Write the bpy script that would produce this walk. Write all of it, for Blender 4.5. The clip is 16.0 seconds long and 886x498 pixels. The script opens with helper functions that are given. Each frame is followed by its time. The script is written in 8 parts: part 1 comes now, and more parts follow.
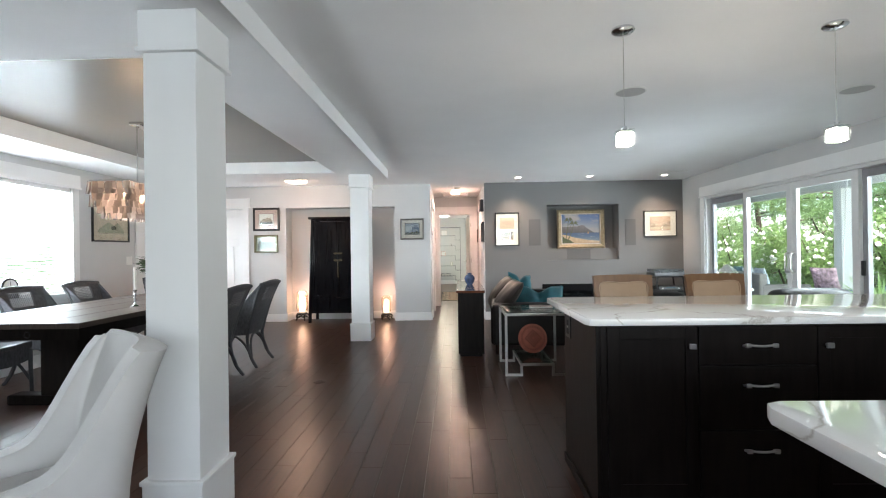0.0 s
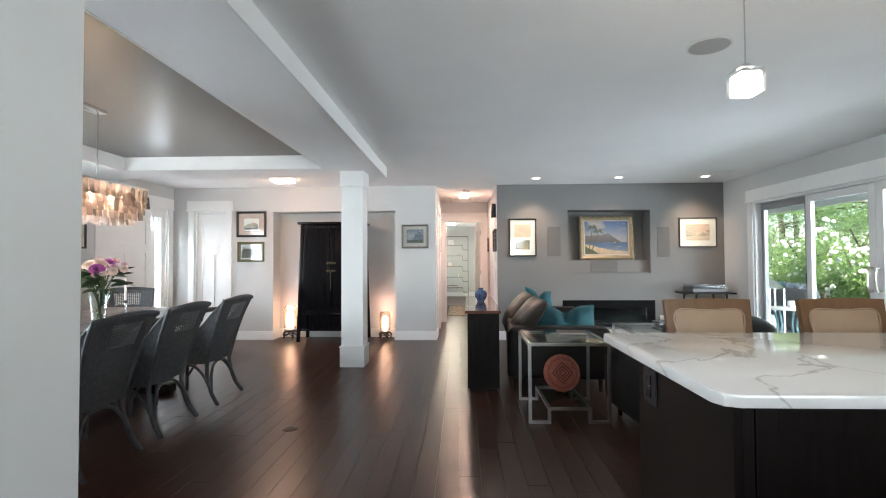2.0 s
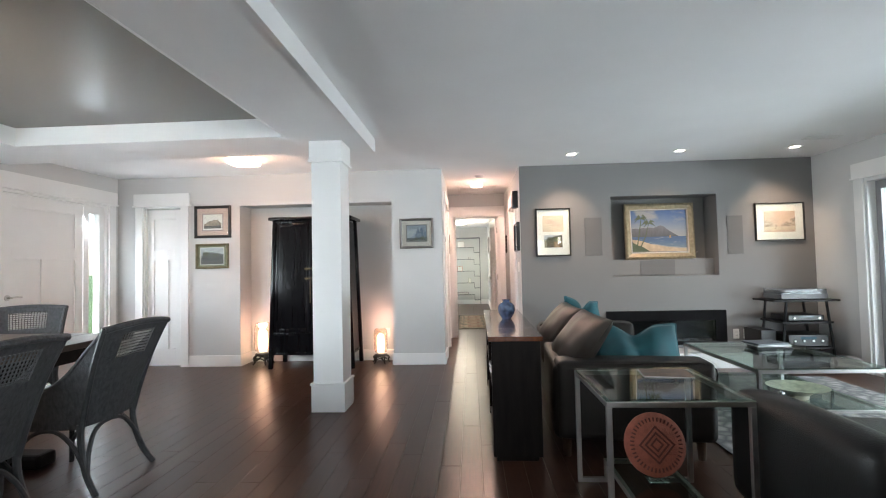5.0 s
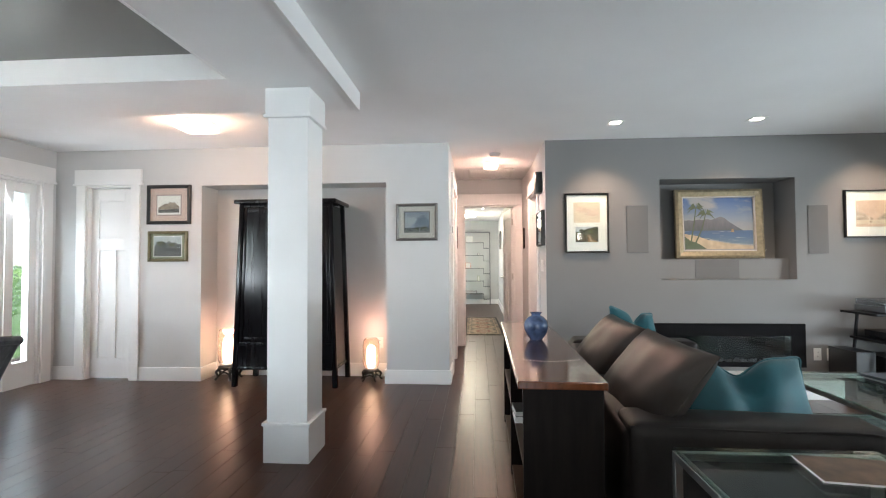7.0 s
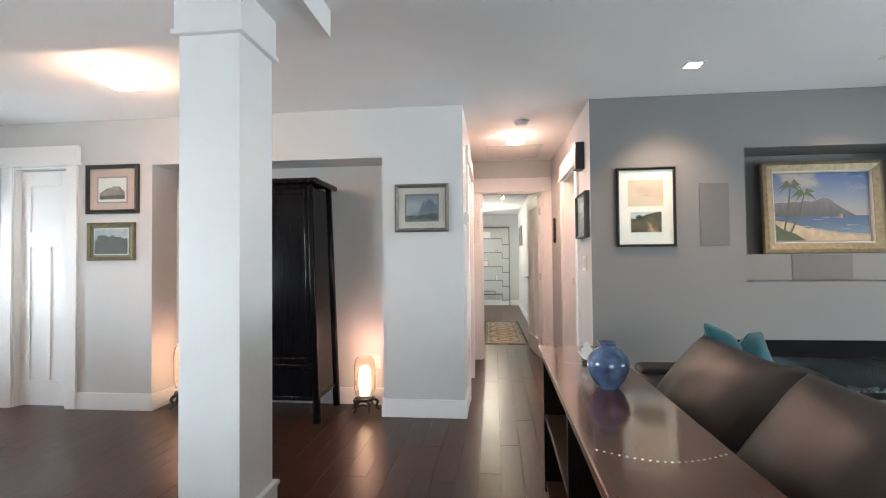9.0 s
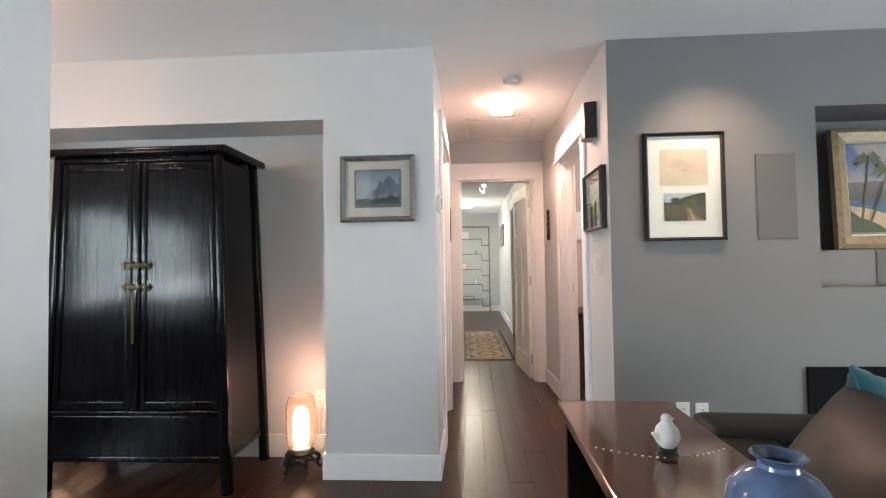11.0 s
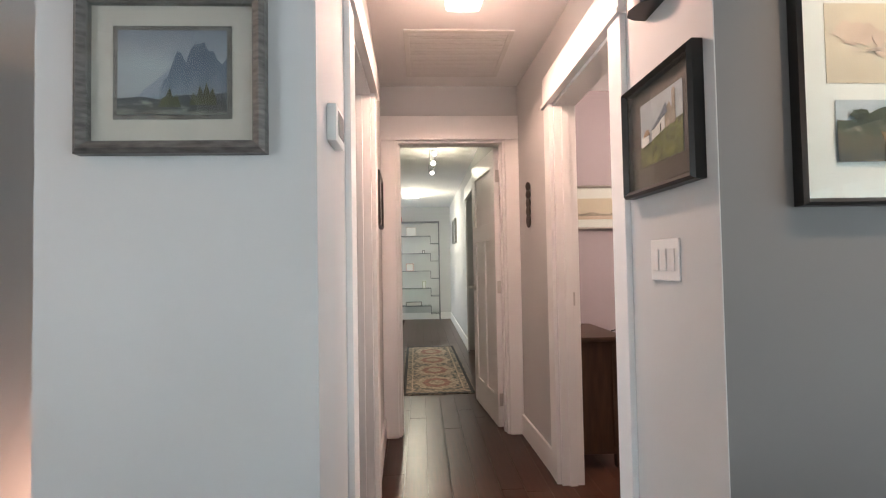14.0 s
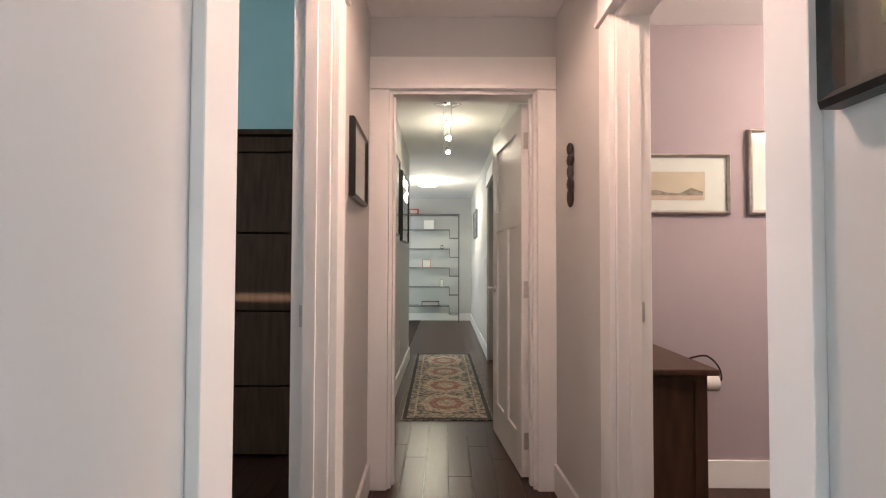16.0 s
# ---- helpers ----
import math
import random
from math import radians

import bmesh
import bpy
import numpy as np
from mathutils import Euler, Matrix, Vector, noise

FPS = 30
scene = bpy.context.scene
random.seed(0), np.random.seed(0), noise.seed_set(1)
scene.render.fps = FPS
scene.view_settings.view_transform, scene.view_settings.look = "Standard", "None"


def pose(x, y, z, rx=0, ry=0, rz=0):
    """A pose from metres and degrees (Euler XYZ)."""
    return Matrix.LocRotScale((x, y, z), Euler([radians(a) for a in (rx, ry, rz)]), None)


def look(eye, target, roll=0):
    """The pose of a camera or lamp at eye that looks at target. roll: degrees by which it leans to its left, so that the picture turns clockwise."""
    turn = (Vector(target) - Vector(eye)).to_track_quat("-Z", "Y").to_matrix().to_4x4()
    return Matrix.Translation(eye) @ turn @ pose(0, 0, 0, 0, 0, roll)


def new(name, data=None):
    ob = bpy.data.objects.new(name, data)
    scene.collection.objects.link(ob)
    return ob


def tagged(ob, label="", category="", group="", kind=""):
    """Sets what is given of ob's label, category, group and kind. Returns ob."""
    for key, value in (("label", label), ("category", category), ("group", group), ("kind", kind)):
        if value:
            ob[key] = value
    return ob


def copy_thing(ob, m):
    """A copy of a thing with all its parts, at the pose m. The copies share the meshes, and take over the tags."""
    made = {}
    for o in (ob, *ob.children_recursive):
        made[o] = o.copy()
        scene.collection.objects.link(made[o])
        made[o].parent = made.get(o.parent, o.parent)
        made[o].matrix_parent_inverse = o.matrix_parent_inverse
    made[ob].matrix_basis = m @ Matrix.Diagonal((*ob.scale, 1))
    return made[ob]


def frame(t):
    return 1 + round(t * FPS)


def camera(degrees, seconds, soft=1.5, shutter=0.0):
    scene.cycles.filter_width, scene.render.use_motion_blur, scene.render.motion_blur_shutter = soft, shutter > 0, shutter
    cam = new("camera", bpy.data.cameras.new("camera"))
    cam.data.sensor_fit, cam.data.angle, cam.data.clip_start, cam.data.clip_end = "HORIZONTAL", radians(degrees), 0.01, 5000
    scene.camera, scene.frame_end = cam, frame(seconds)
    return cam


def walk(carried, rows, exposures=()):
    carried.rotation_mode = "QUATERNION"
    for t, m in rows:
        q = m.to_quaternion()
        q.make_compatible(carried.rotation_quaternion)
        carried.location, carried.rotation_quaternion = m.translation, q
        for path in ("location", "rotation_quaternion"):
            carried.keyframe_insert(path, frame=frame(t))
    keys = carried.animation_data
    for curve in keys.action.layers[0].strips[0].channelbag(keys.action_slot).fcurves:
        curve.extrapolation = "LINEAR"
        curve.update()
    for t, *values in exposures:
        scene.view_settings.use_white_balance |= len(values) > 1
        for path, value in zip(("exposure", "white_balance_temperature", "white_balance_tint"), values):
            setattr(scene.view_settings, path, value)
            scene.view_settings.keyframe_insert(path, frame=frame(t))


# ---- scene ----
cam = camera(84.9, 16.0, soft=1.1)
PATH = [
    (0, (0.258, -0.476, 1.239), (0.208, 1.523, 1.246), -0.8),
    (0.5, (0.243, -0.232, 1.225), (0.203, 1.768, 1.245), -0.7),
    (1, (0.26, 0.03, 1.225), (0.21, 2.029, 1.257), -0.7),
    (1.5, (0.26, 0.285, 1.232), (0.195, 2.283, 1.273), -0.5),
    (2, (0.231, 0.537, 1.245), (0.154, 2.535, 1.294), -0.3),
    (2.5, (0.23, 0.813, 1.235), (0.143, 2.81, 1.301), -0.5),
    (3, (0.223, 1.09, 1.247), (0.124, 3.086, 1.317), -0.9),
    (3.5, (0.198, 1.352, 1.252), (0.089, 3.348, 1.32), -1.1),
    (4, (0.179, 1.605, 1.235), (0.065, 3.6, 1.307), -1.3),
    (6.5, (0.143, 3.002, 1.207), (0.013, 4.997, 1.275), -0.6),
    (7, (0.115, 3.298, 1.224), (-0.03, 5.292, 1.279), -0.3),
    (7.5, (0.1, 3.579, 1.22), (-0.055, 5.572, 1.272), -0.4),
    (8, (0.104, 3.87, 1.213), (-0.097, 5.859, 1.263), -0.4),
    (8.5, (0.082, 4.149, 1.222), (-0.134, 6.137, 1.268), -0.5),
    (11, (0.022, 5.46, 1.205), (-0.096, 7.455, 1.264), -0.9),
    (11.5, (0.012, 5.719, 1.206), (-0.072, 7.716, 1.266), -0.7),
    (12, (-0.004, 5.981, 1.205), (-0.049, 7.979, 1.271), -0.5),
    (12.5, (0.001, 6.245, 1.198), (-0.033, 8.244, 1.27), -0.2),
    (13, (0.017, 6.507, 1.19), (0.015, 8.506, 1.259), -0.4),
    (13.5, (0.018, 6.785, 1.192), (0.086, 8.783, 1.248), -0.7),
    (14, (0.06, 7.043, 1.183), (0.152, 9.04, 1.246), -1.0),
    (14.5, (0.086, 7.262, 1.192), (0.148, 9.26, 1.257), -0.7),
    (15, (0.118, 7.475, 1.185), (0.152, 9.474, 1.255), -0.8),
    (15.5, (0.17, 7.734, 1.168), (0.19, 9.733, 1.233), -0.7),
    (16, (0.188, 7.916, 1.156), (0.178, 9.915, 1.211), 0.2),
]
walk(cam, [(t, look(eye, target, roll)) for t, eye, target, roll in PATH], [(0.0, 1.72), (8.0, 1.68), (12.0, 1.48), (16.0, 1.2)])

# ---- world, sun, large lights ----
world = bpy.data.worlds.new("sky")
scene.world = world
world.use_nodes = True
wn = world.node_tree.nodes
wl = world.node_tree.links
sky = wn.new("ShaderNodeTexSky")
sky.sky_type = "NISHITA"
sky.sun_disc = False
sky.sun_elevation = radians(45)
sky.sun_rotation = radians(190)
wl.new(sky.outputs[0], wn["Background"].inputs[0])
wn["Background"].inputs[1].default_value = 0.15
sun = new("sun", bpy.data.lights.new("sun", "SUN"))
sun.data.energy = 5.0
sun.data.angle = radians(0.6)
sun.data.color = (1.0, 0.95, 0.87)
sun.matrix_world = look((-1.6, -9, 9), (0, 0, 0))


LEVEL = 0.42


def area(name, at, to, w, h, watts, color):
    ob = new(name, bpy.data.lights.new(name, "AREA"))
    ob.data.shape = "RECTANGLE"
    ob.data.size, ob.data.size_y = w, h
    ob.data.energy = watts * LEVEL
    ob.data.color = color
    ob.matrix_world = look(at, to)
    return ob


def bulb(name, at, watts, color, r=0.03):
    ob = new(name, bpy.data.lights.new(name, "POINT"))
    ob.data.energy = watts * LEVEL
    ob.data.color = color
    ob.data.shadow_soft_size = r
    ob.location = at
    return ob


def spot(name, at, to, watts, color, deg, blend=0.6, r=0.02):
    ob = new(name, bpy.data.lights.new(name, "SPOT"))
    ob.data.energy = watts * LEVEL
    ob.data.color = color
    ob.data.spot_size = radians(deg)
    ob.data.spot_blend = blend
    ob.data.shadow_soft_size = r
    ob.matrix_world = look(at, to)
    return ob


DAY = (0.82, 0.915, 1.0)
WARM = (1.0, 0.66, 0.40)
area("daylight_sliding_door", (5.0, 5.5, 2.52), (0.5, 5.5, 0.3), 4.2, 0.7, 190, DAY)
# added fill for light bounced off the paving, aimed up at the ceiling
area("patio_bounce_fill", (8.0, 3.2, 0.30), (0.5, 4.4, 2.6), 6.0, 1.5, 700, (0.80, 0.905, 1.0))
area("daylight_dining_window", (-4.62, 4.0, 1.45), (0, 4.2, 3.3), 2.5, 1.25, 320, DAY)
area("daylight_sidelight", (-4.66, 7.77, 1.1), (-2.0, 6.0, 0.2), 0.28, 1.7, 50, DAY)
area("daylight_kitchen_window", (1.2, -3.28, 1.5), (-0.6, -1.3, 3.2), 3.2, 1.2, 118, DAY)

# ---- materials ----
MATS = {}


def mat(name, color, rough=0.5, metal=0.0, vary=0.06, scale=6.0, bump=0.0, bscale=80.0, stretch=(1, 1, 1), spec=0.5, coat=0.0, emit=None, strength=0.0, random_tint=0.0, trans=0.0, ior=1.45, alpha=1.0, sheen=0.0):
    m = bpy.data.materials.new(name)
    m.use_nodes = True
    n, l = m.node_tree.nodes, m.node_tree.links
    b = n["Principled BSDF"]
    b.inputs["Roughness"].default_value = rough
    b.inputs["Metallic"].default_value = metal
    b.inputs["Specular IOR Level"].default_value = spec
    b.inputs["IOR"].default_value = ior
    b.inputs["Coat Weight"].default_value = coat
    b.inputs["Coat Roughness"].default_value = 0.08
    b.inputs["Transmission Weight"].default_value = trans
    b.inputs["Alpha"].default_value = alpha
    b.inputs["Sheen Weight"].default_value = sheen
    c = (*color, 1)
    b.inputs["Base Color"].default_value = c
    if emit:
        b.inputs["Emission Color"].default_value = (*emit, 1)
        b.inputs["Emission Strength"].default_value = strength
    co = n.new("ShaderNodeTexCoord")
    mp = n.new("ShaderNodeMapping")
    mp.inputs["Scale"].default_value = stretch
    l.new(co.outputs["Object"], mp.inputs[0])
    if vary > 0:
        big = n.new("ShaderNodeTexNoise")
        big.inputs["Scale"].default_value = scale
        big.inputs["Detail"].default_value = 5
        l.new(mp.outputs[0], big.inputs["Vector"])
        mix = n.new("ShaderNodeMix")
        mix.data_type = "RGBA"
        mix.blend_type = "MULTIPLY"
        mix.inputs[0].default_value = 1.0
        mix.inputs[6].default_value = c
        ramp = n.new("ShaderNodeMapRange")
        ramp.inputs[1].default_value, ramp.inputs[2].default_value = 0.3, 0.7
        ramp.inputs[3].default_value, ramp.inputs[4].default_value = 1 - vary, 1 + vary
        l.new(big.outputs["Fac"], ramp.inputs[0])
        last = ramp.outputs[0]
        if random_tint:
            oi = n.new("ShaderNodeObjectInfo")
            r2 = n.new("ShaderNodeMapRange")
            r2.inputs[3].default_value, r2.inputs[4].default_value = 1 - random_tint, 1 + random_tint
            l.new(oi.outputs["Random"], r2.inputs[0])
            mul = n.new("ShaderNodeMath")
            mul.operation = "MULTIPLY"
            l.new(last, mul.inputs[0]), l.new(r2.outputs[0], mul.inputs[1])
            last = mul.outputs[0]
        l.new(last, mix.inputs[7])
        l.new(mix.outputs[2], b.inputs["Base Color"])
        rr = n.new("ShaderNodeMapRange")
        rr.inputs[3].default_value, rr.inputs[4].default_value = max(0.0, rough * 0.88), min(1.0, rough * 1.12)
        l.new(big.outputs["Fac"], rr.inputs[0])
        l.new(rr.outputs[0], b.inputs["Roughness"])
    if bump > 0:
        fine = n.new("ShaderNodeTexNoise")
        fine.inputs["Scale"].default_value = bscale
        fine.inputs["Detail"].default_value = 3
        l.new(mp.outputs[0], fine.inputs["Vector"])
        bp = n.new("ShaderNodeBump")
        bp.inputs["Strength"].default_value = bump
        bp.inputs["Distance"].default_value = 0.004
        l.new(fine.outputs["Fac"], bp.inputs["Height"])
        l.new(bp.outputs[0], b.inputs["Normal"])
    MATS[name] = m
    return m


WALL = mat("wall_paint", (0.57, 0.575, 0.57), 0.72, vary=0.02, scale=2, bump=0.04, bscale=260)
GREY = mat("grey_wall_paint", (0.186, 0.182, 0.180), 0.65, vary=0.03, scale=2, bump=0.05, bscale=260)
CEIL = mat("ceiling_paint", (0.86, 0.86, 0.86), 0.8, vary=0.02, scale=2, bump=0.05, bscale=220)
TRIM = mat("white_trim_paint", (0.80, 0.80, 0.79), 0.38, vary=0.015, scale=4)
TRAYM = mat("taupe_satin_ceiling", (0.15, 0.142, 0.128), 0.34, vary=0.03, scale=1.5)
TEAL = mat("pale_teal_paint", (0.42, 0.62, 0.62), 0.7, vary=0.03, scale=2)
MAUVE = mat("mauve_grey_paint", (0.36, 0.31, 0.33), 0.7, vary=0.03, scale=2)
FLOOR = mat("dark_wood_plank", (0.041, 0.0165, 0.0098), 0.30, vary=0.35, scale=9, bump=0.015, bscale=40, stretch=(6, 0.5, 1), random_tint=0.14, spec=0.38)
JOINT = mat("plank_joint", (0.025, 0.012, 0.008), 0.8, vary=0.1)
ESPRESSO = mat("espresso_cabinet_wood", (0.009, 0.0066, 0.0056), 0.42, spec=0.12, vary=0.3, scale=7, stretch=(5, 5, 0.6), bump=0.05, bscale=60)
LACQUER = mat("black_lacquer", (0.005, 0.005, 0.006), 0.13, spec=0.20, vary=0.3, scale=4, stretch=(9, 9, 0.5), bump=0.07, bscale=5, coat=0.0)
CHERRY = mat("red_brown_varnished_wood", (0.115, 0.036, 0.014), 0.16, vary=0.25, scale=8, stretch=(6, 0.6, 1), coat=0.5)
DARKWOOD = mat("dark_brown_wood", (0.055, 0.028, 0.016), 0.4, vary=0.3, scale=7, stretch=(5, 5, 0.6))
TABLEWOOD = mat("weathered_table_wood", (0.062, 0.045, 0.036), 0.42, spec=0.3, vary=0.3, scale=8, stretch=(7, 0.5, 1))
HONEY = mat("honey_wood", (0.15, 0.078, 0.036), 0.35, vary=0.10, scale=8, stretch=(5, 5, 0.7))
QUARTZ = mat("white_quartz", (0.74, 0.73, 0.71), 0.08, vary=0.02, scale=3, coat=0.2)
STEEL = mat("brushed_nickel", (0.56, 0.55, 0.53), 0.32, metal=1.0, vary=0.05, scale=30)
CHROME = mat("chrome", (0.70, 0.70, 0.71), 0.12, metal=1.0, vary=0.02)
BLACKMETAL = mat("black_metal", (0.010, 0.010, 0.011), 0.45, spec=0.2, vary=0.1)
MATTEBLACK = mat("matte_black_steel", (0.008, 0.008, 0.009), 0.75, spec=0.06, vary=0.1)
BLACKPL = mat("black_plastic", (0.015, 0.015, 0.016), 0.35, vary=0.1)
GREYGRILLE = mat("grey_speaker_grille", (0.135, 0.132, 0.13), 0.7, vary=0.03, bump=0.2, bscale=700)
WHITEGRILLE = mat("white_speaker_grille", (0.46, 0.46, 0.46), 0.7, vary=0.02, bump=0.2, bscale=700)
WHITEPL = mat("white_plastic", (0.75, 0.75, 0.73), 0.35, vary=0.01)
LEATHER = mat("dark_grey_brown_leather", (0.018, 0.0145, 0.013), 0.45, spec=0.30, vary=0.18, scale=7, bump=0.15, bscale=170)
CUSHLEATHER = mat("taupe_leather", (0.037, 0.029, 0.024), 0.44, spec=0.32, vary=0.22, scale=6, bump=0.10, bscale=150)
BLACKLEATHER = mat("black_leather", (0.007, 0.007, 0.007), 0.36, spec=0.35, vary=0.2, scale=7, bump=0.35, bscale=170)
TANLEATHER = mat("tan_leather", (0.34, 0.235, 0.155), 0.45, vary=0.08, scale=6, bump=0.25, bscale=160)
VELVET = mat("teal_velvet", (0.006, 0.082, 0.102), 0.6, vary=0.35, scale=6, bump=0.15, bscale=220, sheen=0.2)
WICKER = mat("charcoal_woven_fibre", (0.068, 0.070, 0.075), 0.62, vary=0.35, scale=60, stretch=(1, 1, 0.5), bump=0.7, bscale=170)
WICKERFR = mat("charcoal_rattan_pole", (0.055, 0.057, 0.060), 0.5, vary=0.2, scale=30)
IVORY = mat("ivory_upholstery", (0.53, 0.51, 0.49), 0.85, vary=0.05, scale=5, bump=0.3, bscale=500, sheen=0.2)
GOLD = mat("gilt_frame", (0.29, 0.235, 0.15), 0.42, metal=0.4, vary=0.2, scale=30, bump=0.2, bscale=90)
BLACKFR = mat("black_frame", (0.014, 0.013, 0.012), 0.35, vary=0.15, scale=20)
PEWTER = mat("pewter_frame", (0.16, 0.15, 0.14), 0.42, metal=0.4, vary=0.35, scale=25, stretch=(1, 1, 4))
OLIVE = mat("olive_gilt_frame", (0.15, 0.13, 0.07), 0.45, metal=0.3, vary=0.25, scale=30)
SILVERFR = mat("silver_frame", (0.45, 0.42, 0.38), 0.4, metal=0.6, vary=0.15, scale=30)
MATBOARD = mat("white_mat_board", (0.78, 0.77, 0.74), 0.8, vary=0.02)
CREAMMAT = mat("cream_mat_board", (0.52, 0.47, 0.425), 0.8, vary=0.05)


def glass_mat(name, color=(1, 1, 1), rough=0.0, ior=1.45):
    m = bpy.data.materials.new(name)
    m.use_nodes = True
    n, l = m.node_tree.nodes, m.node_tree.links
    n.remove(n["Principled BSDF"])
    g = n.new("ShaderNodeBsdfGlass")
    g.inputs["Color"].default_value = (*color, 1)
    g.inputs["Roughness"].default_value = rough
    g.inputs["IOR"].default_value = ior
    l.new(g.outputs[0], n["Material Output"].inputs[0])
    return m


def pane_mat(name, tint=(0.95, 0.98, 0.97), ior=1.5):
    m = bpy.data.materials.new(name)
    m.use_nodes = True
    n, l = m.node_tree.nodes, m.node_tree.links
    n.remove(n["Principled BSDF"])
    t = n.new("ShaderNodeBsdfTransparent")
    t.inputs[0].default_value = (*tint, 1)
    g = n.new("ShaderNodeBsdfGlossy")
    g.inputs["Roughness"].default_value = 0.01
    f = n.new("ShaderNodeLayerWeight")
    f.inputs[0].default_value = 0.5
    pw = n.new("ShaderNodeMath")
    pw.operation = "POWER"
    pw.inputs[1].default_value = 5.0
    ma = n.new("ShaderNodeMath")
    ma.operation = "MULTIPLY_ADD"
    r0 = ((ior - 1) / (ior + 1)) ** 2
    ma.inputs[1].default_value, ma.inputs[2].default_value = 1 - r0, r0
    l.new(f.outputs["Facing"], pw.inputs[0]), l.new(pw.outputs[0], ma.inputs[0])
    x = n.new("ShaderNodeMixShader")
    l.new(ma.outputs[0], x.inputs[0]), l.new(t.outputs[0], x.inputs[1]), l.new(g.outputs[0], x.inputs[2])
    l.new(x.outputs[0], n["Material Output"].inputs[0])
    return m


PANE = pane_mat("window_pane")
TABLEGLASS = pane_mat("table_glass", (0.80, 0.90, 0.86), 1.6)
GLASS = glass_mat("clear_glass", (0.96, 0.99, 0.98))


def glow(name, color, strength):
    return mat(name, (0.8, 0.8, 0.8), 0.4, vary=0, emit=color, strength=strength)


GLOWWARM = glow("warm_lit_glass", (1.0, 0.72, 0.52), 3.2)
GLOWWHITE = glow("white_lit_glass", (1.0, 0.93, 0.84), 6.0)
GLOWDOWN = glow("lit_downlight", (1.0, 0.90, 0.78), 9.0)


# ---- shape tools ----
def link(name, bm, material, parent=None, smooth=False):
    me = bpy.data.meshes.new(name)
    bmesh.ops.recalc_face_normals(bm, faces=bm.faces)
    bm.to_mesh(me)
    bm.free()
    for m in (material if isinstance(material, (list, tuple)) else [material]):
        me.materials.append(m)
    if smooth:
        for p in me.polygons:
            p.use_smooth = True
        me.set_sharp_from_angle(angle=radians(38))
    ob = new(name, me)
    if parent is not None:
        ob.parent = parent
    return ob


def part(name, bm, material, parent, label="", smooth=True):
    ob = link(name, bm, material, parent, smooth)
    if label:
        ob["label"] = label
    return ob


def thing(name, m, label, category, group=""):
    ob = new(name)
    ob.empty_display_size = 0.1
    ob.matrix_world = m
    return tagged(ob, label, category, group)


def setting(name, bm, material, label, category="", smooth=False):
    return tagged(link(name, bm, material, None, smooth), label, category or name.split("_")[0], kind="structure")


def box(x0, x1, y0, y1, z0, z1, bev=0.0, seg=2, bm=None):
    own = bmesh.new()
    g = bmesh.ops.create_cube(own, size=1)
    for v in g["verts"]:
        v.co = Vector(((x0 + x1) / 2 + v.co.x * (x1 - x0), (y0 + y1) / 2 + v.co.y * (y1 - y0), (z0 + z1) / 2 + v.co.z * (z1 - z0)))
    if bev > 0:
        bmesh.ops.bevel(own, geom=list(own.edges), offset=bev, segments=seg, profile=0.6, affect="EDGES")
    return join(bm, own)


def join(bm, own):
    if bm is None:
        return own
    me = bpy.data.meshes.new("tmp")
    own.to_mesh(me)
    own.free()
    bm.from_mesh(me)
    bpy.data.meshes.remove(me)
    return bm


def moved(bm, m):
    bmesh.ops.transform(bm, matrix=m, verts=bm.verts)
    return bm


def rod(a, b, r, r2=None, seg=12, bm=None):
    a, b = Vector(a), Vector(b)
    own = bmesh.new()
    bmesh.ops.create_cone(own, cap_ends=True, segments=seg, radius1=r, radius2=r if r2 is None else r2, depth=(b - a).length)
    q = (b - a).to_track_quat("Z", "Y").to_matrix().to_4x4()
    bmesh.ops.transform(own, matrix=Matrix.Translation((a + b) / 2) @ q, verts=own.verts)
    return join(bm, own)


def tube(points, r, seg=8, bm=None, r2=None):
    """A round pole along a smooth line through the points."""
    pts = [Vector(p) for p in points]
    fine = []
    for i in range(len(pts) - 1):
        p0, p1, p2, p3 = pts[max(i - 1, 0)], pts[i], pts[i + 1], pts[min(i + 2, len(pts) - 1)]
        for k in range(5):
            t = k / 5
            fine.append(0.5 * ((2 * p1) + (p2 - p0) * t + (2 * p0 - 5 * p1 + 4 * p2 - p3) * t * t + (3 * p1 - p0 - 3 * p2 + p3) * t ** 3))
    fine.append(pts[-1])
    own = bmesh.new()
    rings = []
    for i, p in enumerate(fine):
        d = (fine[min(i + 1, len(fine) - 1)] - fine[max(i - 1, 0)]).normalized()
        u = d.orthogonal().normalized() if i == 0 else (u - d * u.dot(d)).normalized()
        w = d.cross(u)
        rad = r if r2 is None else r + (r2 - r) * i / (len(fine) - 1)
        rings.append([own.verts.new(p + rad * (math.cos(2 * math.pi * k / seg) * u + math.sin(2 * math.pi * k / seg) * w)) for k in range(seg)])
    for a, b in zip(rings, rings[1:]):
        for k in range(seg):
            own.faces.new((a[k], a[(k + 1) % seg], b[(k + 1) % seg], b[k]))
    own.faces.new(rings[0][::-1]), own.faces.new(rings[-1])
    return join(bm, own)


def lathe(profile, seg=24, bm=None, cap=True):
    own = bmesh.new()
    rings = [[own.verts.new((r * math.cos(2 * math.pi * k / seg), r * math.sin(2 * math.pi * k / seg), z)) for k in range(seg)] for r, z in profile]
    for a, b in zip(rings, rings[1:]):
        for k in range(seg):
            own.faces.new((a[k], a[(k + 1) % seg], b[(k + 1) % seg], b[k]))
    if cap:
        own.faces.new(rings[0][::-1]), own.faces.new(rings[-1])
    return join(bm, own)


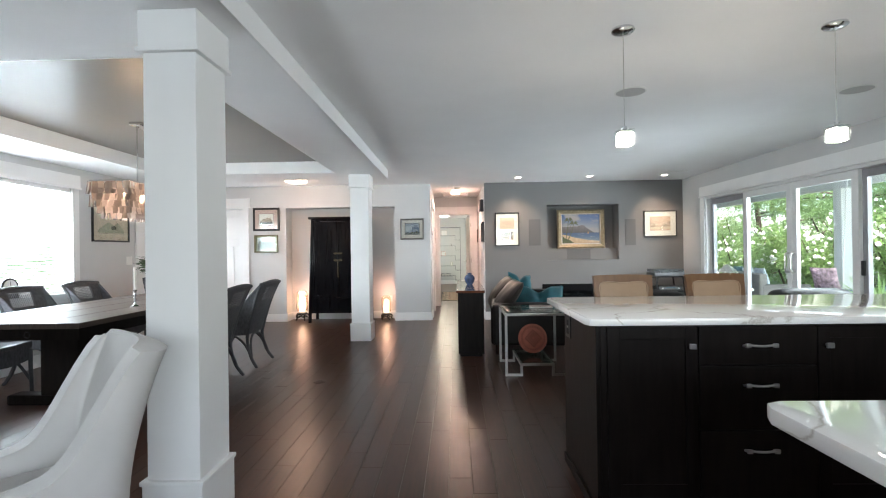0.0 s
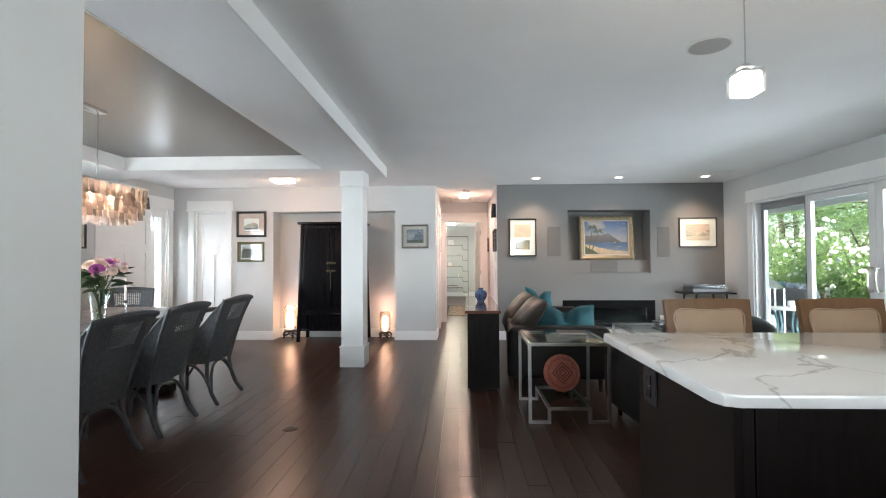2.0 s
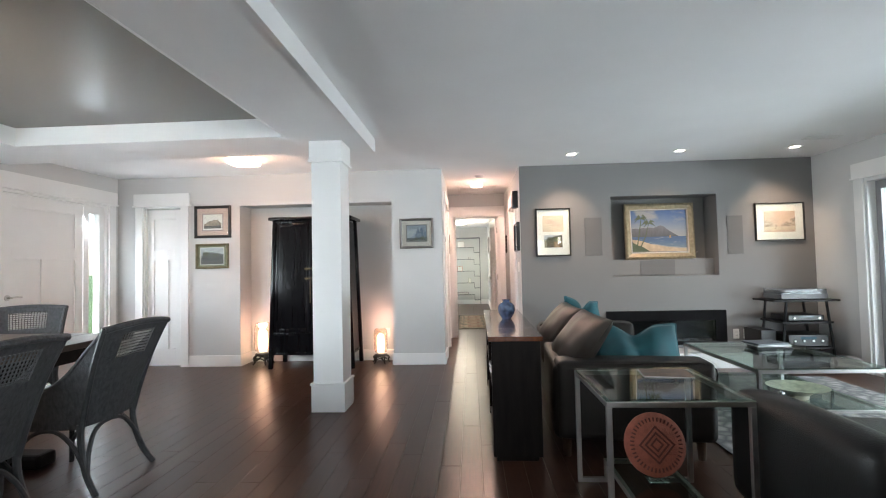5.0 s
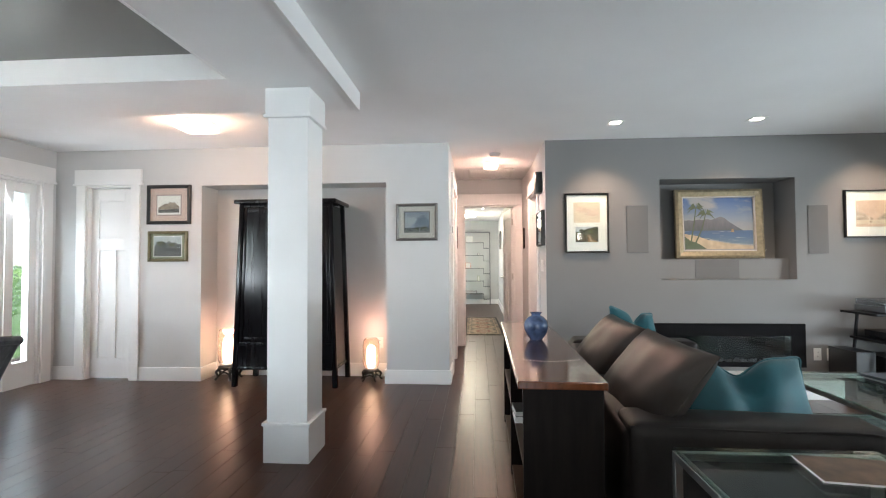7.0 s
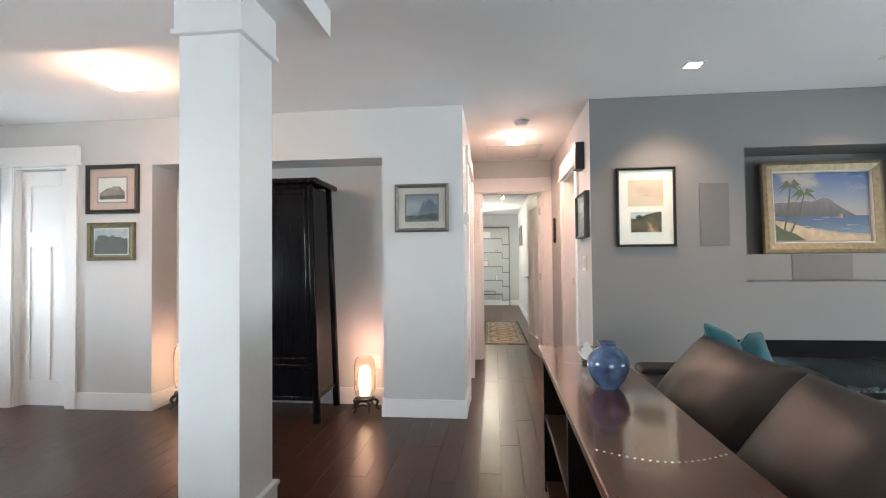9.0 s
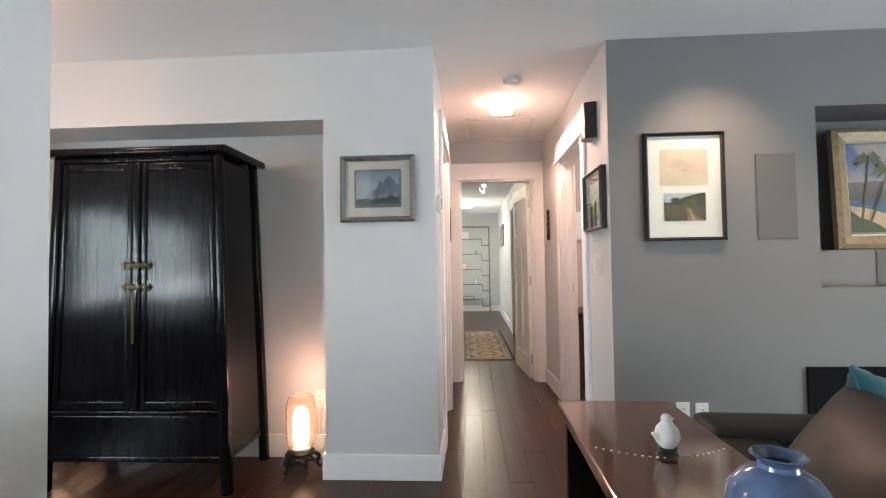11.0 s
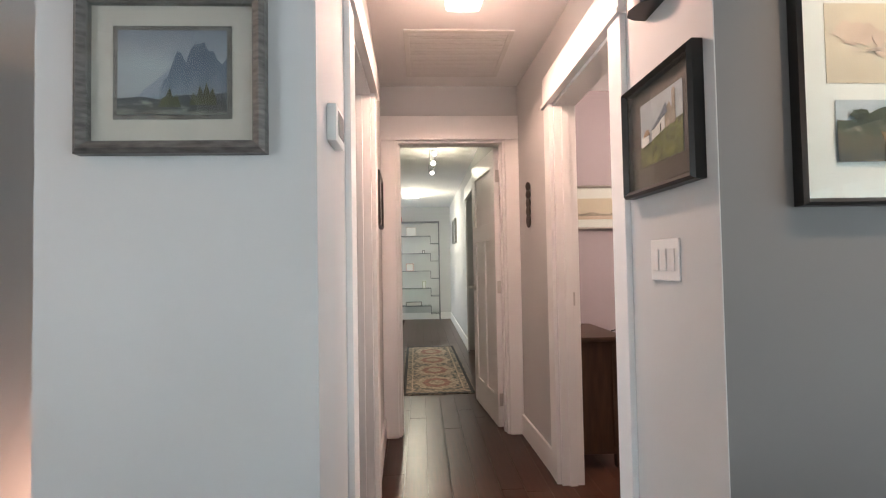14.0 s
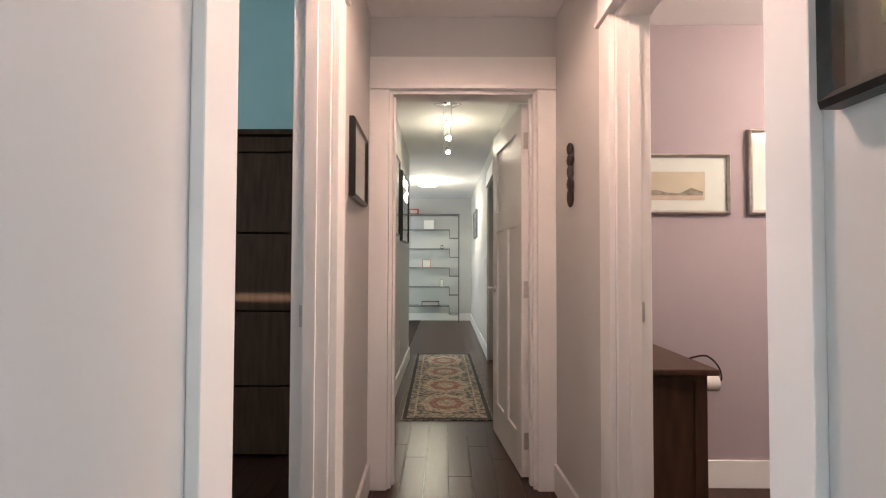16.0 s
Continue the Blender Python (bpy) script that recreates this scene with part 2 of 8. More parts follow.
def poly(points, thick, bm=None):
    """A flat plate: points (x, z) in the xz plane, facing -y, thick along +y."""
    own = bmesh.new()
    f = own.faces.new([own.verts.new((x, 0, z)) for x, z in points])
    r = bmesh.ops.extrude_face_region(own, geom=[f])
    for v in r["geom"]:
        if isinstance(v, bmesh.types.BMVert):
            v.co.y += thick
    return join(bm, own)


def frame_bm(w, h, fw, depth, bev=0.004):
    """A picture frame in the xz plane, from y=0 (front) to y=depth."""
    bm = bmesh.new()
    outer = [(-w / 2, -h / 2), (w / 2, -h / 2), (w / 2, h / 2), (-w / 2, h / 2)]
    inner = [(-w / 2 + fw, -h / 2 + fw), (w / 2 - fw, -h / 2 + fw), (w / 2 - fw, h / 2 - fw), (-w / 2 + fw, h / 2 - fw)]
    mid = [(a[0] * 0.62 + b[0] * 0.38, a[1] * 0.62 + b[1] * 0.38) for a, b in zip(outer, inner)]
    loops = [(outer, depth), (outer, depth * 0.25), (mid, 0.0), (inner, depth * 0.35), (inner, depth)]
    rings = [[bm.verts.new((x, y, z)) for x, z in pts] for pts, y in loops]
    for a, b in zip(rings, rings[1:] + rings[:1]):
        for k in range(4):
            bm.faces.new((a[k], a[(k + 1) % 4], b[(k + 1) % 4], b[k]))
    return bm

# ---- the large structure ----
BACK = 8.185          # face of the far wall
H = 2.44              # main ceiling
XL, XR = -4.42, 4.29  # faces of the side walls
KY = -3.2             # kitchen end
HL, HR = -0.18, 0.79  # passage walls
HD = 10.418           # wall with the passage door

b = box(-6.0, 5.0, KY - 0.2, 18.2, -0.15, -0.012)
floor_base = setting("floor", b, JOINT, "dark wood plank floor with a satin finish", "floor")

# far wall, light part: entry, cupboard doorway, alcove, stub beside the passage
b = box(XL - 0.2, -4.07, BACK, BACK + 0.16, 0, H)
box(-4.07, -3.56, BACK, BACK + 0.16, 2.06, H, bm=b)
box(-3.56, -2.787, BACK, BACK + 0.45, 0, H, bm=b)
box(-2.787, -0.82, BACK, BACK + 0.45, 2.045, H, bm=b)
box(-0.82, HL, BACK, BACK + 0.45, 0, H, bm=b)
box(-2.787, -0.82, 8.50, BACK + 0.45, 0, 2.045, bm=b)
setting("wall_far_light", b, WALL, "light grey painted wall with a deep alcove", "wall")
b = box(-4.2, -3.4, 8.9, 9.0, 0, H)
setting("wall_cupboard", b, WALL, "plain painted wall behind the cupboard door", "wall")

# far wall, dark part with the picture niche and the fireplace hole
b = box(HR, 1.898, BACK, BACK + 0.16, 0, H)
box(1.898, 3.165, BACK, BACK + 0.16, 2.028, H, bm=b)
box(1.898, 3.165, BACK, BACK + 0.16, 0.60, 1.042, bm=b)
box(1.898, 3.165, BACK, BACK + 0.16, 0.0, 0.22, bm=b)
box(3.165, XR + 0.2, BACK, BACK + 0.16, 0, H, bm=b)
box(1.80, 3.26, BACK + 0.16, BACK + 0.34, 0.6, 0.99, bm=b)
box(1.85, 1.898, BACK + 0.16, BACK + 0.34, 0.99, 2.08, bm=b)
box(3.165, 3.21, BACK + 0.16, BACK + 0.34, 0.99, 2.08, bm=b)
box(1.898, 3.165, BACK + 0.16, BACK + 0.34, 2.028, 2.08, bm=b)
box(1.898, 3.165, BACK + 0.16, BACK + 0.34, 0.99, 1.042, bm=b)
box(1.85, 3.21, BACK + 0.34, BACK + 0.38, 0.99, 2.08, bm=b)
setting("wall_far_dark", b, GREY, "dark grey painted feature wall with a niche", "wall")
b = box(1.90, 3.163, 8.30, 8.523, 1.0435, 1.245)
setting("niche_ledge", b, GREY, "grey painted ledge inside the wall niche", "ledge")

# left wall: dining window, front door and sidelight
WY0, WY1, WZ0, WZ1 = 2.75, 5.32, 0.80, 2.06
DY0, DY1, SY1, DZ = 6.60, 7.66, 8.02, 2.08
b = box(XL - 0.2, XL, KY, WY0, 0, H)
box(XL - 0.2, XL, WY0, WY1, 0, WZ0, bm=b)
box(XL - 0.2, XL, WY0, WY1, WZ1, H, bm=b)
box(XL - 0.2, XL, WY1, DY0, 0, H, bm=b)
box(XL - 0.2, XL, DY0, SY1, DZ, H, bm=b)
box(XL - 0.2, XL, SY1, BACK, 0, H, bm=b)
setting("wall_left", b, WALL, "light grey painted wall with a window and the front door", "wall")

# right wall: four-panel sliding door
GY0, GY1, GZ = 3.54, 7.42, 2.04
b = box(XR, XR + 0.16, KY, GY0, 0, H)
box(XR, XR + 0.16, GY0, GY1, GZ, H, bm=b)
box(XR, XR + 0.16, GY1, BACK, 0, H, bm=b)
setting("wall_right", b, WALL, "light grey painted wall round the sliding doors", "wall")

# kitchen end, with a window behind the walk
b = box(XL - 0.2, -0.5, KY - 0.16, KY, 0, H)
box(-0.5, 2.9, KY - 0.16, KY, 0, 0.95, bm=b)
box(-0.5, 2.9, KY - 0.16, KY, 2.1, H, bm=b)
box(2.9, XR + 0.16, KY - 0.16, KY, 0, H, bm=b)
setting("wall_kitchen", b, WALL, "plain light grey wall with a wide window", "wall")

# main ceiling and the dropped dining soffit with its tray
TX0, TX1, TY0, TY1, SZ, TZ = -3.72, -1.355, 2.12, 6.05, 2.32, 2.475
SX, SY = -0.735, 6.68
b = box(XL - 0.2, TX0, KY - 0.16, BACK + 0.16, H, H + 0.15)
box(TX1, XR + 0.16, KY - 0.16, BACK, H, H + 0.15, bm=b)
box(TX0, TX1, KY - 0.16, TY0, H, H + 0.15, bm=b)
box(TX0, TX1, TY1, BACK + 0.16, H, H + 0.15, bm=b)
setting("ceiling", b, CEIL, "smooth white painted ceiling", "ceiling")
b = box(XL, TX0, KY, SY, SZ, H)
box(TX1, SX, KY, SY, SZ, H, bm=b)
box(TX0, TX1, KY, TY0, SZ, H, bm=b)
box(TX0, TX1, TY1, SY, SZ, H, bm=b)
setting("ceiling_soffit", b, CEIL, "dropped white ceiling border round a tray", "ceiling")
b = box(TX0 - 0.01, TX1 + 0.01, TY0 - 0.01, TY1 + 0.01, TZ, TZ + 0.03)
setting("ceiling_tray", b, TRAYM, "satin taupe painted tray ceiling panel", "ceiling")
b = box(TX0, TX0 + 0.012, TY0, TY1, SZ - 0.003, TZ)
box(TX1 - 0.012, TX1, TY0, TY1, SZ - 0.003, TZ, bm=b)
box(TX0 + 0.012, TX1 - 0.012, TY1 - 0.012, TY1, SZ - 0.003, TZ, bm=b)
box(TX0 + 0.012, TX1 - 0.012, TY0, TY0 + 0.012, SZ - 0.003, TZ, bm=b)
setting("trim_tray", b, TRIM, "white painted band round the tray ceiling", "trim")
b = box(SX, SX + 0.014, KY, SY, SZ - 0.012, H)
setting("trim_soffit", b, TRIM, "white painted board along the soffit edge", "trim")


def column(name, x0, x1, y0, y1, label):
    b = box(x0 + 0.012, x1 - 0.012, y0 + 0.012, y1 - 0.012, 0, SZ, 0.003)
    col = setting(name, b, TRIM, label, "column")
    b = box(x0 - 0.004, x1 + 0.004, y0 - 0.004, y1 + 0.004, 0.0, 0.225, 0.003)
    box(x0 - 0.012, x1 + 0.012, y0 - 0.012, y1 + 0.012, 0.225, 0.245, 0.005, bm=b)
    part("base", b, TRIM, col, smooth=False)
    b = box(x0 - 0.002, x1 + 0.002, y0 - 0.002, y1 + 0.002, 2.155, SZ - 0.001, 0.003)
    box(x0 - 0.012, x1 + 0.012, y0 - 0.012, y1 + 0.012, 2.133, 2.155, 0.005, bm=b)
    part("capital", b, TRIM, col, smooth=False)
    return col


column("column_near", -1.125, -0.865, 1.62, 1.92, "square white painted column beside the dining table")
column("column_far", -1.206, -0.926, 6.215, 6.52, "square white painted column before the black cabinet")

# passage and the rooms beside it
LY0, LY1, RY0, RY1, DH = 8.715, 9.465, 8.795, 9.63, 2.05
HLF, HRF = -0.208, 0.757   # the passage widens a little on one side and narrows on the other


def skewed(b, dx):
    """Shift the far end of a straight piece sideways by dx."""
    y1 = max(v.co.y for v in b.verts)
    for v in b.verts:
        if v.co.y > y1 - 0.01:
            v.co.x += dx
    return b


b = box(HL - 0.12, HL, BACK + 0.45, LY0, 0, H)
box(HL - 0.12, HL, LY0, LY1, DH, H, bm=b)
join(b, skewed(box(HL - 0.12, HL, LY1, HD, 0, H), HLF - HL))
setting("wall_passage_left", b, WALL, "light painted passage wall with a doorway", "wall")
b = box(HR, HR + 0.12, BACK + 0.16, RY0, 0, H)
box(HR, HR + 0.12, RY0, RY1, DH, H, bm=b)
join(b, skewed(box(HR, HR + 0.12, RY1, HD, 0, H), HRF - HR))
setting("wall_passage_right", b, WALL, "light painted passage wall with a doorway", "wall")
b = box(HR - 0.003, HR, BACK - 0.0, BACK + 0.163, 0, H)
setting("wall_passage_corner", b, WALL, "light painted end of the dark wall", "wall")
PX0, PX1 = -0.106, 0.660
b = box(-0.45, PX0, HD, HD + 0.12, 0, H)
box(PX0, PX1, HD, HD + 0.12, DH, H, bm=b)
box(PX1, 1.0, HD, HD + 0.12, 0, H, bm=b)
setting("wall_passage_end", b, WALL, "light painted wall round the passage door", "wall")
b = box(-0.40, -0.25, HD + 0.12, 13.75, 0, H)
setting("wall_corridor_left", b, WALL, "light painted corridor wall", "wall")
b = box(0.70, 0.82, 13.7, 17.6, 0, H)
box(0.70, 0.82, HD + 0.12, 12.75, 0, H, bm=b)
box(0.70, 0.82, 12.75, 13.7, 2.05, H, bm=b)
setting("wall_corridor_right", b, WALL, "light painted corridor wall with a doorway", "wall")
b = box(-2.6, 1.9, 17.6, 17.75, 0, H)
box(-2.6, -2.45, 13.75, 17.6, 0, H, bm=b)
box(-2.6, -0.40, 13.60, 13.75, 0, H, bm=b)
box(1.75, 1.9, 12.3, 17.6, 0, H, bm=b)
box(0.82, 1.75, 12.3, 12.4, 0, H, bm=b)
setting("wall_corridor_end", b, WALL, "pale painted wall at the corridor end", "wall")
b = box(-0.42, 1.9, HD + 0.12, 17.75, H, H + 0.12)
box(-2.6, -0.42, 13.60, 17.75, H, H + 0.12, bm=b)
box(HL - 0.12, HR + 0.12, BACK, HD + 0.12, H, H + 0.15, bm=b)
setting("ceiling_passage", b, CEIL, "white painted passage ceiling", "ceiling")
b = box(HL - 0.12 - 3.2, HL - 0.12, 11.1, 11.2, 0, 3.1)
box(-3.6, -3.5, 8.65, 11.2, 0, 3.1, bm=b)
box(-3.6, HL, 8.50, 8.60, H + 0.001, 3.1, bm=b)
box(HL - 0.12, HL, 8.60, 11.2, H + 0.151, 3.1, bm=b)
setting("wall_teal_room", b, TEAL, "pale teal painted room wall", "wall")
b = box(-3.6, HL - 0.12, BACK + 0.45, 11.2, 3.1, 3.2)
box(HR + 0.12, 4.4, BACK + 0.16, 10.56, H - 0.02, H + 0.12, bm=b)
setting("ceiling_side_rooms", b, CEIL, "white painted ceiling", "ceiling")
b = box(HR + 0.12, 4.4, 10.46, 10.56, 0, H)
box(4.3, 4.4, 8.6, 10.46, 0, H, bm=b)
setting("wall_mauve_room", b, MAUVE, "mauve grey painted room wall", "wall")

# ---- doors, windows and trim of the setting ----
def trim(name, b, label="white painted trim"):
    return setting(name, b, TRIM, label, "trim")


BH = 0.14
b = box(-4.42, -4.17, BACK - 0.016, BACK, 0, BH, 0.003)
box(-3.46, -2.787, BACK - 0.016, BACK, 0, BH, 0.003, bm=b)
box(-2.787, -2.771, BACK - 0.016, 8.484, 0, BH, 0.003, bm=b)
box(-2.787, -0.82, 8.484, 8.50, 0, BH, 0.003, bm=b)
box(-0.836, -0.82, BACK - 0.016, 8.484, 0, BH, 0.003, bm=b)
box(-0.82, HL + 0.016, BACK - 0.016, BACK, 0, BH, 0.003, bm=b)
box(HL, HL + 0.016, BACK, LY0 - 0.112, 0, BH, 0.003, bm=b)
join(b, skewed(box(HL - 0.004, HL + 0.013, LY1 + 0.112, HD - 0.024, 0, BH, 0.003), HLF - HL + 0.004))
box(HR - 0.016, HR, BACK - 0.016, RY0 - 0.112, 0, BH, 0.003, bm=b)
join(b, skewed(box(HR - 0.020, HR - 0.004, RY1 + 0.112, HD - 0.024, 0, BH, 0.003), HRF - HR + 0.004))
box(HR, 1.75, BACK - 0.016, BACK, 0, BH, 0.003, bm=b)
box(3.35, XR, BACK - 0.016, BACK, 0, BH, 0.003, bm=b)
box(XR - 0.016, XR, 7.55, BACK - 0.016, 0, BH, 0.003, bm=b)
box(XR - 0.016, XR, KY, GY0 - 0.12, 0, BH, 0.003, bm=b)
box(XL, XL + 0.016, KY, DY0 - 0.12, 0, BH, 0.003, bm=b)
box(-0.25, -0.234, HD + 0.14, 13.75, 0, BH, 0.003, bm=b)
box(0.684, 0.70, 13.6, 17.58, 0, BH, 0.003, bm=b)
box(0.684, 0.70, HD + 0.14, 12.7, 0, BH, 0.003, bm=b)
box(0.684, 0.70, 13.6, 13.7, 0, BH, 0.003, bm=b)
box(-2.45, 0.684, 17.584, 17.6, 0, BH, 0.003, bm=b)
box(HR + 0.12, 4.3, 10.444, 10.46, 0, BH, 0.003, bm=b)
trim("baseboard", b, "white painted baseboard along the walls")


def casing(name, axis, face, sign, a0, a1, top, w=0.10, depth=0.022, header=0.17, bottom=0.0, over=0.02, sill=False):
    """Flat casing round an opening a0..a1 in a wall whose face lies at `face` on the other axis; sign: towards the room."""
    b = bmesh.new()

    def piece(u0, u1, z0, z1, d, bev=0.003):
        f0, f1 = sorted((face, face + sign * d))
        if axis == "x":
            box(u0, u1, f0, f1, z0, z1, bev, bm=b)
        else:
            box(f0, f1, u0, u1, z0, z1, bev, bm=b)
    piece(a0 - w, a0, bottom, top, depth)
    piece(a1, a1 + w, bottom, top, depth)
    piece(a0 - w - over, a1 + w + over, top + 0.02, top + header, depth + 0.004)
    piece(a0 - w - over - 0.012, a1 + w + over + 0.012, top, top + 0.02, depth + 0.014)
    if sill:
        piece(a0 - w - 0.02, a1 + w + 0.02, bottom - 0.03, bottom, depth + 0.05)
        piece(a0 - w, a1 + w, bottom - 0.12, bottom - 0.03, depth)
    return trim(name, b, "white painted casing with a flat header board")


def jambs(name, axis, a0, a1, d0, d1, top, t=0.018, stop=True):
    b = bmesh.new()

    def piece(u0, u1, v0, v1, z0, z1):
        if axis == "x":
            box(u0, u1, v0, v1, z0, z1, 0.002, bm=b)
        else:
            box(v0, v1, u0, u1, z0, z1, 0.002, bm=b)
    piece(a0, a0 + t, d0, d1, 0, top)
    piece(a1 - t, a1, d0, d1, 0, top)
    piece(a0 + t, a1 - t, d0, d1, top - t, top)
    if stop:
        m = (d0 + d1) / 2
        piece(a0 + t, a0 + t + 0.012, m - 0.02, m + 0.02, 0, top - t)
        piece(a1 - t - 0.012, a1 - t, m - 0.02, m + 0.02, 0, top - t)
    return trim(name, b, "white painted door lining with stops")


casing("trim_cupboard_door", "x", BACK, -1, -4.07, -3.56, 2.06)
jambs("trim_cupboard_lining", "x", -4.07, -3.56, BACK, BACK + 0.16, 2.06)
b = box(HLF + 0.001, PX0, HD - 0.022, HD, 0, DH, 0.003)
box(PX1, HRF - 0.001, HD - 0.022, HD, 0, DH, 0.003, bm=b)
box(HLF + 0.001, HRF - 0.001, HD - 0.026, HD, DH + 0.02, DH + 0.17, 0.003, bm=b)
box(HLF + 0.001, HRF - 0.001, HD - 0.036, HD, DH, DH + 0.02, 0.003, bm=b)
trim("trim_passage_door", b, "white painted casing with a flat header board")
jambs("trim_passage_lining", "x", PX0, PX1, HD, HD + 0.12, DH)
casing("trim_left_doorway", "y", HL, 1, LY0, LY1, DH, 0.11, over=0.0)
jambs("trim_left_lining", "y", LY0, LY1, HL - 0.12, HL, DH)
casing("trim_right_doorway", "y", HR, -1, RY0, RY1, DH, 0.11, over=0.0)
jambs("trim_right_lining", "y", RY0, RY1, HR, HR + 0.12, DH)
casing("trim_front_door", "y", XL, 1, DY0, SY1, DZ, 0.11)
casing("trim_dining_window", "y", XL, 1, WY0, WY1, WZ1, 0.10, bottom=WZ0, sill=True)
casing("trim_sliding_door", "y", XR, -1, GY0, GY1, GZ, 0.12, header=0.17)
casing("trim_corridor_doorway", "y", 0.70, -1, 12.75, 13.6, 2.05, 0.08)


def craftsman_door(name, m, w, h, label, handle_side=1, hinge=True, lever=True, thick=0.042, kind=True):
    """Three-panel door, hinge edge at x=0, leaf along +x, faces at y=0 and y=thick."""
    d = thing(name, m, label, "door")
    if kind:
        d["kind"] = "structure"
    st = 0.115 if w > 0.6 else 0.085
    b = box(0, st, 0, thick, 0.008, h, 0.002)
    box(w - st, w, 0, thick, 0.008, h, 0.002, bm=b)
    box(st, w - st, 0, thick, h - 0.13, h, 0.002, bm=b)
    box(st, w - st, 0, thick, h - 0.66, h - 0.53, 0.002, bm=b)
    box(st, w - st, 0, thick, 0.008, 0.22, 0.002, bm=b)
    box(w / 2 - 0.05, w / 2 + 0.05, 0, thick, 0.22, h - 0.66, 0.002, bm=b)
    part("door_frame", b, TRIM, d, smooth=False)
    for x0, x1, z0, z1 in ((st, w - st, h - 0.53, h - 0.13), (st, w / 2 - 0.05, 0.22, h - 0.66), (w / 2 + 0.05, w - st, 0.22, h - 0.66)):
        part("panel", box(x0, x1, 0.013, thick - 0.013, z0, z1), TRIM, d, smooth=False)
    if lever:
        for s, y in ((-1, 0.0), (1, thick)):
            b = rod((w - 0.065, y, 0.98), (w - 0.065, y + s * 0.012, 0.98), 0.028, seg=20)
            rod((w - 0.065, y + s * 0.012, 0.98), (w - 0.065, y + s * 0.05, 0.98), 0.011, bm=b)
            tube([(w - 0.065, y + s * 0.05, 0.98), (w - 0.11, y + s * 0.055, 0.985), (w - 0.18, y + s * 0.05, 0.98)], 0.009, bm=b)
            part("door_handle", b, STEEL, d, "brushed nickel lever handle")
    if hinge:
        for z in (0.2, h / 2, h - 0.2):
            b = rod((-0.004, -0.006, z - 0.045), (-0.004, -0.006, z + 0.045), 0.007)
            box(-0.0035, 0.001, 0.0, 0.03, z - 0.045, z + 0.045, bm=b)
            part("hinge", b, STEEL, d, "brushed nickel hinge")
    return d


craftsman_door("door_cupboard", pose(-3.584, BACK + 0.09, 0.0, 0, 0, 180), 0.465, 2.03, "white painted narrow three-panel cupboard door, closed", lever=False)
craftsman_door("door_passage", pose(PX1 - 0.019, HD + 0.125, 0.0, 0, 0, 96.0), 0.755, 2.02, "white painted three-panel passage door standing open")
craftsman_door("door_front", pose(XL - 0.06, DY1 - 0.02, 0.01, 0, 0, -90), DY1 - DY0 - 0.05, 2.03, "white painted three-panel front door, closed")
fd = thing("door_lock", pose(XL - 0.0585, 6.70, 1.02), "silver keypad lock plate on the front door", "lock")
part("lock_plate", box(0.0, 0.018, -0.035, 0.035, -0.12, 0.12, 0.004), STEEL, fd)
part("keypad", box(0.018, 0.021, -0.022, 0.022, 0.02, 0.10, 0.002), BLACKPL, fd, "black keypad")
b = box(XL - 0.13, XL, DY0, DY0 + 0.025, 0, DZ, 0.002)
box(XL - 0.13, XL, SY1 - 0.03, SY1, 0, DZ, 0.002, bm=b)
box(XL - 0.13, XL, DY0 + 0.025, SY1 - 0.03, DZ - 0.03, DZ, 0.002, bm=b)
box(XL - 0.10, XL - 0.03, DY1, DY1 + 0.085, 0, DZ - 0.03, 0.002, bm=b)
box(XL - 0.10, XL - 0.03, 7.91, SY1 - 0.03, 0, DZ - 0.03, 0.002, bm=b)
box(XL - 0.10, XL - 0.03, DY1 + 0.085, 7.91, 0, 0.25, 0.002, bm=b)
box(XL - 0.10, XL - 0.03, DY1 + 0.085, 7.91, 1.95, DZ - 0.03, 0.002, bm=b)
trim("trim_sidelight", b, "white painted sidelight frame beside the front door")
w = setting("window_sidelight", box(XL - 0.07, XL - 0.064, DY1 + 0.085, 7.91, 0.25, 1.95), PANE, "narrow clear sidelight pane", "window")
w.visible_shadow = False
# strike plates
for nm, m in (("strike_plate", pose(HL - 0.07, LY1 - 0.0185, 0.985)), ("strike_plate", pose(HR + 0.07, RY1 - 0.0185, 0.985))):
    s = thing(nm, m, "brushed nickel strike plate on a door lining", "strike plate", "strike plates")
    part("plate", box(-0.022, 0.022, -0.003, 0.0, -0.035, 0.035, 0.001), STEEL, s)
    part("hole", box(-0.009, 0.009, -0.0045, -0.003, -0.014, 0.014), BLACKPL, s, "dark latch hole")

# dining window: sash, pane and blind
b = box(XL - 0.14, XL - 0.09, WY0, WY0 + 0.05, WZ0, WZ1, 0.003)
box(XL - 0.14, XL - 0.09, WY1 - 0.05, WY1, WZ0, WZ1, 0.003, bm=b)
box(XL - 0.14, XL - 0.09, (WY0 + WY1) / 2 - 0.03, (WY0 + WY1) / 2 + 0.03, WZ0 + 0.05, WZ1 - 0.05, 0.003, bm=b)
box(XL - 0.14, XL - 0.09, WY0 + 0.05, WY1 - 0.05, WZ0, WZ0 + 0.05, 0.003, bm=b)
box(XL - 0.14, XL - 0.09, WY0 + 0.05, WY1 - 0.05, WZ1 - 0.05, WZ1, 0.003, bm=b)
win = setting("window_dining", b, TRIM, "white framed dining room window", "window")
p = part("pane", box(XL - 0.118, XL - 0.112, WY0 + 0.05, WY1 - 0.05, WZ0 + 0.05, WZ1 - 0.05), PANE, win, smooth=False)
p.visible_shadow = False
blind = thing("window_blind", pose(XL - 0.035, 0, 0), "white horizontal slat blind lowered in the window", "blind")
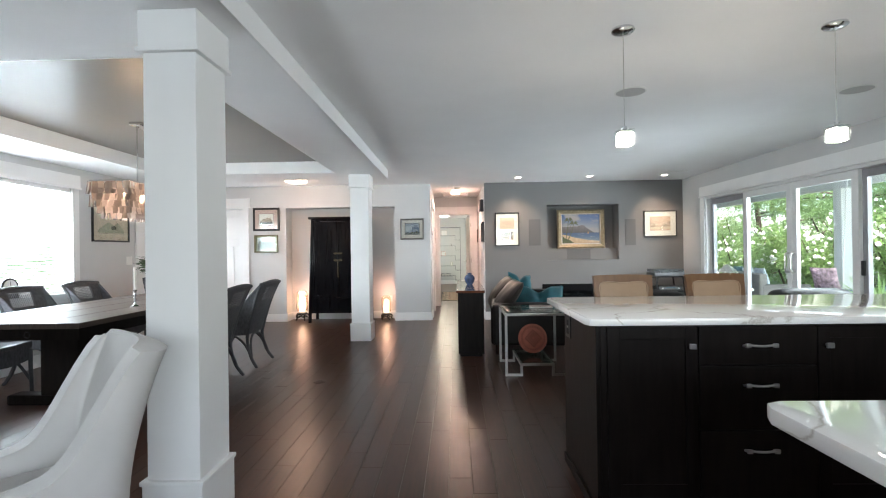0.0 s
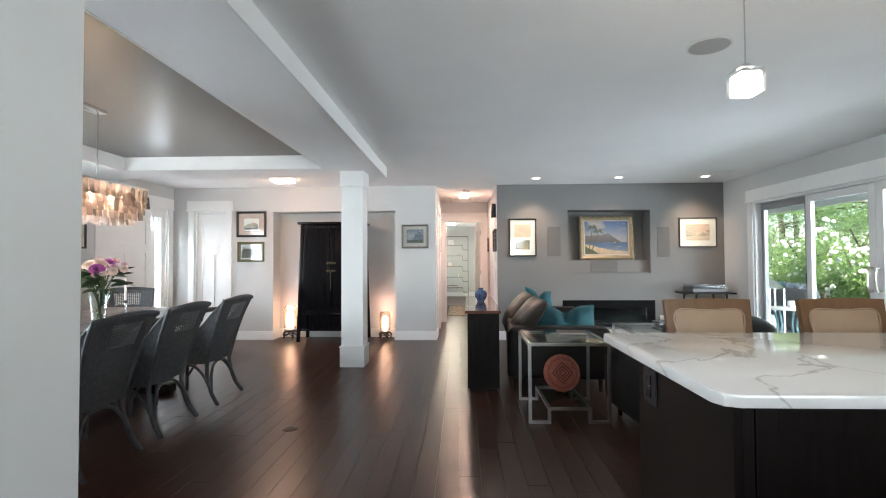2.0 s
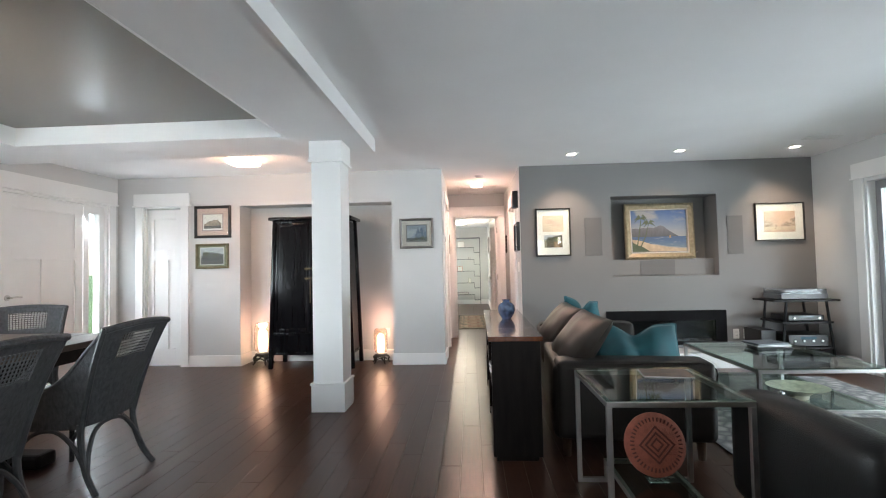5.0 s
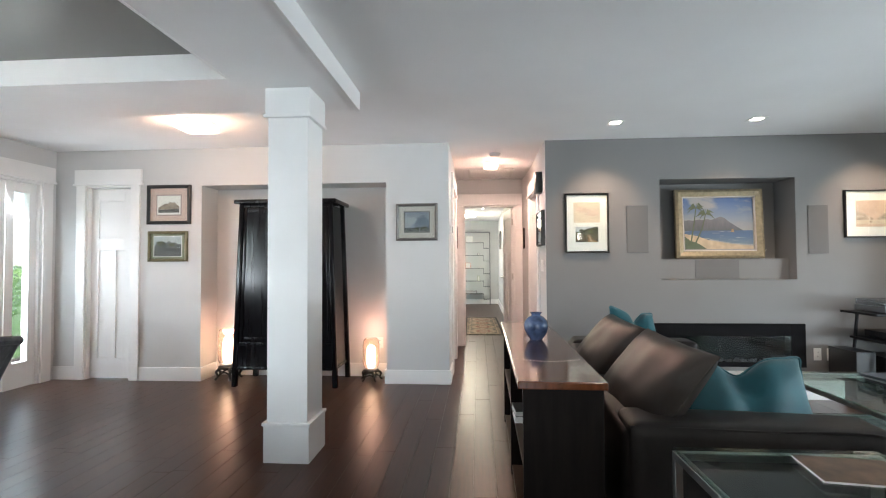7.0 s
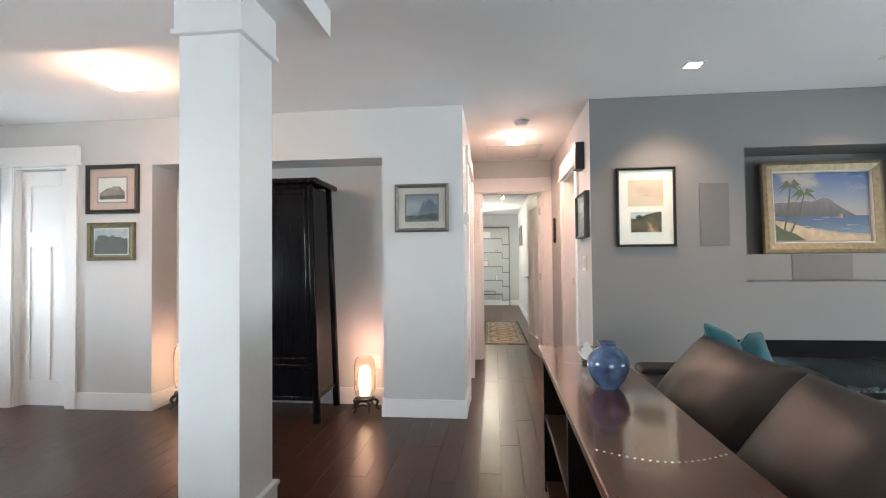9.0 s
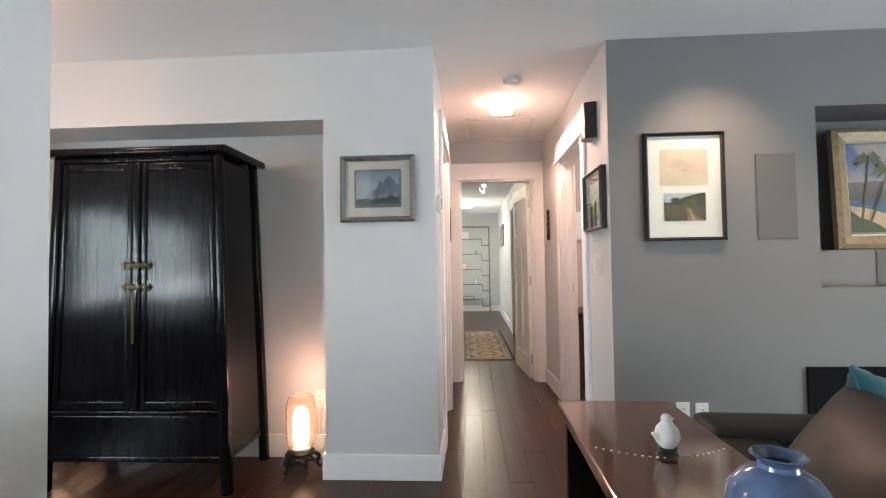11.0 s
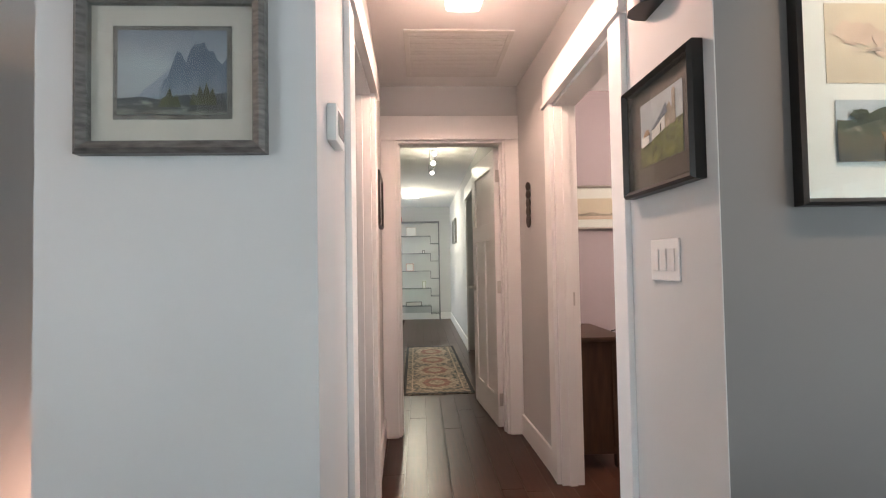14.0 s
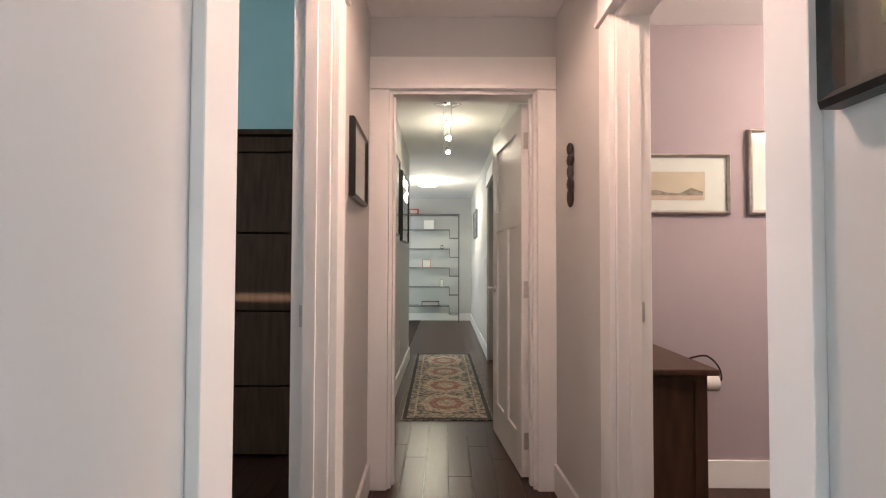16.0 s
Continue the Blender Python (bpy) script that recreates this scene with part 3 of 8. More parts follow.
part("headrail", box(-0.03, 0.03, WY0 + 0.01, WY1 - 0.01, WZ1 - 0.045, WZ1 - 0.002, 0.004), TRIM, blind)
part("bottom_rail", box(-0.025, 0.025, WY0 + 0.01, WY1 - 0.01, WZ0 + 0.003, WZ0 + 0.022, 0.004), TRIM, blind)
slat_me = None
BLINDM = mat("white_blind_slat", (0.80, 0.80, 0.80), 0.5, vary=0.01)
for i in range(30):
    z = WZ0 + 0.045 + i * 0.0395
    if slat_me is None:
        s0 = part("slat", moved(box(-0.024, 0.024, WY0 + 0.012, WY1 - 0.012, -0.0015, 0.0015), pose(0, 0, 0, 0, 28, 0)), BLINDM, blind, smooth=False)
        slat_me = s0.data
    else:
        s0 = new("slat", slat_me)
        s0.parent = blind
    s0.location.z = z

# sliding door: four glazed leaves with handles
SLIDEFR = mat("white_vinyl_frame", (0.72, 0.72, 0.71), 0.35, vary=0.01)
GREYFR = mat("grey_screen_frame", (0.27, 0.27, 0.28), 0.45, vary=0.03)
LW = (GY1 - GY0) / 4
b = box(XR, XR + 0.16, GY0, GY0 + 0.03, 0, GZ, 0.002)
box(XR, XR + 0.16, GY1 - 0.03, GY1, 0, GZ, 0.002, bm=b)
box(XR, XR + 0.16, GY0 + 0.03, GY1 - 0.03, GZ - 0.035, GZ, 0.002, bm=b)
box(XR, XR + 0.16, GY0 + 0.03, GY1 - 0.03, 0.0, 0.025, 0.002, bm=b)
setting("door_frame_patio", b, SLIDEFR, "white frame round the patio sliding doors", "door")
for i in range(4):
    inner = i in (1, 2)
    x0 = XR + (0.035 if inner else 0.085)
    y0, y1 = GY0 + 0.03 + i * (LW - 0.015), GY0 + 0.03 + (i + 1) * (LW - 0.015)
    if inner:
        y0, y1 = (y0 - 0.02, y1 - 0.002) if i == 1 else (y0 + 0.002, y1 + 0.02)
    fw = 0.085 if inner else 0.075
    b = box(x0, x0 + 0.042, y0, y0 + fw, 0.026, GZ - 0.036, 0.003)
    box(x0, x0 + 0.042, y1 - fw, y1, 0.026, GZ - 0.036, 0.003, bm=b)
    box(x0, x0 + 0.042, y0 + fw, y1 - fw, GZ - 0.036 - fw, GZ - 0.036, 0.003, bm=b)
    box(x0, x0 + 0.042, y0 + fw, y1 - fw, 0.026, 0.026 + fw, 0.003, bm=b)
    leaf = setting("door_patio_leaf", b, SLIDEFR if inner else GREYFR, "white glazed sliding patio door leaf" if inner else "grey framed fixed patio door leaf", "door")
    p = part("pane", box(x0 + 0.017, x0 + 0.023, y0 + fw, y1 - fw, 0.026 + fw, GZ - 0.036 - fw), PANE, leaf, smooth=False)
    p.visible_shadow = False
    if not inner:
        b = box(x0 - 0.016, x0 - 0.001, y0 + fw - 0.03, y0 + fw + 0.012, 0.06, GZ - 0.08, 0.002)
        box(x0 - 0.016, x0 - 0.001, y1 - fw - 0.012, y1 - fw + 0.03, 0.06, GZ - 0.08, 0.002, bm=b)
        box(x0 - 0.016, x0 - 0.001, y0 + fw + 0.012, y1 - fw - 0.012, GZ - 0.125, GZ - 0.08, 0.002, bm=b)
        box(x0 - 0.016, x0 - 0.001, y0 + fw + 0.012, y1 - fw - 0.012, 0.06, 0.11, 0.002, bm=b)
        part("screen_frame", b, GREYFR, leaf, "grey inner screen frame", smooth=False)
        b = box(x0 - 0.035, x0 - 0.016, (y0 if i == 3 else y1) - 0.02 + (0.04 if i == 3 else -0.04), (y0 if i == 3 else y1) + 0.02 + (0.04 if i == 3 else -0.04), 0.93, 1.08, 0.005)
        part("latch", b, BLACKPL, leaf, "small dark latch")
    else:
        yh = y1 - 0.045 if i == 1 else y0 + 0.045
        b = tube([(x0, yh, 0.92), (x0 - 0.045, yh, 0.93), (x0 - 0.05, yh, 1.03), (x0 - 0.045, yh, 1.14), (x0, yh, 1.15)], 0.012)
        part("door_handle", b, STEEL, leaf, "brushed metal pull handle")


# ---- soft shapes ----
def surf(fn, nu, nv, thick, bm=None):
    """A curved sheet fn(u, v), u and v in 0..1, with real thickness."""
    P = [[Vector(fn(i / nu, j / nv)) for j in range(nv + 1)] for i in range(nu + 1)]
    own = bmesh.new()
    F, K = [], []
    for i in range(nu + 1):
        a, c = [], []
        for j in range(nv + 1):
            du = P[min(i + 1, nu)][j] - P[max(i - 1, 0)][j]
            dv = P[i][min(j + 1, nv)] - P[i][max(j - 1, 0)]
            n = du.cross(dv)
            n = n.normalized() if n.length > 1e-9 else Vector((0, 0, 1))
            a.append(own.verts.new(P[i][j] + n * thick / 2))
            c.append(own.verts.new(P[i][j] - n * thick / 2))
        F.append(a), K.append(c)
    for i in range(nu):
        for j in range(nv):
            own.faces.new((F[i][j], F[i + 1][j], F[i + 1][j + 1], F[i][j + 1]))
            own.faces.new((K[i][j], K[i][j + 1], K[i + 1][j + 1], K[i + 1][j]))
    for i in range(nu):
        own.faces.new((F[i][0], K[i][0], K[i + 1][0], F[i + 1][0]))
        own.faces.new((F[i][nv], F[i + 1][nv], K[i + 1][nv], K[i][nv]))
    for j in range(nv):
        own.faces.new((F[0][j], F[0][j + 1], K[0][j + 1], K[0][j]))
        own.faces.new((F[nu][j], K[nu][j], K[nu][j + 1], F[nu][j + 1]))
    return join(bm, own)


def pillow(w, h, d, pinch=0.12, n=16, crease=0.0, rough=0.01, seed=0, bm=None):
    """A stuffed cushion: w along x, h along z, d along y, with pinched corners."""
    own = bmesh.new()
    top, bot = [], []
    for i in range(n + 1):
        a, c = [], []
        for j in range(n + 1):
            u, v = 2 * i / n - 1, 2 * j / n - 1
            q = max(0.0, (1 - u * u) * (1 - v * v)) ** 0.42
            x = u * w / 2 * (1 - pinch * (1 - v * v) * 0.5)
            z = v * h / 2 * (1 - pinch * (1 - u * u) * 0.5)
            wob = noise.noise(Vector((x * 7 + seed, z * 7, seed * 1.7))) * rough * (0.4 + q)
            if crease:
                q *= 1 - min(0.85, crease) * math.exp(-(u * u) / 0.06) * (0.5 + 0.5 * v)
                z -= crease * 0.16 * h * math.exp(-(u * u) / 0.10) * max(0, v)
            a.append(own.verts.new((x, -d / 2 * q + wob, z)))
            c.append(own.verts.new((x, d / 2 * q + wob, z)) if 0 < i < n and 0 < j < n else a[-1])
        top.append(a), bot.append(c)
    for i in range(n):
        for j in range(n):
            own.faces.new((top[i][j], top[i + 1][j], top[i + 1][j + 1], top[i][j + 1]))
            try:
                own.faces.new((bot[i][j], bot[i][j + 1], bot[i + 1][j + 1], bot[i + 1][j]))
            except ValueError:
                pass
    return join(bm, own)


def soft_box(x0, x1, y0, y1, z0, z1, bev, bulge=0.0, seed=0, bm=None):
    own = box(x0, x1, y0, y1, z0, z1, bev, 4)
    bmesh.ops.subdivide_edges(own, edges=[e for e in own.edges if e.calc_length() > 0.12], cuts=5, use_grid_fill=True)
    cx, cy, cz = (x0 + x1) / 2, (y0 + y1) / 2, (z0 + z1) / 2
    for v in own.verts:
        u = ((v.co.x - cx) / (x1 - x0) * 2, (v.co.y - cy) / (y1 - y0) * 2, (v.co.z - cz) / (z1 - z0) * 2)
        for k in range(3):
            o = [abs(u[m]) for m in range(3) if m != k]
            v.co[k] += (1 if u[k] > 0 else -1) * abs(u[k]) ** 3 * bulge * max(0, 1 - o[0] ** 2) * max(0, 1 - o[1] ** 2)
        v.co += Vector((noise.noise(v.co * 6 + Vector((seed, 0, 0))), noise.noise(v.co * 6 + Vector((0, seed, 3))), noise.noise(v.co * 6 + Vector((5, 0, seed))))) * bulge * 0.12
    return join(bm, own)

# ---- dining area ----
TTX0, TTX1, TTY0, TTY1, TTZ = -3.60, -2.42, 2.90, 5.72, 0.76
t = thing("dining_table", pose(0, 0, 0), "long dark weathered wood dining table on trestle legs", "table")
for i in range(7):
    w = (TTX1 - TTX0) / 7
    part("board", box(TTX0 + i * w + 0.0015, TTX0 + (i + 1) * w - 0.0015, TTY0, TTY1, TTZ - 0.04, TTZ - 0.001 * (i % 2), 0.003), TABLEWOOD, t, smooth=False)
b = box(TTX0 + 0.1, TTX0 + 0.13, TTY0 + 0.12, TTY1 - 0.12, TTZ - 0.14, TTZ - 0.04)
box(TTX1 - 0.13, TTX1 - 0.1, TTY0 + 0.12, TTY1 - 0.12, TTZ - 0.14, TTZ - 0.04, bm=b)
box(TTX0 + 0.13, TTX1 - 0.13, TTY0 + 0.12, TTY0 + 0.15, TTZ - 0.14, TTZ - 0.04, bm=b)
box(TTX0 + 0.13, TTX1 - 0.13, TTY1 - 0.15, TTY1 - 0.12, TTZ - 0.14, TTZ - 0.04, bm=b)
part("apron", b, ESPRESSO, t, smooth=False)
for y in (TTY0 + 0.62, TTY1 - 0.62):
    b = box(-3.17, -2.85, y - 0.09, y + 0.09, 0.09, TTZ - 0.141, 0.01)
    box(-3.42, -2.60, y - 0.06, y + 0.06, TTZ - 0.20, TTZ - 0.141, 0.01, bm=b)
    part("trestle_leg", b, ESPRESSO, t, smooth=False)
    b = box(-3.48, -2.54, y - 0.07, y + 0.07, 0.0, 0.089, 0.02)
    part("foot", b, ESPRESSO, t, smooth=False)
part("stretcher", box(-3.06, -2.96, TTY0 + 0.71, TTY1 - 0.71, 0.16, 0.28, 0.008), ESPRESSO, t, smooth=False)
b = tube([(-2.9 + 0.022 * math.cos(a), TTY0 + 0.112, 0.66 + 0.022 * math.sin(a)) for a in [k * math.pi / 5 for k in range(11)]], 0.003)
part("ring_pull", b, BLACKMETAL, t, "black iron ring pull")


def dining_chair(m):
    """Faces +y; woven shell on curved pole legs."""
    c = thing("dining_chair", m, "charcoal woven dining chair with curved pole legs", "chair", "chairs round the dining table")

    def bk(u, v):
        a = u * 2 - 1
        half = 0.205 + 0.065 * v
        return (a * half, -0.225 - 0.12 * v - 0.07 * v * v - 0.028 * (1 - a * a), 0.36 + 0.545 * v + 0.014 * (1 - a * a) * v)
    # solid weave round an opener woven window below the top rail
    U0, U1, V0, V1 = 0.24, 0.76, 0.66, 0.92
    b = bmesh.new()
    for u0, u1, v0, v1, nu, nv in ((0, 1, 0, V0, 14, 9), (0, 1, V1, 1, 14, 2), (0, U0, V0, V1, 4, 4), (U1, 1, V0, V1, 4, 4)):
        surf(lambda p_, q_, u0=u0, u1=u1, v0=v0, v1=v1: bk(u0 + (u1 - u0) * p_, v0 + (v1 - v0) * q_), nu, nv, 0.014, b)
    back = part("backrest", b, WICKER, c)
    b = bmesh.new()
    for k in range(13):
        u = U0 + (U1 - U0) * (k + 0.5) / 13
        tube([bk(u, V0 - 0.01), bk(u, (V0 + V1) / 2), bk(u, V1 + 0.01)], 0.0036, 4, bm=b)
    for k in range(8):
        v = V0 + (V1 - V0) * (k + 0.5) / 8
        tube([bk(U0 - 0.02, v), bk(0.42, v), bk(0.58, v), bk(U1 + 0.02, v)], 0.0036, 4, bm=b)
    part("open_weave", b, WICKERFR, back, "open lattice weave")

    def seat_fn(u, v):
        half = 0.205 + 0.035 * v
        return ((u * 2 - 1) * half, -0.22 + 0.42 * v, 0.452 - 0.012 * (1 - (u * 2 - 1) ** 2) + 0.012 * v)
    part("seat", surf(seat_fn, 8, 8, 0.045), WICKER, c)

    def apron(u, v):
        a = u * 2 - 1
        return (a * 0.24, 0.203 - 0.01 * a * a, 0.30 + 0.14 * v + 0.03 * (1 - v) * a * a)
    part("front_apron", surf(apron, 8, 3, 0.012), WICKER, c)
    for s in (-1, 1):
        def arm(u, v, s=s):
            top = 0.60 + 0.31 * math.exp(-(u / 0.20) ** 1.3) - 0.09 * u
            z = 0.35 + (top - 0.35) * v
            h_ = max(0.0, (z - 0.36) / 0.545)
            w_ = max(0.0, 1 - u * 1.5)
            return (s * (0.205 + 0.065 * h_ * w_ + 0.04 * u), -0.225 + 0.425 * u - (0.12 * h_ + 0.07 * h_ * h_) * w_, z)
        part("side_panel", surf(arm, 16, 10, 0.014), WICKER, c)
        b = tube([arm(k / 10, 1.0) for k in range(11)], 0.012, 7)
        part("arm_rail", b, WICKER, c)
        b = tube([(s * 0.213, -0.23, 0.33), (s * 0.226, -0.27, 0.50), (s * 0.25, -0.335, 0.72), (s * 0.278, -0.415, 0.915)], 0.016)
        part("back_post", b, WICKERFR, c)
        b = tube([(s * 0.212, -0.228, 0.38), (s * 0.214, -0.235, 0.26), (s * 0.228, -0.275, 0.11), (s * 0.245, -0.345, 0.0)], 0.018, r2=0.016)
        part("leg", b, WICKERFR, c)
        b = tube([(s * 0.235, 0.195, 0.42), (s * 0.24, 0.195, 0.22), (s * 0.245, 0.20, 0.0)], 0.017, r2=0.015)
        part("leg", b, WICKERFR, c)
        b = tube([(s * 0.232, -0.285, 0.10), (s * 0.226, -0.20, 0.26), (s * 0.222, -0.08, 0.345), (s * 0.226, 0.06, 0.31), (s * 0.242, 0.19, 0.14)], 0.012)
        part("brace", b, WICKERFR, c)
    b = tube([(-0.234, -0.285, 0.10), (-0.18, -0.255, 0.24), (-0.085, -0.235, 0.335), (0.085, -0.235, 0.335), (0.18, -0.255, 0.24), (0.234, -0.285, 0.10)], 0.012)
    part("brace", b, WICKERFR, c)
    b = tube([(-0.284, -0.415, 0.902), (-0.14, -0.437, 0.918), (0, -0.444, 0.924), (0.14, -0.437, 0.918), (0.284, -0.415, 0.902)], 0.019)
    part("top_rail", b, WICKER, c)
    return c


ch = dining_chair(pose(-2.245, 4.94, 0, 0, 0, 91))
for x, y, r in ((-2.25, 4.15, 91.5), (-2.245, 3.46, 90), (-3.74, 3.52, -90), (-3.76, 4.32, -91), (-3.75, 5.15, -88), (-3.62, 6.02, -142)):
    copy_thing(ch, pose(x, y, 0, 0, 0, r))

# flowers in a glass vase
v = thing("flower_vase", pose(-2.66, 4.30, TTZ), "clear flared glass vase of pink and white flowers", "vase")
part("vase_glass", lathe([(0.045, 0.0), (0.05, 0.012), (0.052, 0.10), (0.066, 0.20), (0.088, 0.265), (0.083, 0.262), (0.061, 0.198), (0.046, 0.10), (0.044, 0.016), (0.0005, 0.015)], 28, cap=False), GLASS, v)
LEAFM = mat("dark_green_leaf", (0.026, 0.062, 0.018), 0.45, vary=0.3, scale=30)
STEMM = mat("green_stem", (0.07, 0.14, 0.04), 0.5, vary=0.2)
PINK = mat("magenta_petal", (0.36, 0.09, 0.36), 0.6, vary=0.15, scale=40)
PALEPINK = mat("pale_pink_petal", (0.66, 0.44, 0.50), 0.6, vary=0.15, scale=40)
CREAM = mat("cream_petal", (0.72, 0.62, 0.55), 0.6, vary=0.12, scale=40)
rnd = random.Random(5)
b = bmesh.new()
for i in range(14):
    a = rnd.uniform(0, 6.28)
    tube([(0.02 * math.cos(a + 2), 0.02 * math.sin(a + 2), 0.02), (0.02 * math.cos(a), 0.02 * math.sin(a), 0.2), (0.10 * math.cos(a), 0.10 * math.sin(a), 0.38)], 0.003, 5, bm=b)
part("stems", b, STEMM, v)


def leaf_bm(length, width, m, bm):
    own = bmesh.new()
    n = 6
    L = []
    for i in range(n + 1):
        t_ = i / n
        w_ = width * math.sin(math.pi * min(1, t_ * 0.97 + 0.02)) ** 0.8 / 2
        L.append([own.verts.new((length * t_, -w_, -0.25 * length * t_ * t_)), own.verts.new((length * t_, 0, 0.12 * w_ - 0.25 * length * t_ * t_)), own.verts.new((length * t_, w_, -0.25 * length * t_ * t_))])
    for p, q in zip(L, L[1:]):
        own.faces.new((p[0], p[1], q[1], q[0]))
        own.faces.new((p[1], p[2], q[2], q[1]))
    moved(own, m)
    return join(bm, own)


b = bmesh.new()
for i in range(76):
    a = rnd.uniform(1.9, 5.0) if i % 4 else rnd.uniform(0, 6.28)
    leaf_bm(rnd.uniform(0.11, 0.20), rnd.uniform(0.035, 0.06), pose(rnd.uniform(0.03, 0.09) * math.cos(a), rnd.uniform(0.03, 0.09) * math.sin(a), rnd.uniform(0.27, 0.40)) @ pose(0, 0, 0, rnd.uniform(-40, 40), rnd.uniform(-50, 10), math.degrees(a)), b)
part("foliage", b, LEAFM, v)


def bloom(r, material, at, name="flower"):
    b = bmesh.new()
    for ring, (k, tilt, s) in enumerate(((6, 25, 0.6), (8, 50, 0.85), (10, 78, 1.0))):
        for i in range(k):
            a = 360 * i / k + ring * 17
            own = bmesh.new()
            P = [own.verts.new((r * s * x, r * s * y * 0.9, r * s * z)) for x, y, z in ((0.05, -0.1, 0), (0.6, -0.42, 0.05), (1.0, -0.2, 0.16), (1.0, 0.2, 0.16), (0.6, 0.42, 0.05), (0.05, 0.1, 0))]
            own.faces.new(P)
            for v_ in P:
                v_.co.y *= 1.25
            moved(own, pose(0, 0, 0, 0, 0, a) @ pose(0, 0, 0, 0, tilt - 90, 0))
            join(b, own)
    moved(b, pose(at[0], at[1], at[2] + 0.02, rnd.uniform(15, 75), rnd.uniform(-20, 45), rnd.uniform(0, 60)))
    return part(name, b, material, v)


for at, r, m_ in (((0.05, -0.09, 0.40), 0.058, PINK), ((0.0, 0.0, 0.45), 0.06, CREAM), ((0.09, 0.03, 0.42), 0.045, PALEPINK), ((0.13, -0.02, 0.39), 0.04, CREAM), ((0.02, 0.08, 0.43), 0.05, PALEPINK),
                  ((0.10, -0.09, 0.37), 0.03, CREAM), ((0.07, 0.07, 0.47), 0.04, PALEPINK), ((0.16, 0.05, 0.41), 0.035, CREAM), ((0.04, -0.10, 0.36), 0.03, CREAM), ((-0.04, -0.06, 0.44), 0.05, CREAM),
                  ((0.10, -0.03, 0.46), 0.045, PINK), ((0.14, 0.09, 0.44), 0.03, PALEPINK), ((0.0, 0.12, 0.42), 0.04, CREAM)):
    bloom(r, m_, at)

for (x, y) in ((-2.70, 4.66), (-2.72, 3.95)):
    c = thing("candlestick", pose(x, y, TTZ), "slender silver candlestick with a white candle", "candlestick", "candlesticks on the table")
    part("stem", lathe([(0.04, 0), (0.04, 0.006), (0.014, 0.02), (0.008, 0.035), (0.014, 0.06), (0.007, 0.085), (0.012, 0.11), (0.007, 0.13), (0.018, 0.148), (0.018, 0.156), (0.010, 0.158), (0.0005, 0.158)], 18), CHROME, c)
    part("candle", lathe([(0.010, 0.156), (0.0095, 0.36), (0.004, 0.368)], 12), MATBOARD, c, "white taper candle")

# chandelier of shell discs
CX, CY = -2.69, 4.13
ch_ = thing("chandelier", pose(CX, CY, 0), "rectangular chandelier of smoky shell pieces hung on two rods", "chandelier")
part("canopy", box(-0.055, 0.055, -0.20, 0.20, TZ - 0.03, TZ - 0.001, 0.004), CHROME, ch_)
for y in (-0.17, 0.17):
    b = rod((0, y, 1.90), (0, y, TZ - 0.03), 0.006)
    part("rod", b, CHROME, ch_)
    part("ball", lathe([(0.002, 1.888), (0.016, 1.898), (0.018, 1.908), (0.012, 1.923), (0.003, 1.927)], 14), CHROME, ch_)
LX, LY, TOPZ = 0.17, 0.55, 1.875
b = bmesh.new()
for z, lx, ly in ((TOPZ, LX, LY), (TOPZ - 0.10, LX - 0.03, LY - 0.03)):
    box(-lx, lx, -ly, -ly + 0.012, z, z + 0.012, bm=b)
    box(-lx, lx, ly - 0.012, ly, z, z + 0.012, bm=b)
    box(-lx, -lx + 0.012, -ly + 0.012, ly - 0.012, z, z + 0.012, bm=b)
    box(lx - 0.012, lx, -ly + 0.012, ly - 0.012, z, z + 0.012, bm=b)
box(-LX + 0.012, LX - 0.012, -0.18, -0.16, TOPZ, TOPZ + 0.012, bm=b)
box(-LX + 0.012, LX - 0.012, 0.16, 0.18, TOPZ, TOPZ + 0.012, bm=b)
part("chandelier_frame", b, CHROME, ch_, smooth=False)
SHELLS = []
for nm, col in (("smoky_shell", (0.27, 0.24, 0.225)), ("pale_shell", (0.42, 0.38, 0.36)), ("dark_shell", (0.18, 0.16, 0.15))):
    m_ = mat(nm, col, 0.25, vary=0.3, scale=40, trans=0.0)
    n_, l_ = m_.node_tree.nodes, m_.node_tree.links
    tr = n_.new("ShaderNodeBsdfTranslucent")
    tr.inputs[0].default_value = (*[min(1, c_ * 1.7) for c_ in col], 1)
    mx = n_.new("ShaderNodeMixShader")
    mx.inputs[0].default_value = 0.45
    l_.new(n_["Principled BSDF"].outputs[0], mx.inputs[1])
    l_.new(tr.outputs[0], mx.inputs[2])
    tp = n_.new("ShaderNodeBsdfTransparent")
    tp.inputs[0].default_value = (0.92, 0.86, 0.82, 1)
    m2 = n_.new("ShaderNodeMixShader")
    m2.inputs[0].default_value = 0.32
    l_.new(mx.outputs[0], m2.inputs[1])
    l_.new(tp.outputs[0], m2.inputs[2])
    l_.new(m2.outputs[0], n_["Material Output"].inputs[0])
    SHELLS.append(m_)


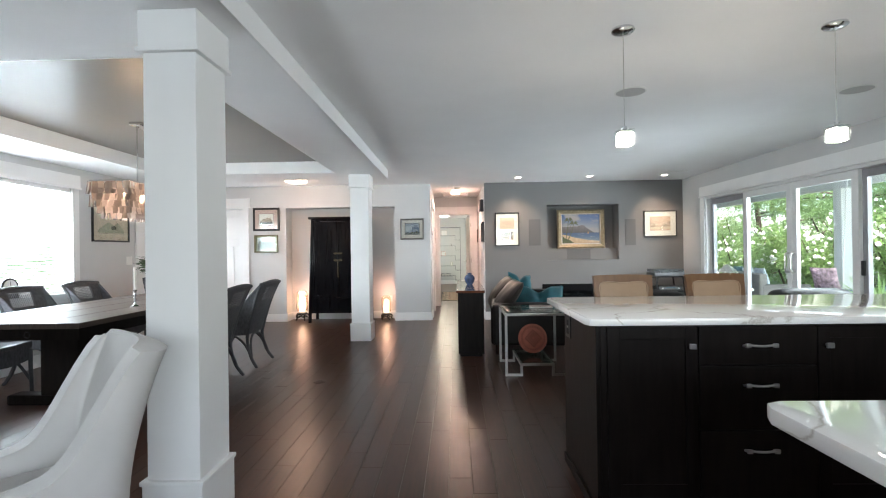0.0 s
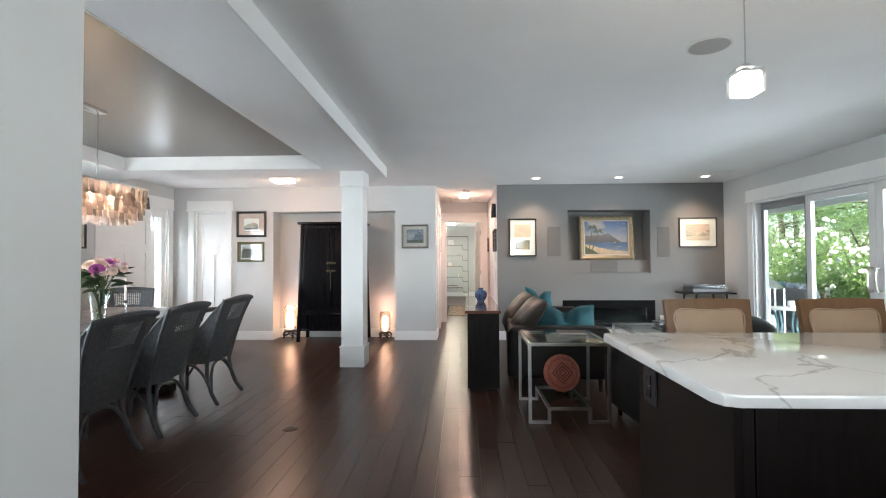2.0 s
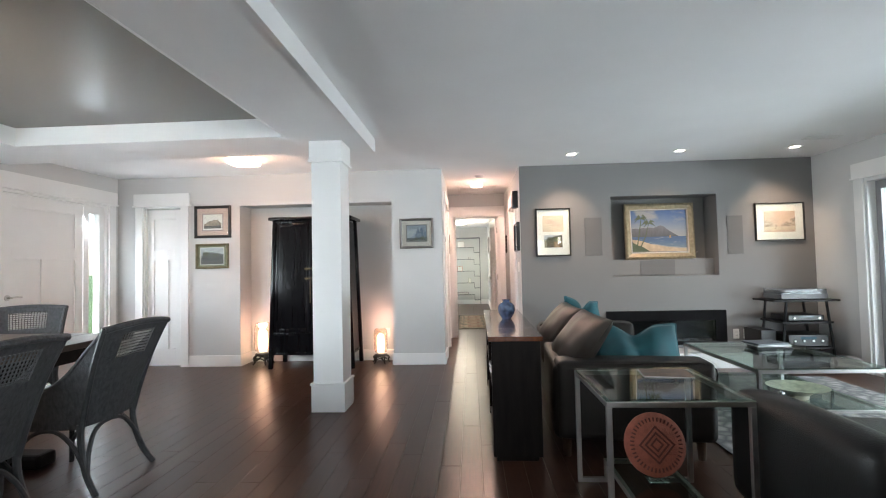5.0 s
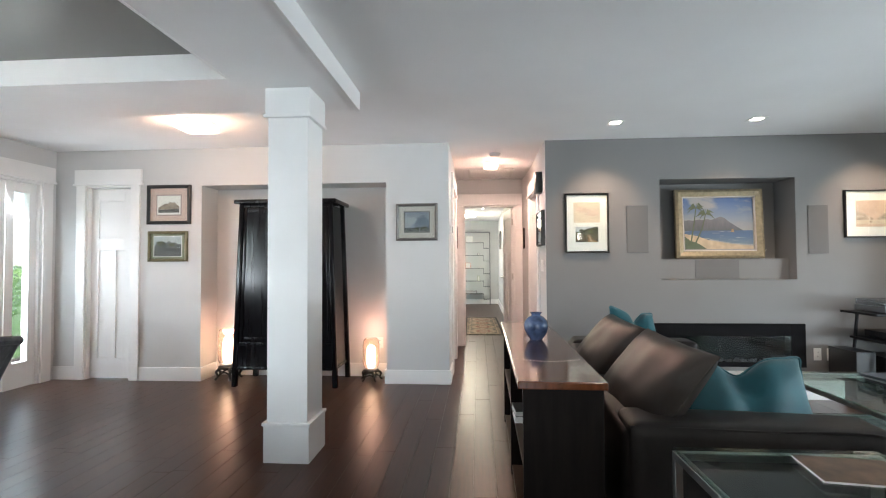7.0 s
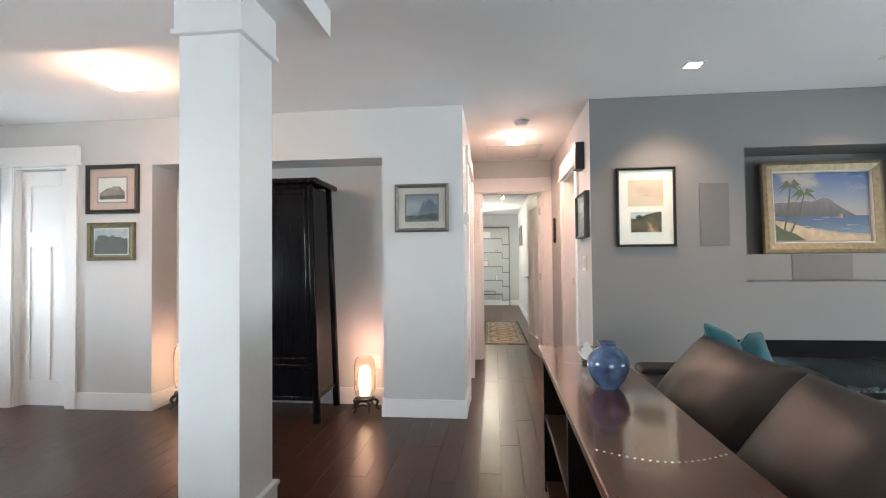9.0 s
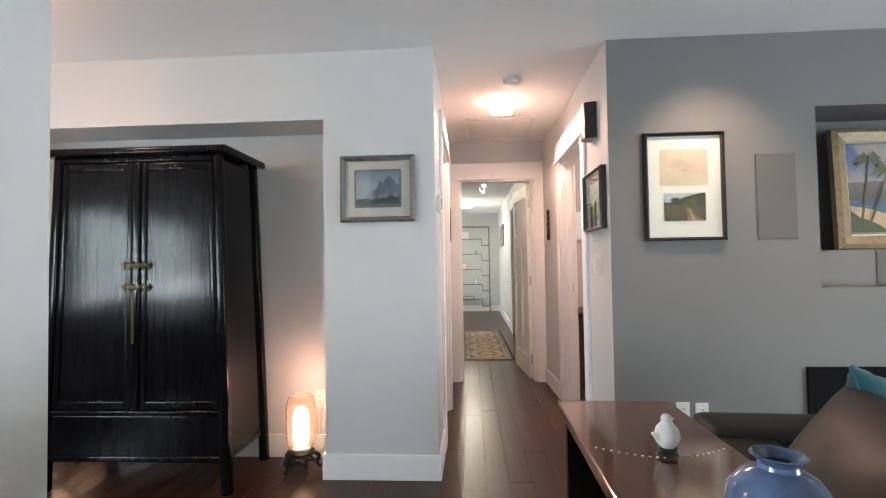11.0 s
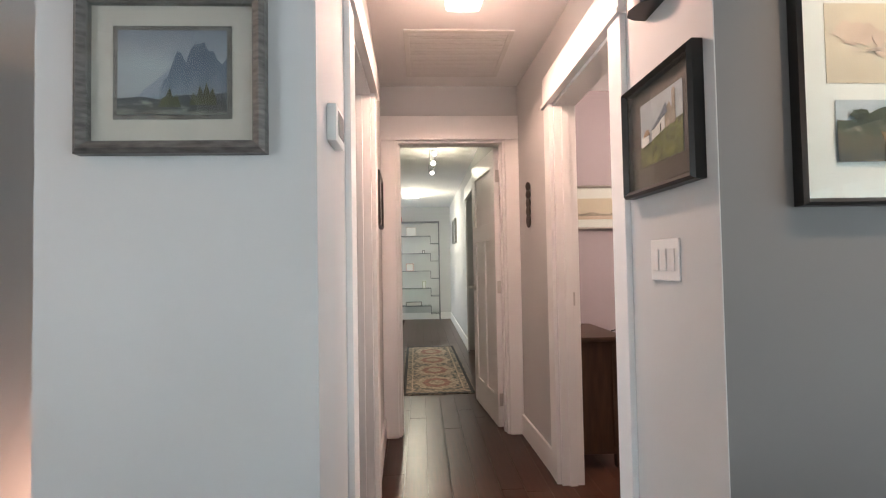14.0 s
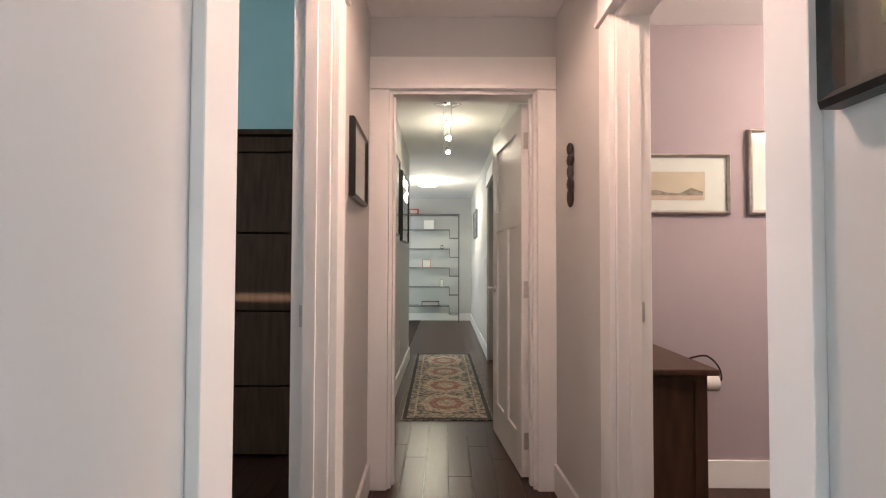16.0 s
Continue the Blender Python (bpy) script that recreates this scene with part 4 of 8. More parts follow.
def shell_piece():
    b = bmesh.new()
    pts = []
    w, h = 0.025, 0.105
    for i in range(6):
        zz = -h * i / 5
        ww = w * (0.72 + 0.28 * math.sin(math.pi * (0.15 + 0.8 * i / 5)))
        yy = 0.006 * math.sin(math.pi * i / 5)
        pts.append((b.verts.new((-ww, yy, zz)), b.verts.new((ww, yy, zz)), b.verts.new((-ww, yy + 0.0015, zz)), b.verts.new((ww, yy + 0.0015, zz))))
    for p, q in zip(pts, pts[1:]):
        b.faces.new((p[0], p[1], q[1], q[0]))
        b.faces.new((p[2], q[2], q[3], p[3]))
        b.faces.new((p[0], q[0], q[2], p[2]))
        b.faces.new((p[1], p[3], q[3], q[1]))
    b.faces.new((pts[0][0], pts[0][2], pts[0][3], pts[0][1]))
    b.faces.new((pts[-1][0], pts[-1][1], pts[-1][3], pts[-1][2]))
    return b


meshes = []
for m_ in SHELLS:
    o_ = part("shell_piece", shell_piece(), m_, ch_)
    meshes.append(o_.data)
    o_.matrix_basis = pose(0, -LY - 0.001, TOPZ)
rows = [(TOPZ - 0.002, LX, LY), (TOPZ - 0.058, LX - 0.004, LY - 0.004), (TOPZ - 0.114, LX - 0.012, LY - 0.012), (TOPZ - 0.165, LX - 0.035, LY - 0.05), (TOPZ - 0.21, LX - 0.06, LY - 0.10)]
for k, (z, lx, ly) in enumerate(rows):
    off = 0.027 * (k % 2)
    for s in (-1, 1):
        n_ = int(2 * ly / 0.056)
        for i in range(n_ + 1):
            o_ = new("shell_piece", rnd.choice(meshes))
            o_.parent = ch_
            o_.matrix_basis = pose(s * lx, -ly + off + i * 2 * ly / (n_ + 0.5), z + rnd.uniform(-0.006, 0.004), rnd.uniform(-7, 7), rnd.uniform(-4, 4), (90 if s > 0 else -90) + rnd.uniform(-16, 16))
        n_ = int(2 * lx / 0.056)
        for i in range(n_ + 1):
            o_ = new("shell_piece", rnd.choice(meshes))
            o_.parent = ch_
            o_.matrix_basis = pose(-lx + off + i * 2 * lx / (n_ + 0.5), s * ly, z + rnd.uniform(-0.006, 0.004), rnd.uniform(-7, 7), rnd.uniform(-4, 4), (180 if s > 0 else 0) + rnd.uniform(-16, 16))
for y in (-0.33, -0.11, 0.11, 0.33):
    part("bulb", moved(lathe([(0.010, -0.05), (0.011, -0.02), (0.020, 0.01), (0.016, 0.035), (0.003, 0.05)], 14), pose(0, y, 1.77)), glow("candle_bulb", (1.0, 0.72, 0.45), 30), ch_, "lit warm bulb")
    bulb("chandelier_light", (CX + 0.06, CY + y, 1.77), 1.9, (1.0, 0.66, 0.46), 0.03)

# mantel clock on the window sill
c = thing("mantel_clock", pose(XL + 0.071, 4.42, WZ0), "black mantel clock with a round pale dial on the sill", "clock")
CASEP = [(-0.12, 0.0), (0.12, 0.0), (0.12, 0.03), (0.10, 0.04)] + [(0.10 * math.cos(a), 0.12 + 0.10 * math.sin(a)) for a in [math.pi * k / 12 for k in range(13)]] + [(-0.10, 0.04), (-0.12, 0.03)]
part("case", moved(poly(CASEP, 0.08), pose(0, 0, 0, 0, 0, 90)), BLACKFR, c, smooth=False)
part("dial", rod((0.001, 0, 0.125), (0.006, 0, 0.125), 0.075, seg=30), MATBOARD, c, "pale round dial")
b = box(0.0065, 0.0075, -0.002, 0.002, 0.125, 0.185)
box(0.0065, 0.0075, -0.04, 0.0, 0.123, 0.127, bm=b)
part("clock_pointers", b, BLACKMETAL, c, smooth=False)

# ---- living area ----
# sofa
SX0, SX1, SY0, SY1_ = 0.64, 1.60, 5.22, 7.50
s = thing("sofa", pose(0.665, 5.22, 0, 0, 0, -5) @ pose(-0.64, -5.22, 0), "dark leather sofa with loose back cushions behind a console table", "sofa")
part("base", soft_box(SX0 + 0.02, SX1 - 0.03, SY0 + 0.03, SY1_ - 0.03, 0.12, 0.30, 0.02), LEATHER, s)
part("backrest", soft_box(SX0, SX0 + 0.24, SY0 + 0.02, SY1_ - 0.02, 0.12, 0.575, 0.045, 0.008, 2), LEATHER, s)
for i, (y0, y1) in enumerate(((SY0, SY0 + 0.26), (SY1_ - 0.26, SY1_))):
    a = part("armrest", soft_box(SX0 + 0.02, SX1, y0, y1, 0.12, 0.60, 0.05, 0.01, 3 + i), LEATHER, s)
    b = tube([(SX0 + 0.03, y0 + 0.02, 0.585), ((SX0 + SX1) / 2, y0 + 0.012, 0.59), (SX1 - 0.03, y0 + 0.02, 0.583), (SX1 - 0.012, y0 + 0.03, 0.4), (SX1 - 0.012, y0 + 0.03, 0.16)], 0.005)
    part("piping", b, LEATHER, a)
ym = (SY0 + SY1_) / 2
for i, (y0, y1) in enumerate(((SY0 + 0.27, ym - 0.005), (ym + 0.005, SY1_ - 0.27))):
    part("seat_cushion", soft_box(SX0 + 0.25, SX1 - 0.01, y0, y1, 0.30, 0.45, 0.04, 0.02, 5 + i), LEATHER, s)
    hw_ = 0.41
    lean = s.matrix_basis.inverted() @ pose(0.905, 5.70 + 0.81 * i, 0.635, 0, 0, 90 - 2 * i) @ pose(0, 0, 0, 37, 0, 0)
    b = pillow(2 * hw_, 0.53, 0.20, 0.06, 30, 0, 0.007, 9 + i)
    cu = part("back_cushion", moved(b, lean), CUSHLEATHER, s, "taupe leather back cushion")
    for dy_ in (0.0,):
        ring = []
        for k in range(41):
            a_ = 2 * math.pi * k / 40
            u, v_ = max(-1, min(1, 1.35 * math.cos(a_))), max(-1, min(1, 1.35 * math.sin(a_)))
            ring.append((u * (hw_ - 0.002) * (1 - 0.035 * (1 - v_ * v_)), dy_, v_ * 0.262 * (1 - 0.035 * (1 - u * u))))
        part("seam", moved(tube(ring, 0.004, 6), lean), CUSHLEATHER, cu)
for x in (SX0 + 0.08, SX1 - 0.08):
    for y in (SY0 + 0.08, SY1_ - 0.08):
        part("foot", rod((x, y, 0), (x, y, 0.13), 0.022, 0.032, 12), DARKWOOD, s, "dark wooden foot")
for m, sd, pw_, ph_ in ((pose(1.30, 5.60, 0.585, 0, 0, 3) @ pose(0, 0, 0, -24, 2, 0), 3, 0.62, 0.42), (pose(1.235, 6.90, 0.665, 0, 0, 30) @ pose(0, 0, 0, -16, 10, 0), 6, 0.42, 0.42)):
    p = thing("throw_pillow", m, "crumpled teal velvet throw pillow on the leather sofa", "pillow", "teal pillows on the sofa")
    part("cover", pillow(pw_, ph_, 0.18, 0.10, 30, 1.25, 0.014, sd), VELVET, p)
    pts = []
    for k in range(33):
        q = k / 8
        e, f = int(q) % 4, q - int(q)
        w_, h_ = pw_ / 2, ph_ / 2
        cs = [(-1, -1), (1, -1), (1, 1), (-1, 1), (-1, -1)]
        u = cs[e][0] + (cs[e + 1][0] - cs[e][0]) * f
        v_ = cs[e][1] + (cs[e + 1][1] - cs[e][1]) * f
        z_ = v_ * h_ * (1 - 0.05 * (1 - u * u)) - 0.20 * 2 * h_ * math.exp(-(u * u) / 0.10) * max(0, v_)
        pts.append((u * w_ * (1 - 0.05 * (1 - v_ * v_)), 0, z_))
    part("piping", tube(pts, 0.006, 6), VELVET, p)

# console table with cubbies behind the sofa
KX0, KX1, KY0, KY1, KZ = 0.272, 0.589, 5.18, 6.995, 0.77
c = thing("console_table", pose(0.43, 5.18, 0, 0, 0, -0.65) @ pose(-0.43, -5.18, 0), "dark wood console table with a glossy red-brown top", "console")
top = part("tabletop", box(KX0 - 0.01, KX1 + 0.01, KY0 - 0.015, KY1 + 0.015, KZ - 0.03, KZ, 0.004), CHERRY, c, "glossy red-brown top", smooth=False)
# two bowed rows of small pale dots across the top
for y in (5.60, 6.62):
    b = bmesh.new()
    for k in range(20):
        x = KX0 + 0.015 + k * (KX1 - KX0 - 0.03) / 19
        rod((x, y - 0.055 * math.sin(math.pi * k / 19), KZ - 0.002), (x, y - 0.055 * math.sin(math.pi * k / 19), KZ + 0.0006), 0.0032, seg=8, bm=b)
    part("inlay", b, MATBOARD, top, "bowed row of small pale dots")
for y0 in (KY0, (KY0 + KY1) / 2 - 0.015, KY1 - 0.03):
    part("side_panel", box(KX0 + 0.01, KX1 - 0.005, y0, y0 + 0.03, 0.03, KZ - 0.03, 0.002), ESPRESSO, c, smooth=False)
part("back_panel", box(KX1 - 0.02, KX1 - 0.006, KY0 + 0.03, KY1 - 0.03, 0.03, KZ - 0.03), ESPRESSO, c, smooth=False)
for z in (0.06, 0.40):
    for y0, y1 in ((KY0 + 0.03, (KY0 + KY1) / 2 - 0.015), ((KY0 + KY1) / 2 + 0.015, KY1 - 0.03)):
        part("shelf", box(KX0 + 0.015, KX1 - 0.02, y0, y1, z, z + 0.025, 0.002), DARKWOOD, c, smooth=False)
part("plinth", box(KX0 + 0.03, KX1 - 0.03, KY0 + 0.02, KY1 - 0.02, 0.0, 0.03), ESPRESSO, c, smooth=False)
for z, w in ((0.425, 0.16), (0.455, 0.15)):
    bk_ = thing("book", pose(0.36, 5.82, z, 0, 0, 4 if w < 0.155 else 0), "closed book with white pages lying on the console shelf", "book", "books on the console shelf")
    part("pages", box(-0.068, 0.07, -w / 2 + 0.003, w / 2 - 0.003, 0.003, 0.026), MATBOARD, bk_, smooth=False)
    b = box(-0.07, 0.074, -w / 2, w / 2, 0.0, 0.003)
    box(-0.07, 0.074, -w / 2, w / 2, 0.026, 0.029, bm=b)
    box(0.07, 0.074, -w / 2, w / 2, 0.003, 0.026, bm=b)
    part("cover", b, MATBOARD if w > 0.155 else BLACKFR, bk_, smooth=False)
BLUEG = mat("mottled_blue_glaze", (0.065, 0.105, 0.20), 0.10, vary=0.75, scale=14, coat=0.6)
v = thing("blue_vase", pose(0.45, 6.18, KZ) @ Matrix.Scale(0.91, 4), "round mottled blue glazed vase on the console", "vase")
part("body", lathe([(0.038, 0), (0.040, 0.004), (0.060, 0.03), (0.076, 0.068), (0.079, 0.092), (0.072, 0.120), (0.050, 0.144), (0.030, 0.153), (0.028, 0.160), (0.040, 0.173), (0.036, 0.174), (0.023, 0.160), (0.023, 0.150), (0.0005, 0.14)], 32, cap=False), BLUEG, v)
v = thing("white_bird_ornament", pose(0.452, 6.585, KZ, 0, 0, 20) @ Matrix.Scale(0.66, 4), "small white ceramic bird on a dark pierced stand", "ornament")
part("stand", lathe([(0.036, 0.0), (0.03, 0.008), (0.024, 0.014), (0.034, 0.02), (0.03, 0.024), (0.0005, 0.024)], 14), BLACKFR, v, "dark carved stand")
b = lathe([(0.02, 0.024), (0.036, 0.04), (0.042, 0.062), (0.036, 0.088), (0.022, 0.104), (0.018, 0.112), (0.02, 0.122), (0.012, 0.133), (0.001, 0.136)], 20)
rod((0.012, 0, 0.12), (0.034, 0, 0.117), 0.007, 0.001, 8, bm=b)
rod((-0.03, 0, 0.06), (-0.06, 0, 0.078), 0.018, 0.005, 8, bm=b)
part("body", b, WHITEPL, v)

# glass side table with a woven plate on its lower shelf
AX0, AX1, AY0, AY1, AZ = 0.735, 1.36, 4.28, 4.93, 0.625
t = thing("side_table", pose(0, 0, 0), "square brushed metal side table with a glass top", "table")
q = 0.024
b = bmesh.new()
for y in (AY0, AY1 - q):
    for x in (AX0, AX1 - q):
        part("leg", box(x, x + q, y, y + q, 0.0, AZ - 0.036, 0.002), STEEL, t, smooth=False)
for x0, x1, y0, y1 in ((AX0, AX1, AY0, AY0 + q), (AX0, AX1, AY1 - q, AY1), (AX0, AX0 + q, AY0 + q, AY1 - q), (AX1 - q, AX1, AY0 + q, AY1 - q)):
    part("top_rail", box(x0, x1, y0, y1, AZ - 0.036, AZ - 0.012, 0.002), STEEL, t, smooth=False)
for y in (AY0, AY1 - q):
    b = box(AX0 + q, AX0 + 0.17, y, y + q, 0.0, q, 0.002)
    box(AX0 + 0.17 - q, AX0 + 0.17, y, y + q, q, 0.125, 0.002, bm=b)
    box(AX0 + 0.17, AX1 - 0.17, y, y + q, 0.125 - q, 0.125, 0.002, bm=b)
    box(AX1 - 0.17, AX1 - 0.17 + q, y, y + q, q, 0.125, 0.002, bm=b)
    box(AX1 - 0.17, AX1 - q, y, y + q, 0.0, q, 0.002, bm=b)
    part("stepped_rail", b, STEEL, t, smooth=False)
for x in (AX0 + 0.17 - q, AX1 - 0.17):
    part("shelf_rail", box(x, x + q, AY0 + q, AY1 - q, 0.125 - q, 0.125, 0.002), STEEL, t, smooth=False)
part("glass_top", box(AX0 + 0.002, AX1 - 0.002, AY0 + 0.002, AY1 - 0.002, AZ - 0.012, AZ, 0.002), TABLEGLASS, t, "clear greenish glass top", smooth=False)
part("glass_shelf", box(AX0 + 0.15, AX1 - 0.15, AY0 + 0.004, AY1 - 0.004, 0.125, 0.133, 0.001), TABLEGLASS, t, "clear glass shelf", smooth=False)
TERRA = mat("terracotta_weave", (0.30, 0.085, 0.055), 0.75, vary=0.2, scale=30, bump=0.5, bscale=180)
TERRA2 = mat("dark_red_weave", (0.12, 0.030, 0.022), 0.75, vary=0.2, scale=30, bump=0.5, bscale=180)
pl = thing("woven_plate", pose(1.06, 4.62, 0.31) @ pose(0, 0, 0, -14, 0, 3), "round red woven plate with a diamond pattern on a stand", "plate")
R = 0.152
b = bmesh.new()
prof = [(0.0, 0.012), (0.05, 0.012), (0.10, 0.008), (0.135, -0.004), (R, -0.012), (R, -0.022), (0.13, -0.014), (0.09, -0.002), (0.0, 0.002)]
prof = [(max(r_, 0.0005), z_) for r_, z_ in prof]
lathe(prof, 36, bm=b, cap=False)
moved(b, pose(0, 0, 0, 90, 0, 0))
part("plate_body", b, TERRA, pl)
for k, (r0, r1) in enumerate(((0.022, 0.034), (0.050, 0.062), (0.078, 0.090))):
    b = bmesh.new()
    for a in range(4):
        c0, s0, c1, s1 = math.cos(math.pi / 2 * a), math.sin(math.pi / 2 * a), math.cos(math.pi / 2 * (a + 1)), math.sin(math.pi / 2 * (a + 1))
        join(b, poly([(r0 * c0, r0 * s0), (r1 * c0, r1 * s0), (r1 * c1, r1 * s1), (r0 * c1, r0 * s1)], 0.004))
    moved(b, Matrix.Translation((0, -0.0142, 0)))
    part("diamond_band", b, TERRA2, pl, "dark red diamond band", smooth=False)
b = bmesh.new()
for k in range(40):
    a = 2 * math.pi * k / 40
    join(b, moved(box(-0.0035, 0.0035, -0.003, 0.003, -0.010, 0.010), pose(0.118 * math.cos(a), -0.002, 0.118 * math.sin(a), 0, 90 - math.degrees(a), 0)))
part("rim_stitches", b, TERRA2, pl, "dark red rim stitches", smooth=False)
st = thing("plate_stand", pose(1.06, 4.66, 0.133), "clear acrylic easel holding the woven plate", "stand")
part("easel", moved(box(-0.035, 0.035, -0.004, 0.004, 0.002, 0.24, 0.002), pose(0, 0.02, 0, -14, 0, 0)), GLASS, st, smooth=False)
b = box(-0.045, 0.045, -0.075, 0.06, 0.0, 0.008, 0.002)
box(-0.045, 0.045, -0.078, -0.07, 0.008, 0.03, 0.002, bm=b)
part("ledge", b, GLASS, st, smooth=False)
mg = thing("magazine", pose(1.17, 4.76, AZ, 0, 0, -8), "colourful magazine lying on the glass table", "magazine")
part("pages", box(-0.12, 0.12, -0.09, 0.09, 0, 0.006, 0.001), MATBOARD, mg, smooth=False)
part("cover", box(-0.12, 0.12, -0.09, 0.09, 0.006, 0.0075), mat("orange_magazine_cover", (0.16, 0.095, 0.06), 0.3, vary=0.5, scale=14), mg, smooth=False)

# coffee table
BX0, BX1, BY0, BY1, BZ = 2.17, 3.06, 5.70, 6.90, 0.445
t = thing("coffee_table", pose(0, 0, 0), "low brushed metal coffee table with a glass top", "table")
q = 0.026
for x in (BX0, BX1 - q):
    for y in (BY0, BY1 - q):
        part("leg", box(x, x + q, y, y + q, 0.012, BZ - 0.038, 0.002), STEEL, t, smooth=False)
for x0, x1, y0, y1 in ((BX0, BX1, BY0, BY0 + q), (BX0, BX1, BY1 - q, BY1), (BX0, BX0 + q, BY0 + q, BY1 - q), (BX1 - q, BX1, BY0 + q, BY1 - q)):
    part("top_rail", box(x0, x1, y0, y1, BZ - 0.038, BZ - 0.012, 0.002), STEEL, t, smooth=False)
    part("shelf_rail", box(x0, x1, y0, y1, 0.13, 0.15, 0.002), STEEL, t, smooth=False)
part("glass_top", box(BX0 + 0.002, BX1 - 0.002, BY0 + 0.002, BY1 - 0.002, BZ - 0.012, BZ, 0.002), TABLEGLASS, t, "clear greenish glass top", smooth=False)
part("glass_shelf", box(BX0 + 0.01, BX1 - 0.01, BY0 + 0.01, BY1 - 0.01, 0.15, 0.158), TABLEGLASS, t, "clear glass shelf", smooth=False)
bw = thing("shallow_bowl", pose(2.62, 6.0, 0.158), "wide cream shallow bowl on the coffee table shelf", "bowl")
part("bowl_body", lathe([(0.07, 0), (0.075, 0.03), (0.13, 0.065), (0.20, 0.085), (0.205, 0.09), (0.13, 0.075), (0.06, 0.045), (0.0005, 0.04)], 32, cap=False), mat("cream_stoneware", (0.45, 0.42, 0.33), 0.35, vary=0.3, scale=20), bw)
for i, (x, y, z, c_) in enumerate(((2.75, 6.55, BZ, (0.05, 0.05, 0.055)), (2.74, 6.56, BZ + 0.018, (0.55, 0.55, 0.56)), (2.72, 6.56, BZ + 0.034, (0.10, 0.11, 0.13)))):
    bk_ = thing("book", pose(x, y, z, 0, 0, 7 * i - 5), ("dark", "white", "slate grey")[i] + " hardback book stacked on the glass table", "book", "books on the coffee table")
    part("cover", box(-0.14, 0.14, -0.10, 0.10, 0, 0.016, 0.002), mat("book_cover", c_, 0.35, vary=0.1), bk_, smooth=False)

# rug
RUGM = bpy.data.materials.new("grey_patterned_rug")
RUGM.use_nodes = True
n, l = RUGM.node_tree.nodes, RUGM.node_tree.links
co = n.new("ShaderNodeTexCoord")
vo = n.new("ShaderNodeTexVoronoi")
vo.feature = "DISTANCE_TO_EDGE"
vo.inputs["Scale"].default_value = 9
no = n.new("ShaderNodeTexNoise")
no.inputs["Scale"].default_value = 7
no.inputs["Detail"].default_value = 6
rp = n.new("ShaderNodeValToRGB")
rp.color_ramp.elements[0].color = (0.10, 0.10, 0.105, 1)
rp.color_ramp.elements[1].color = (0.30, 0.29, 0.275, 1)
rp.color_ramp.elements[1].position = 0.16
mixr = n.new("ShaderNodeMath")
mixr.operation = "MULTIPLY"
l.new(co.outputs["Object"], vo.inputs["Vector"]), l.new(co.outputs["Object"], no.inputs["Vector"])
l.new(vo.outputs["Distance"], mixr.inputs[0]), l.new(no.outputs["Fac"], mixr.inputs[1])
l.new(mixr.outputs[0], rp.inputs[0]), l.new(rp.outputs[0], n["Principled BSDF"].inputs["Base Color"])
n["Principled BSDF"].inputs["Roughness"].default_value = 0.95
r = thing("area_rug", pose(0, 0, 0), "grey patterned area rug under the glass coffee table", "rug")
part("rug_body", box(1.76, 3.75, 4.95, 7.35, 0.0, 0.012, 0.004), RUGM, r, smooth=False)


# black leather armchairs with their backs to the island
def armchair(m):
    a = thing("armchair", m, "black leather armchair with a rolled headrest", "armchair", "armchairs by the coffee table")
    part("base", soft_box(-0.42, 0.42, -0.36, 0.40, 0.10, 0.28, 0.03), BLACKLEATHER, a)
    part("seat_cushion", soft_box(-0.28, 0.28, -0.20, 0.44, 0.28, 0.44, 0.05, 0.02, 1), BLACKLEATHER, a)
    part("backrest", moved(soft_box(-0.33, 0.33, -0.13, 0.10, 0.0, 0.44, 0.06, 0.02, 2), pose(0, -0.30, 0.26, 10, 0, 0)), BLACKLEATHER, a)
    part("headrest", moved(soft_box(-0.34, 0.34, -0.12, 0.12, -0.11, 0.13, 0.09, 0.02, 3), pose(0, -0.37, 0.72, 12, 0, 0)), BLACKLEATHER, a)
    for sgn in (-1, 1):
        part("armrest", soft_box(sgn * 0.39 - 0.10, sgn * 0.39 + 0.10, -0.40, 0.42, 0.10, 0.60, 0.085, 0.02, 4), BLACKLEATHER, a)
        for y in (-0.34, 0.34):
            part("foot", rod((sgn * 0.38, y, 0), (sgn * 0.38, y, 0.11), 0.018, 0.026), DARKWOOD, a)
    return a


ac = armchair(pose(1.90, 4.20, 0, 0, 0, 4))
copy_thing(ac, pose(3.32, 4.18, 0, 0, 0, 3))

# fireplace and hearth
f = thing("fireplace", pose(0, BACK, 0), "black framed linear glass-front fireplace in the dark wall", "fireplace")
b = box(1.80, 2.02, -0.018, 0.0, 0.205, 0.62, 0.002)
box(3.09, 3.22, -0.018, 0.0, 0.205, 0.62, 0.002, bm=b)
box(2.02, 3.09, -0.018, 0.0, 0.50, 0.62, 0.002, bm=b)
box(2.02, 3.09, -0.018, 0.0, 0.205, 0.25, 0.002, bm=b)
part("surround", b, MATTEBLACK, f, smooth=False)
b = box(1.95, 3.14, 0.15, 0.16, 0.22, 0.598)
box(1.95, 1.96, 0.0, 0.15, 0.22, 0.598, bm=b)
box(3.13, 3.14, 0.0, 0.15, 0.22, 0.598, bm=b)
box(1.96, 3.13, 0.0, 0.15, 0.22, 0.23, bm=b)
box(1.96, 3.13, 0.0, 0.15, 0.588, 0.598, bm=b)
part("firebox", b, MATTEBLACK, f, smooth=False)
b = bmesh.new()
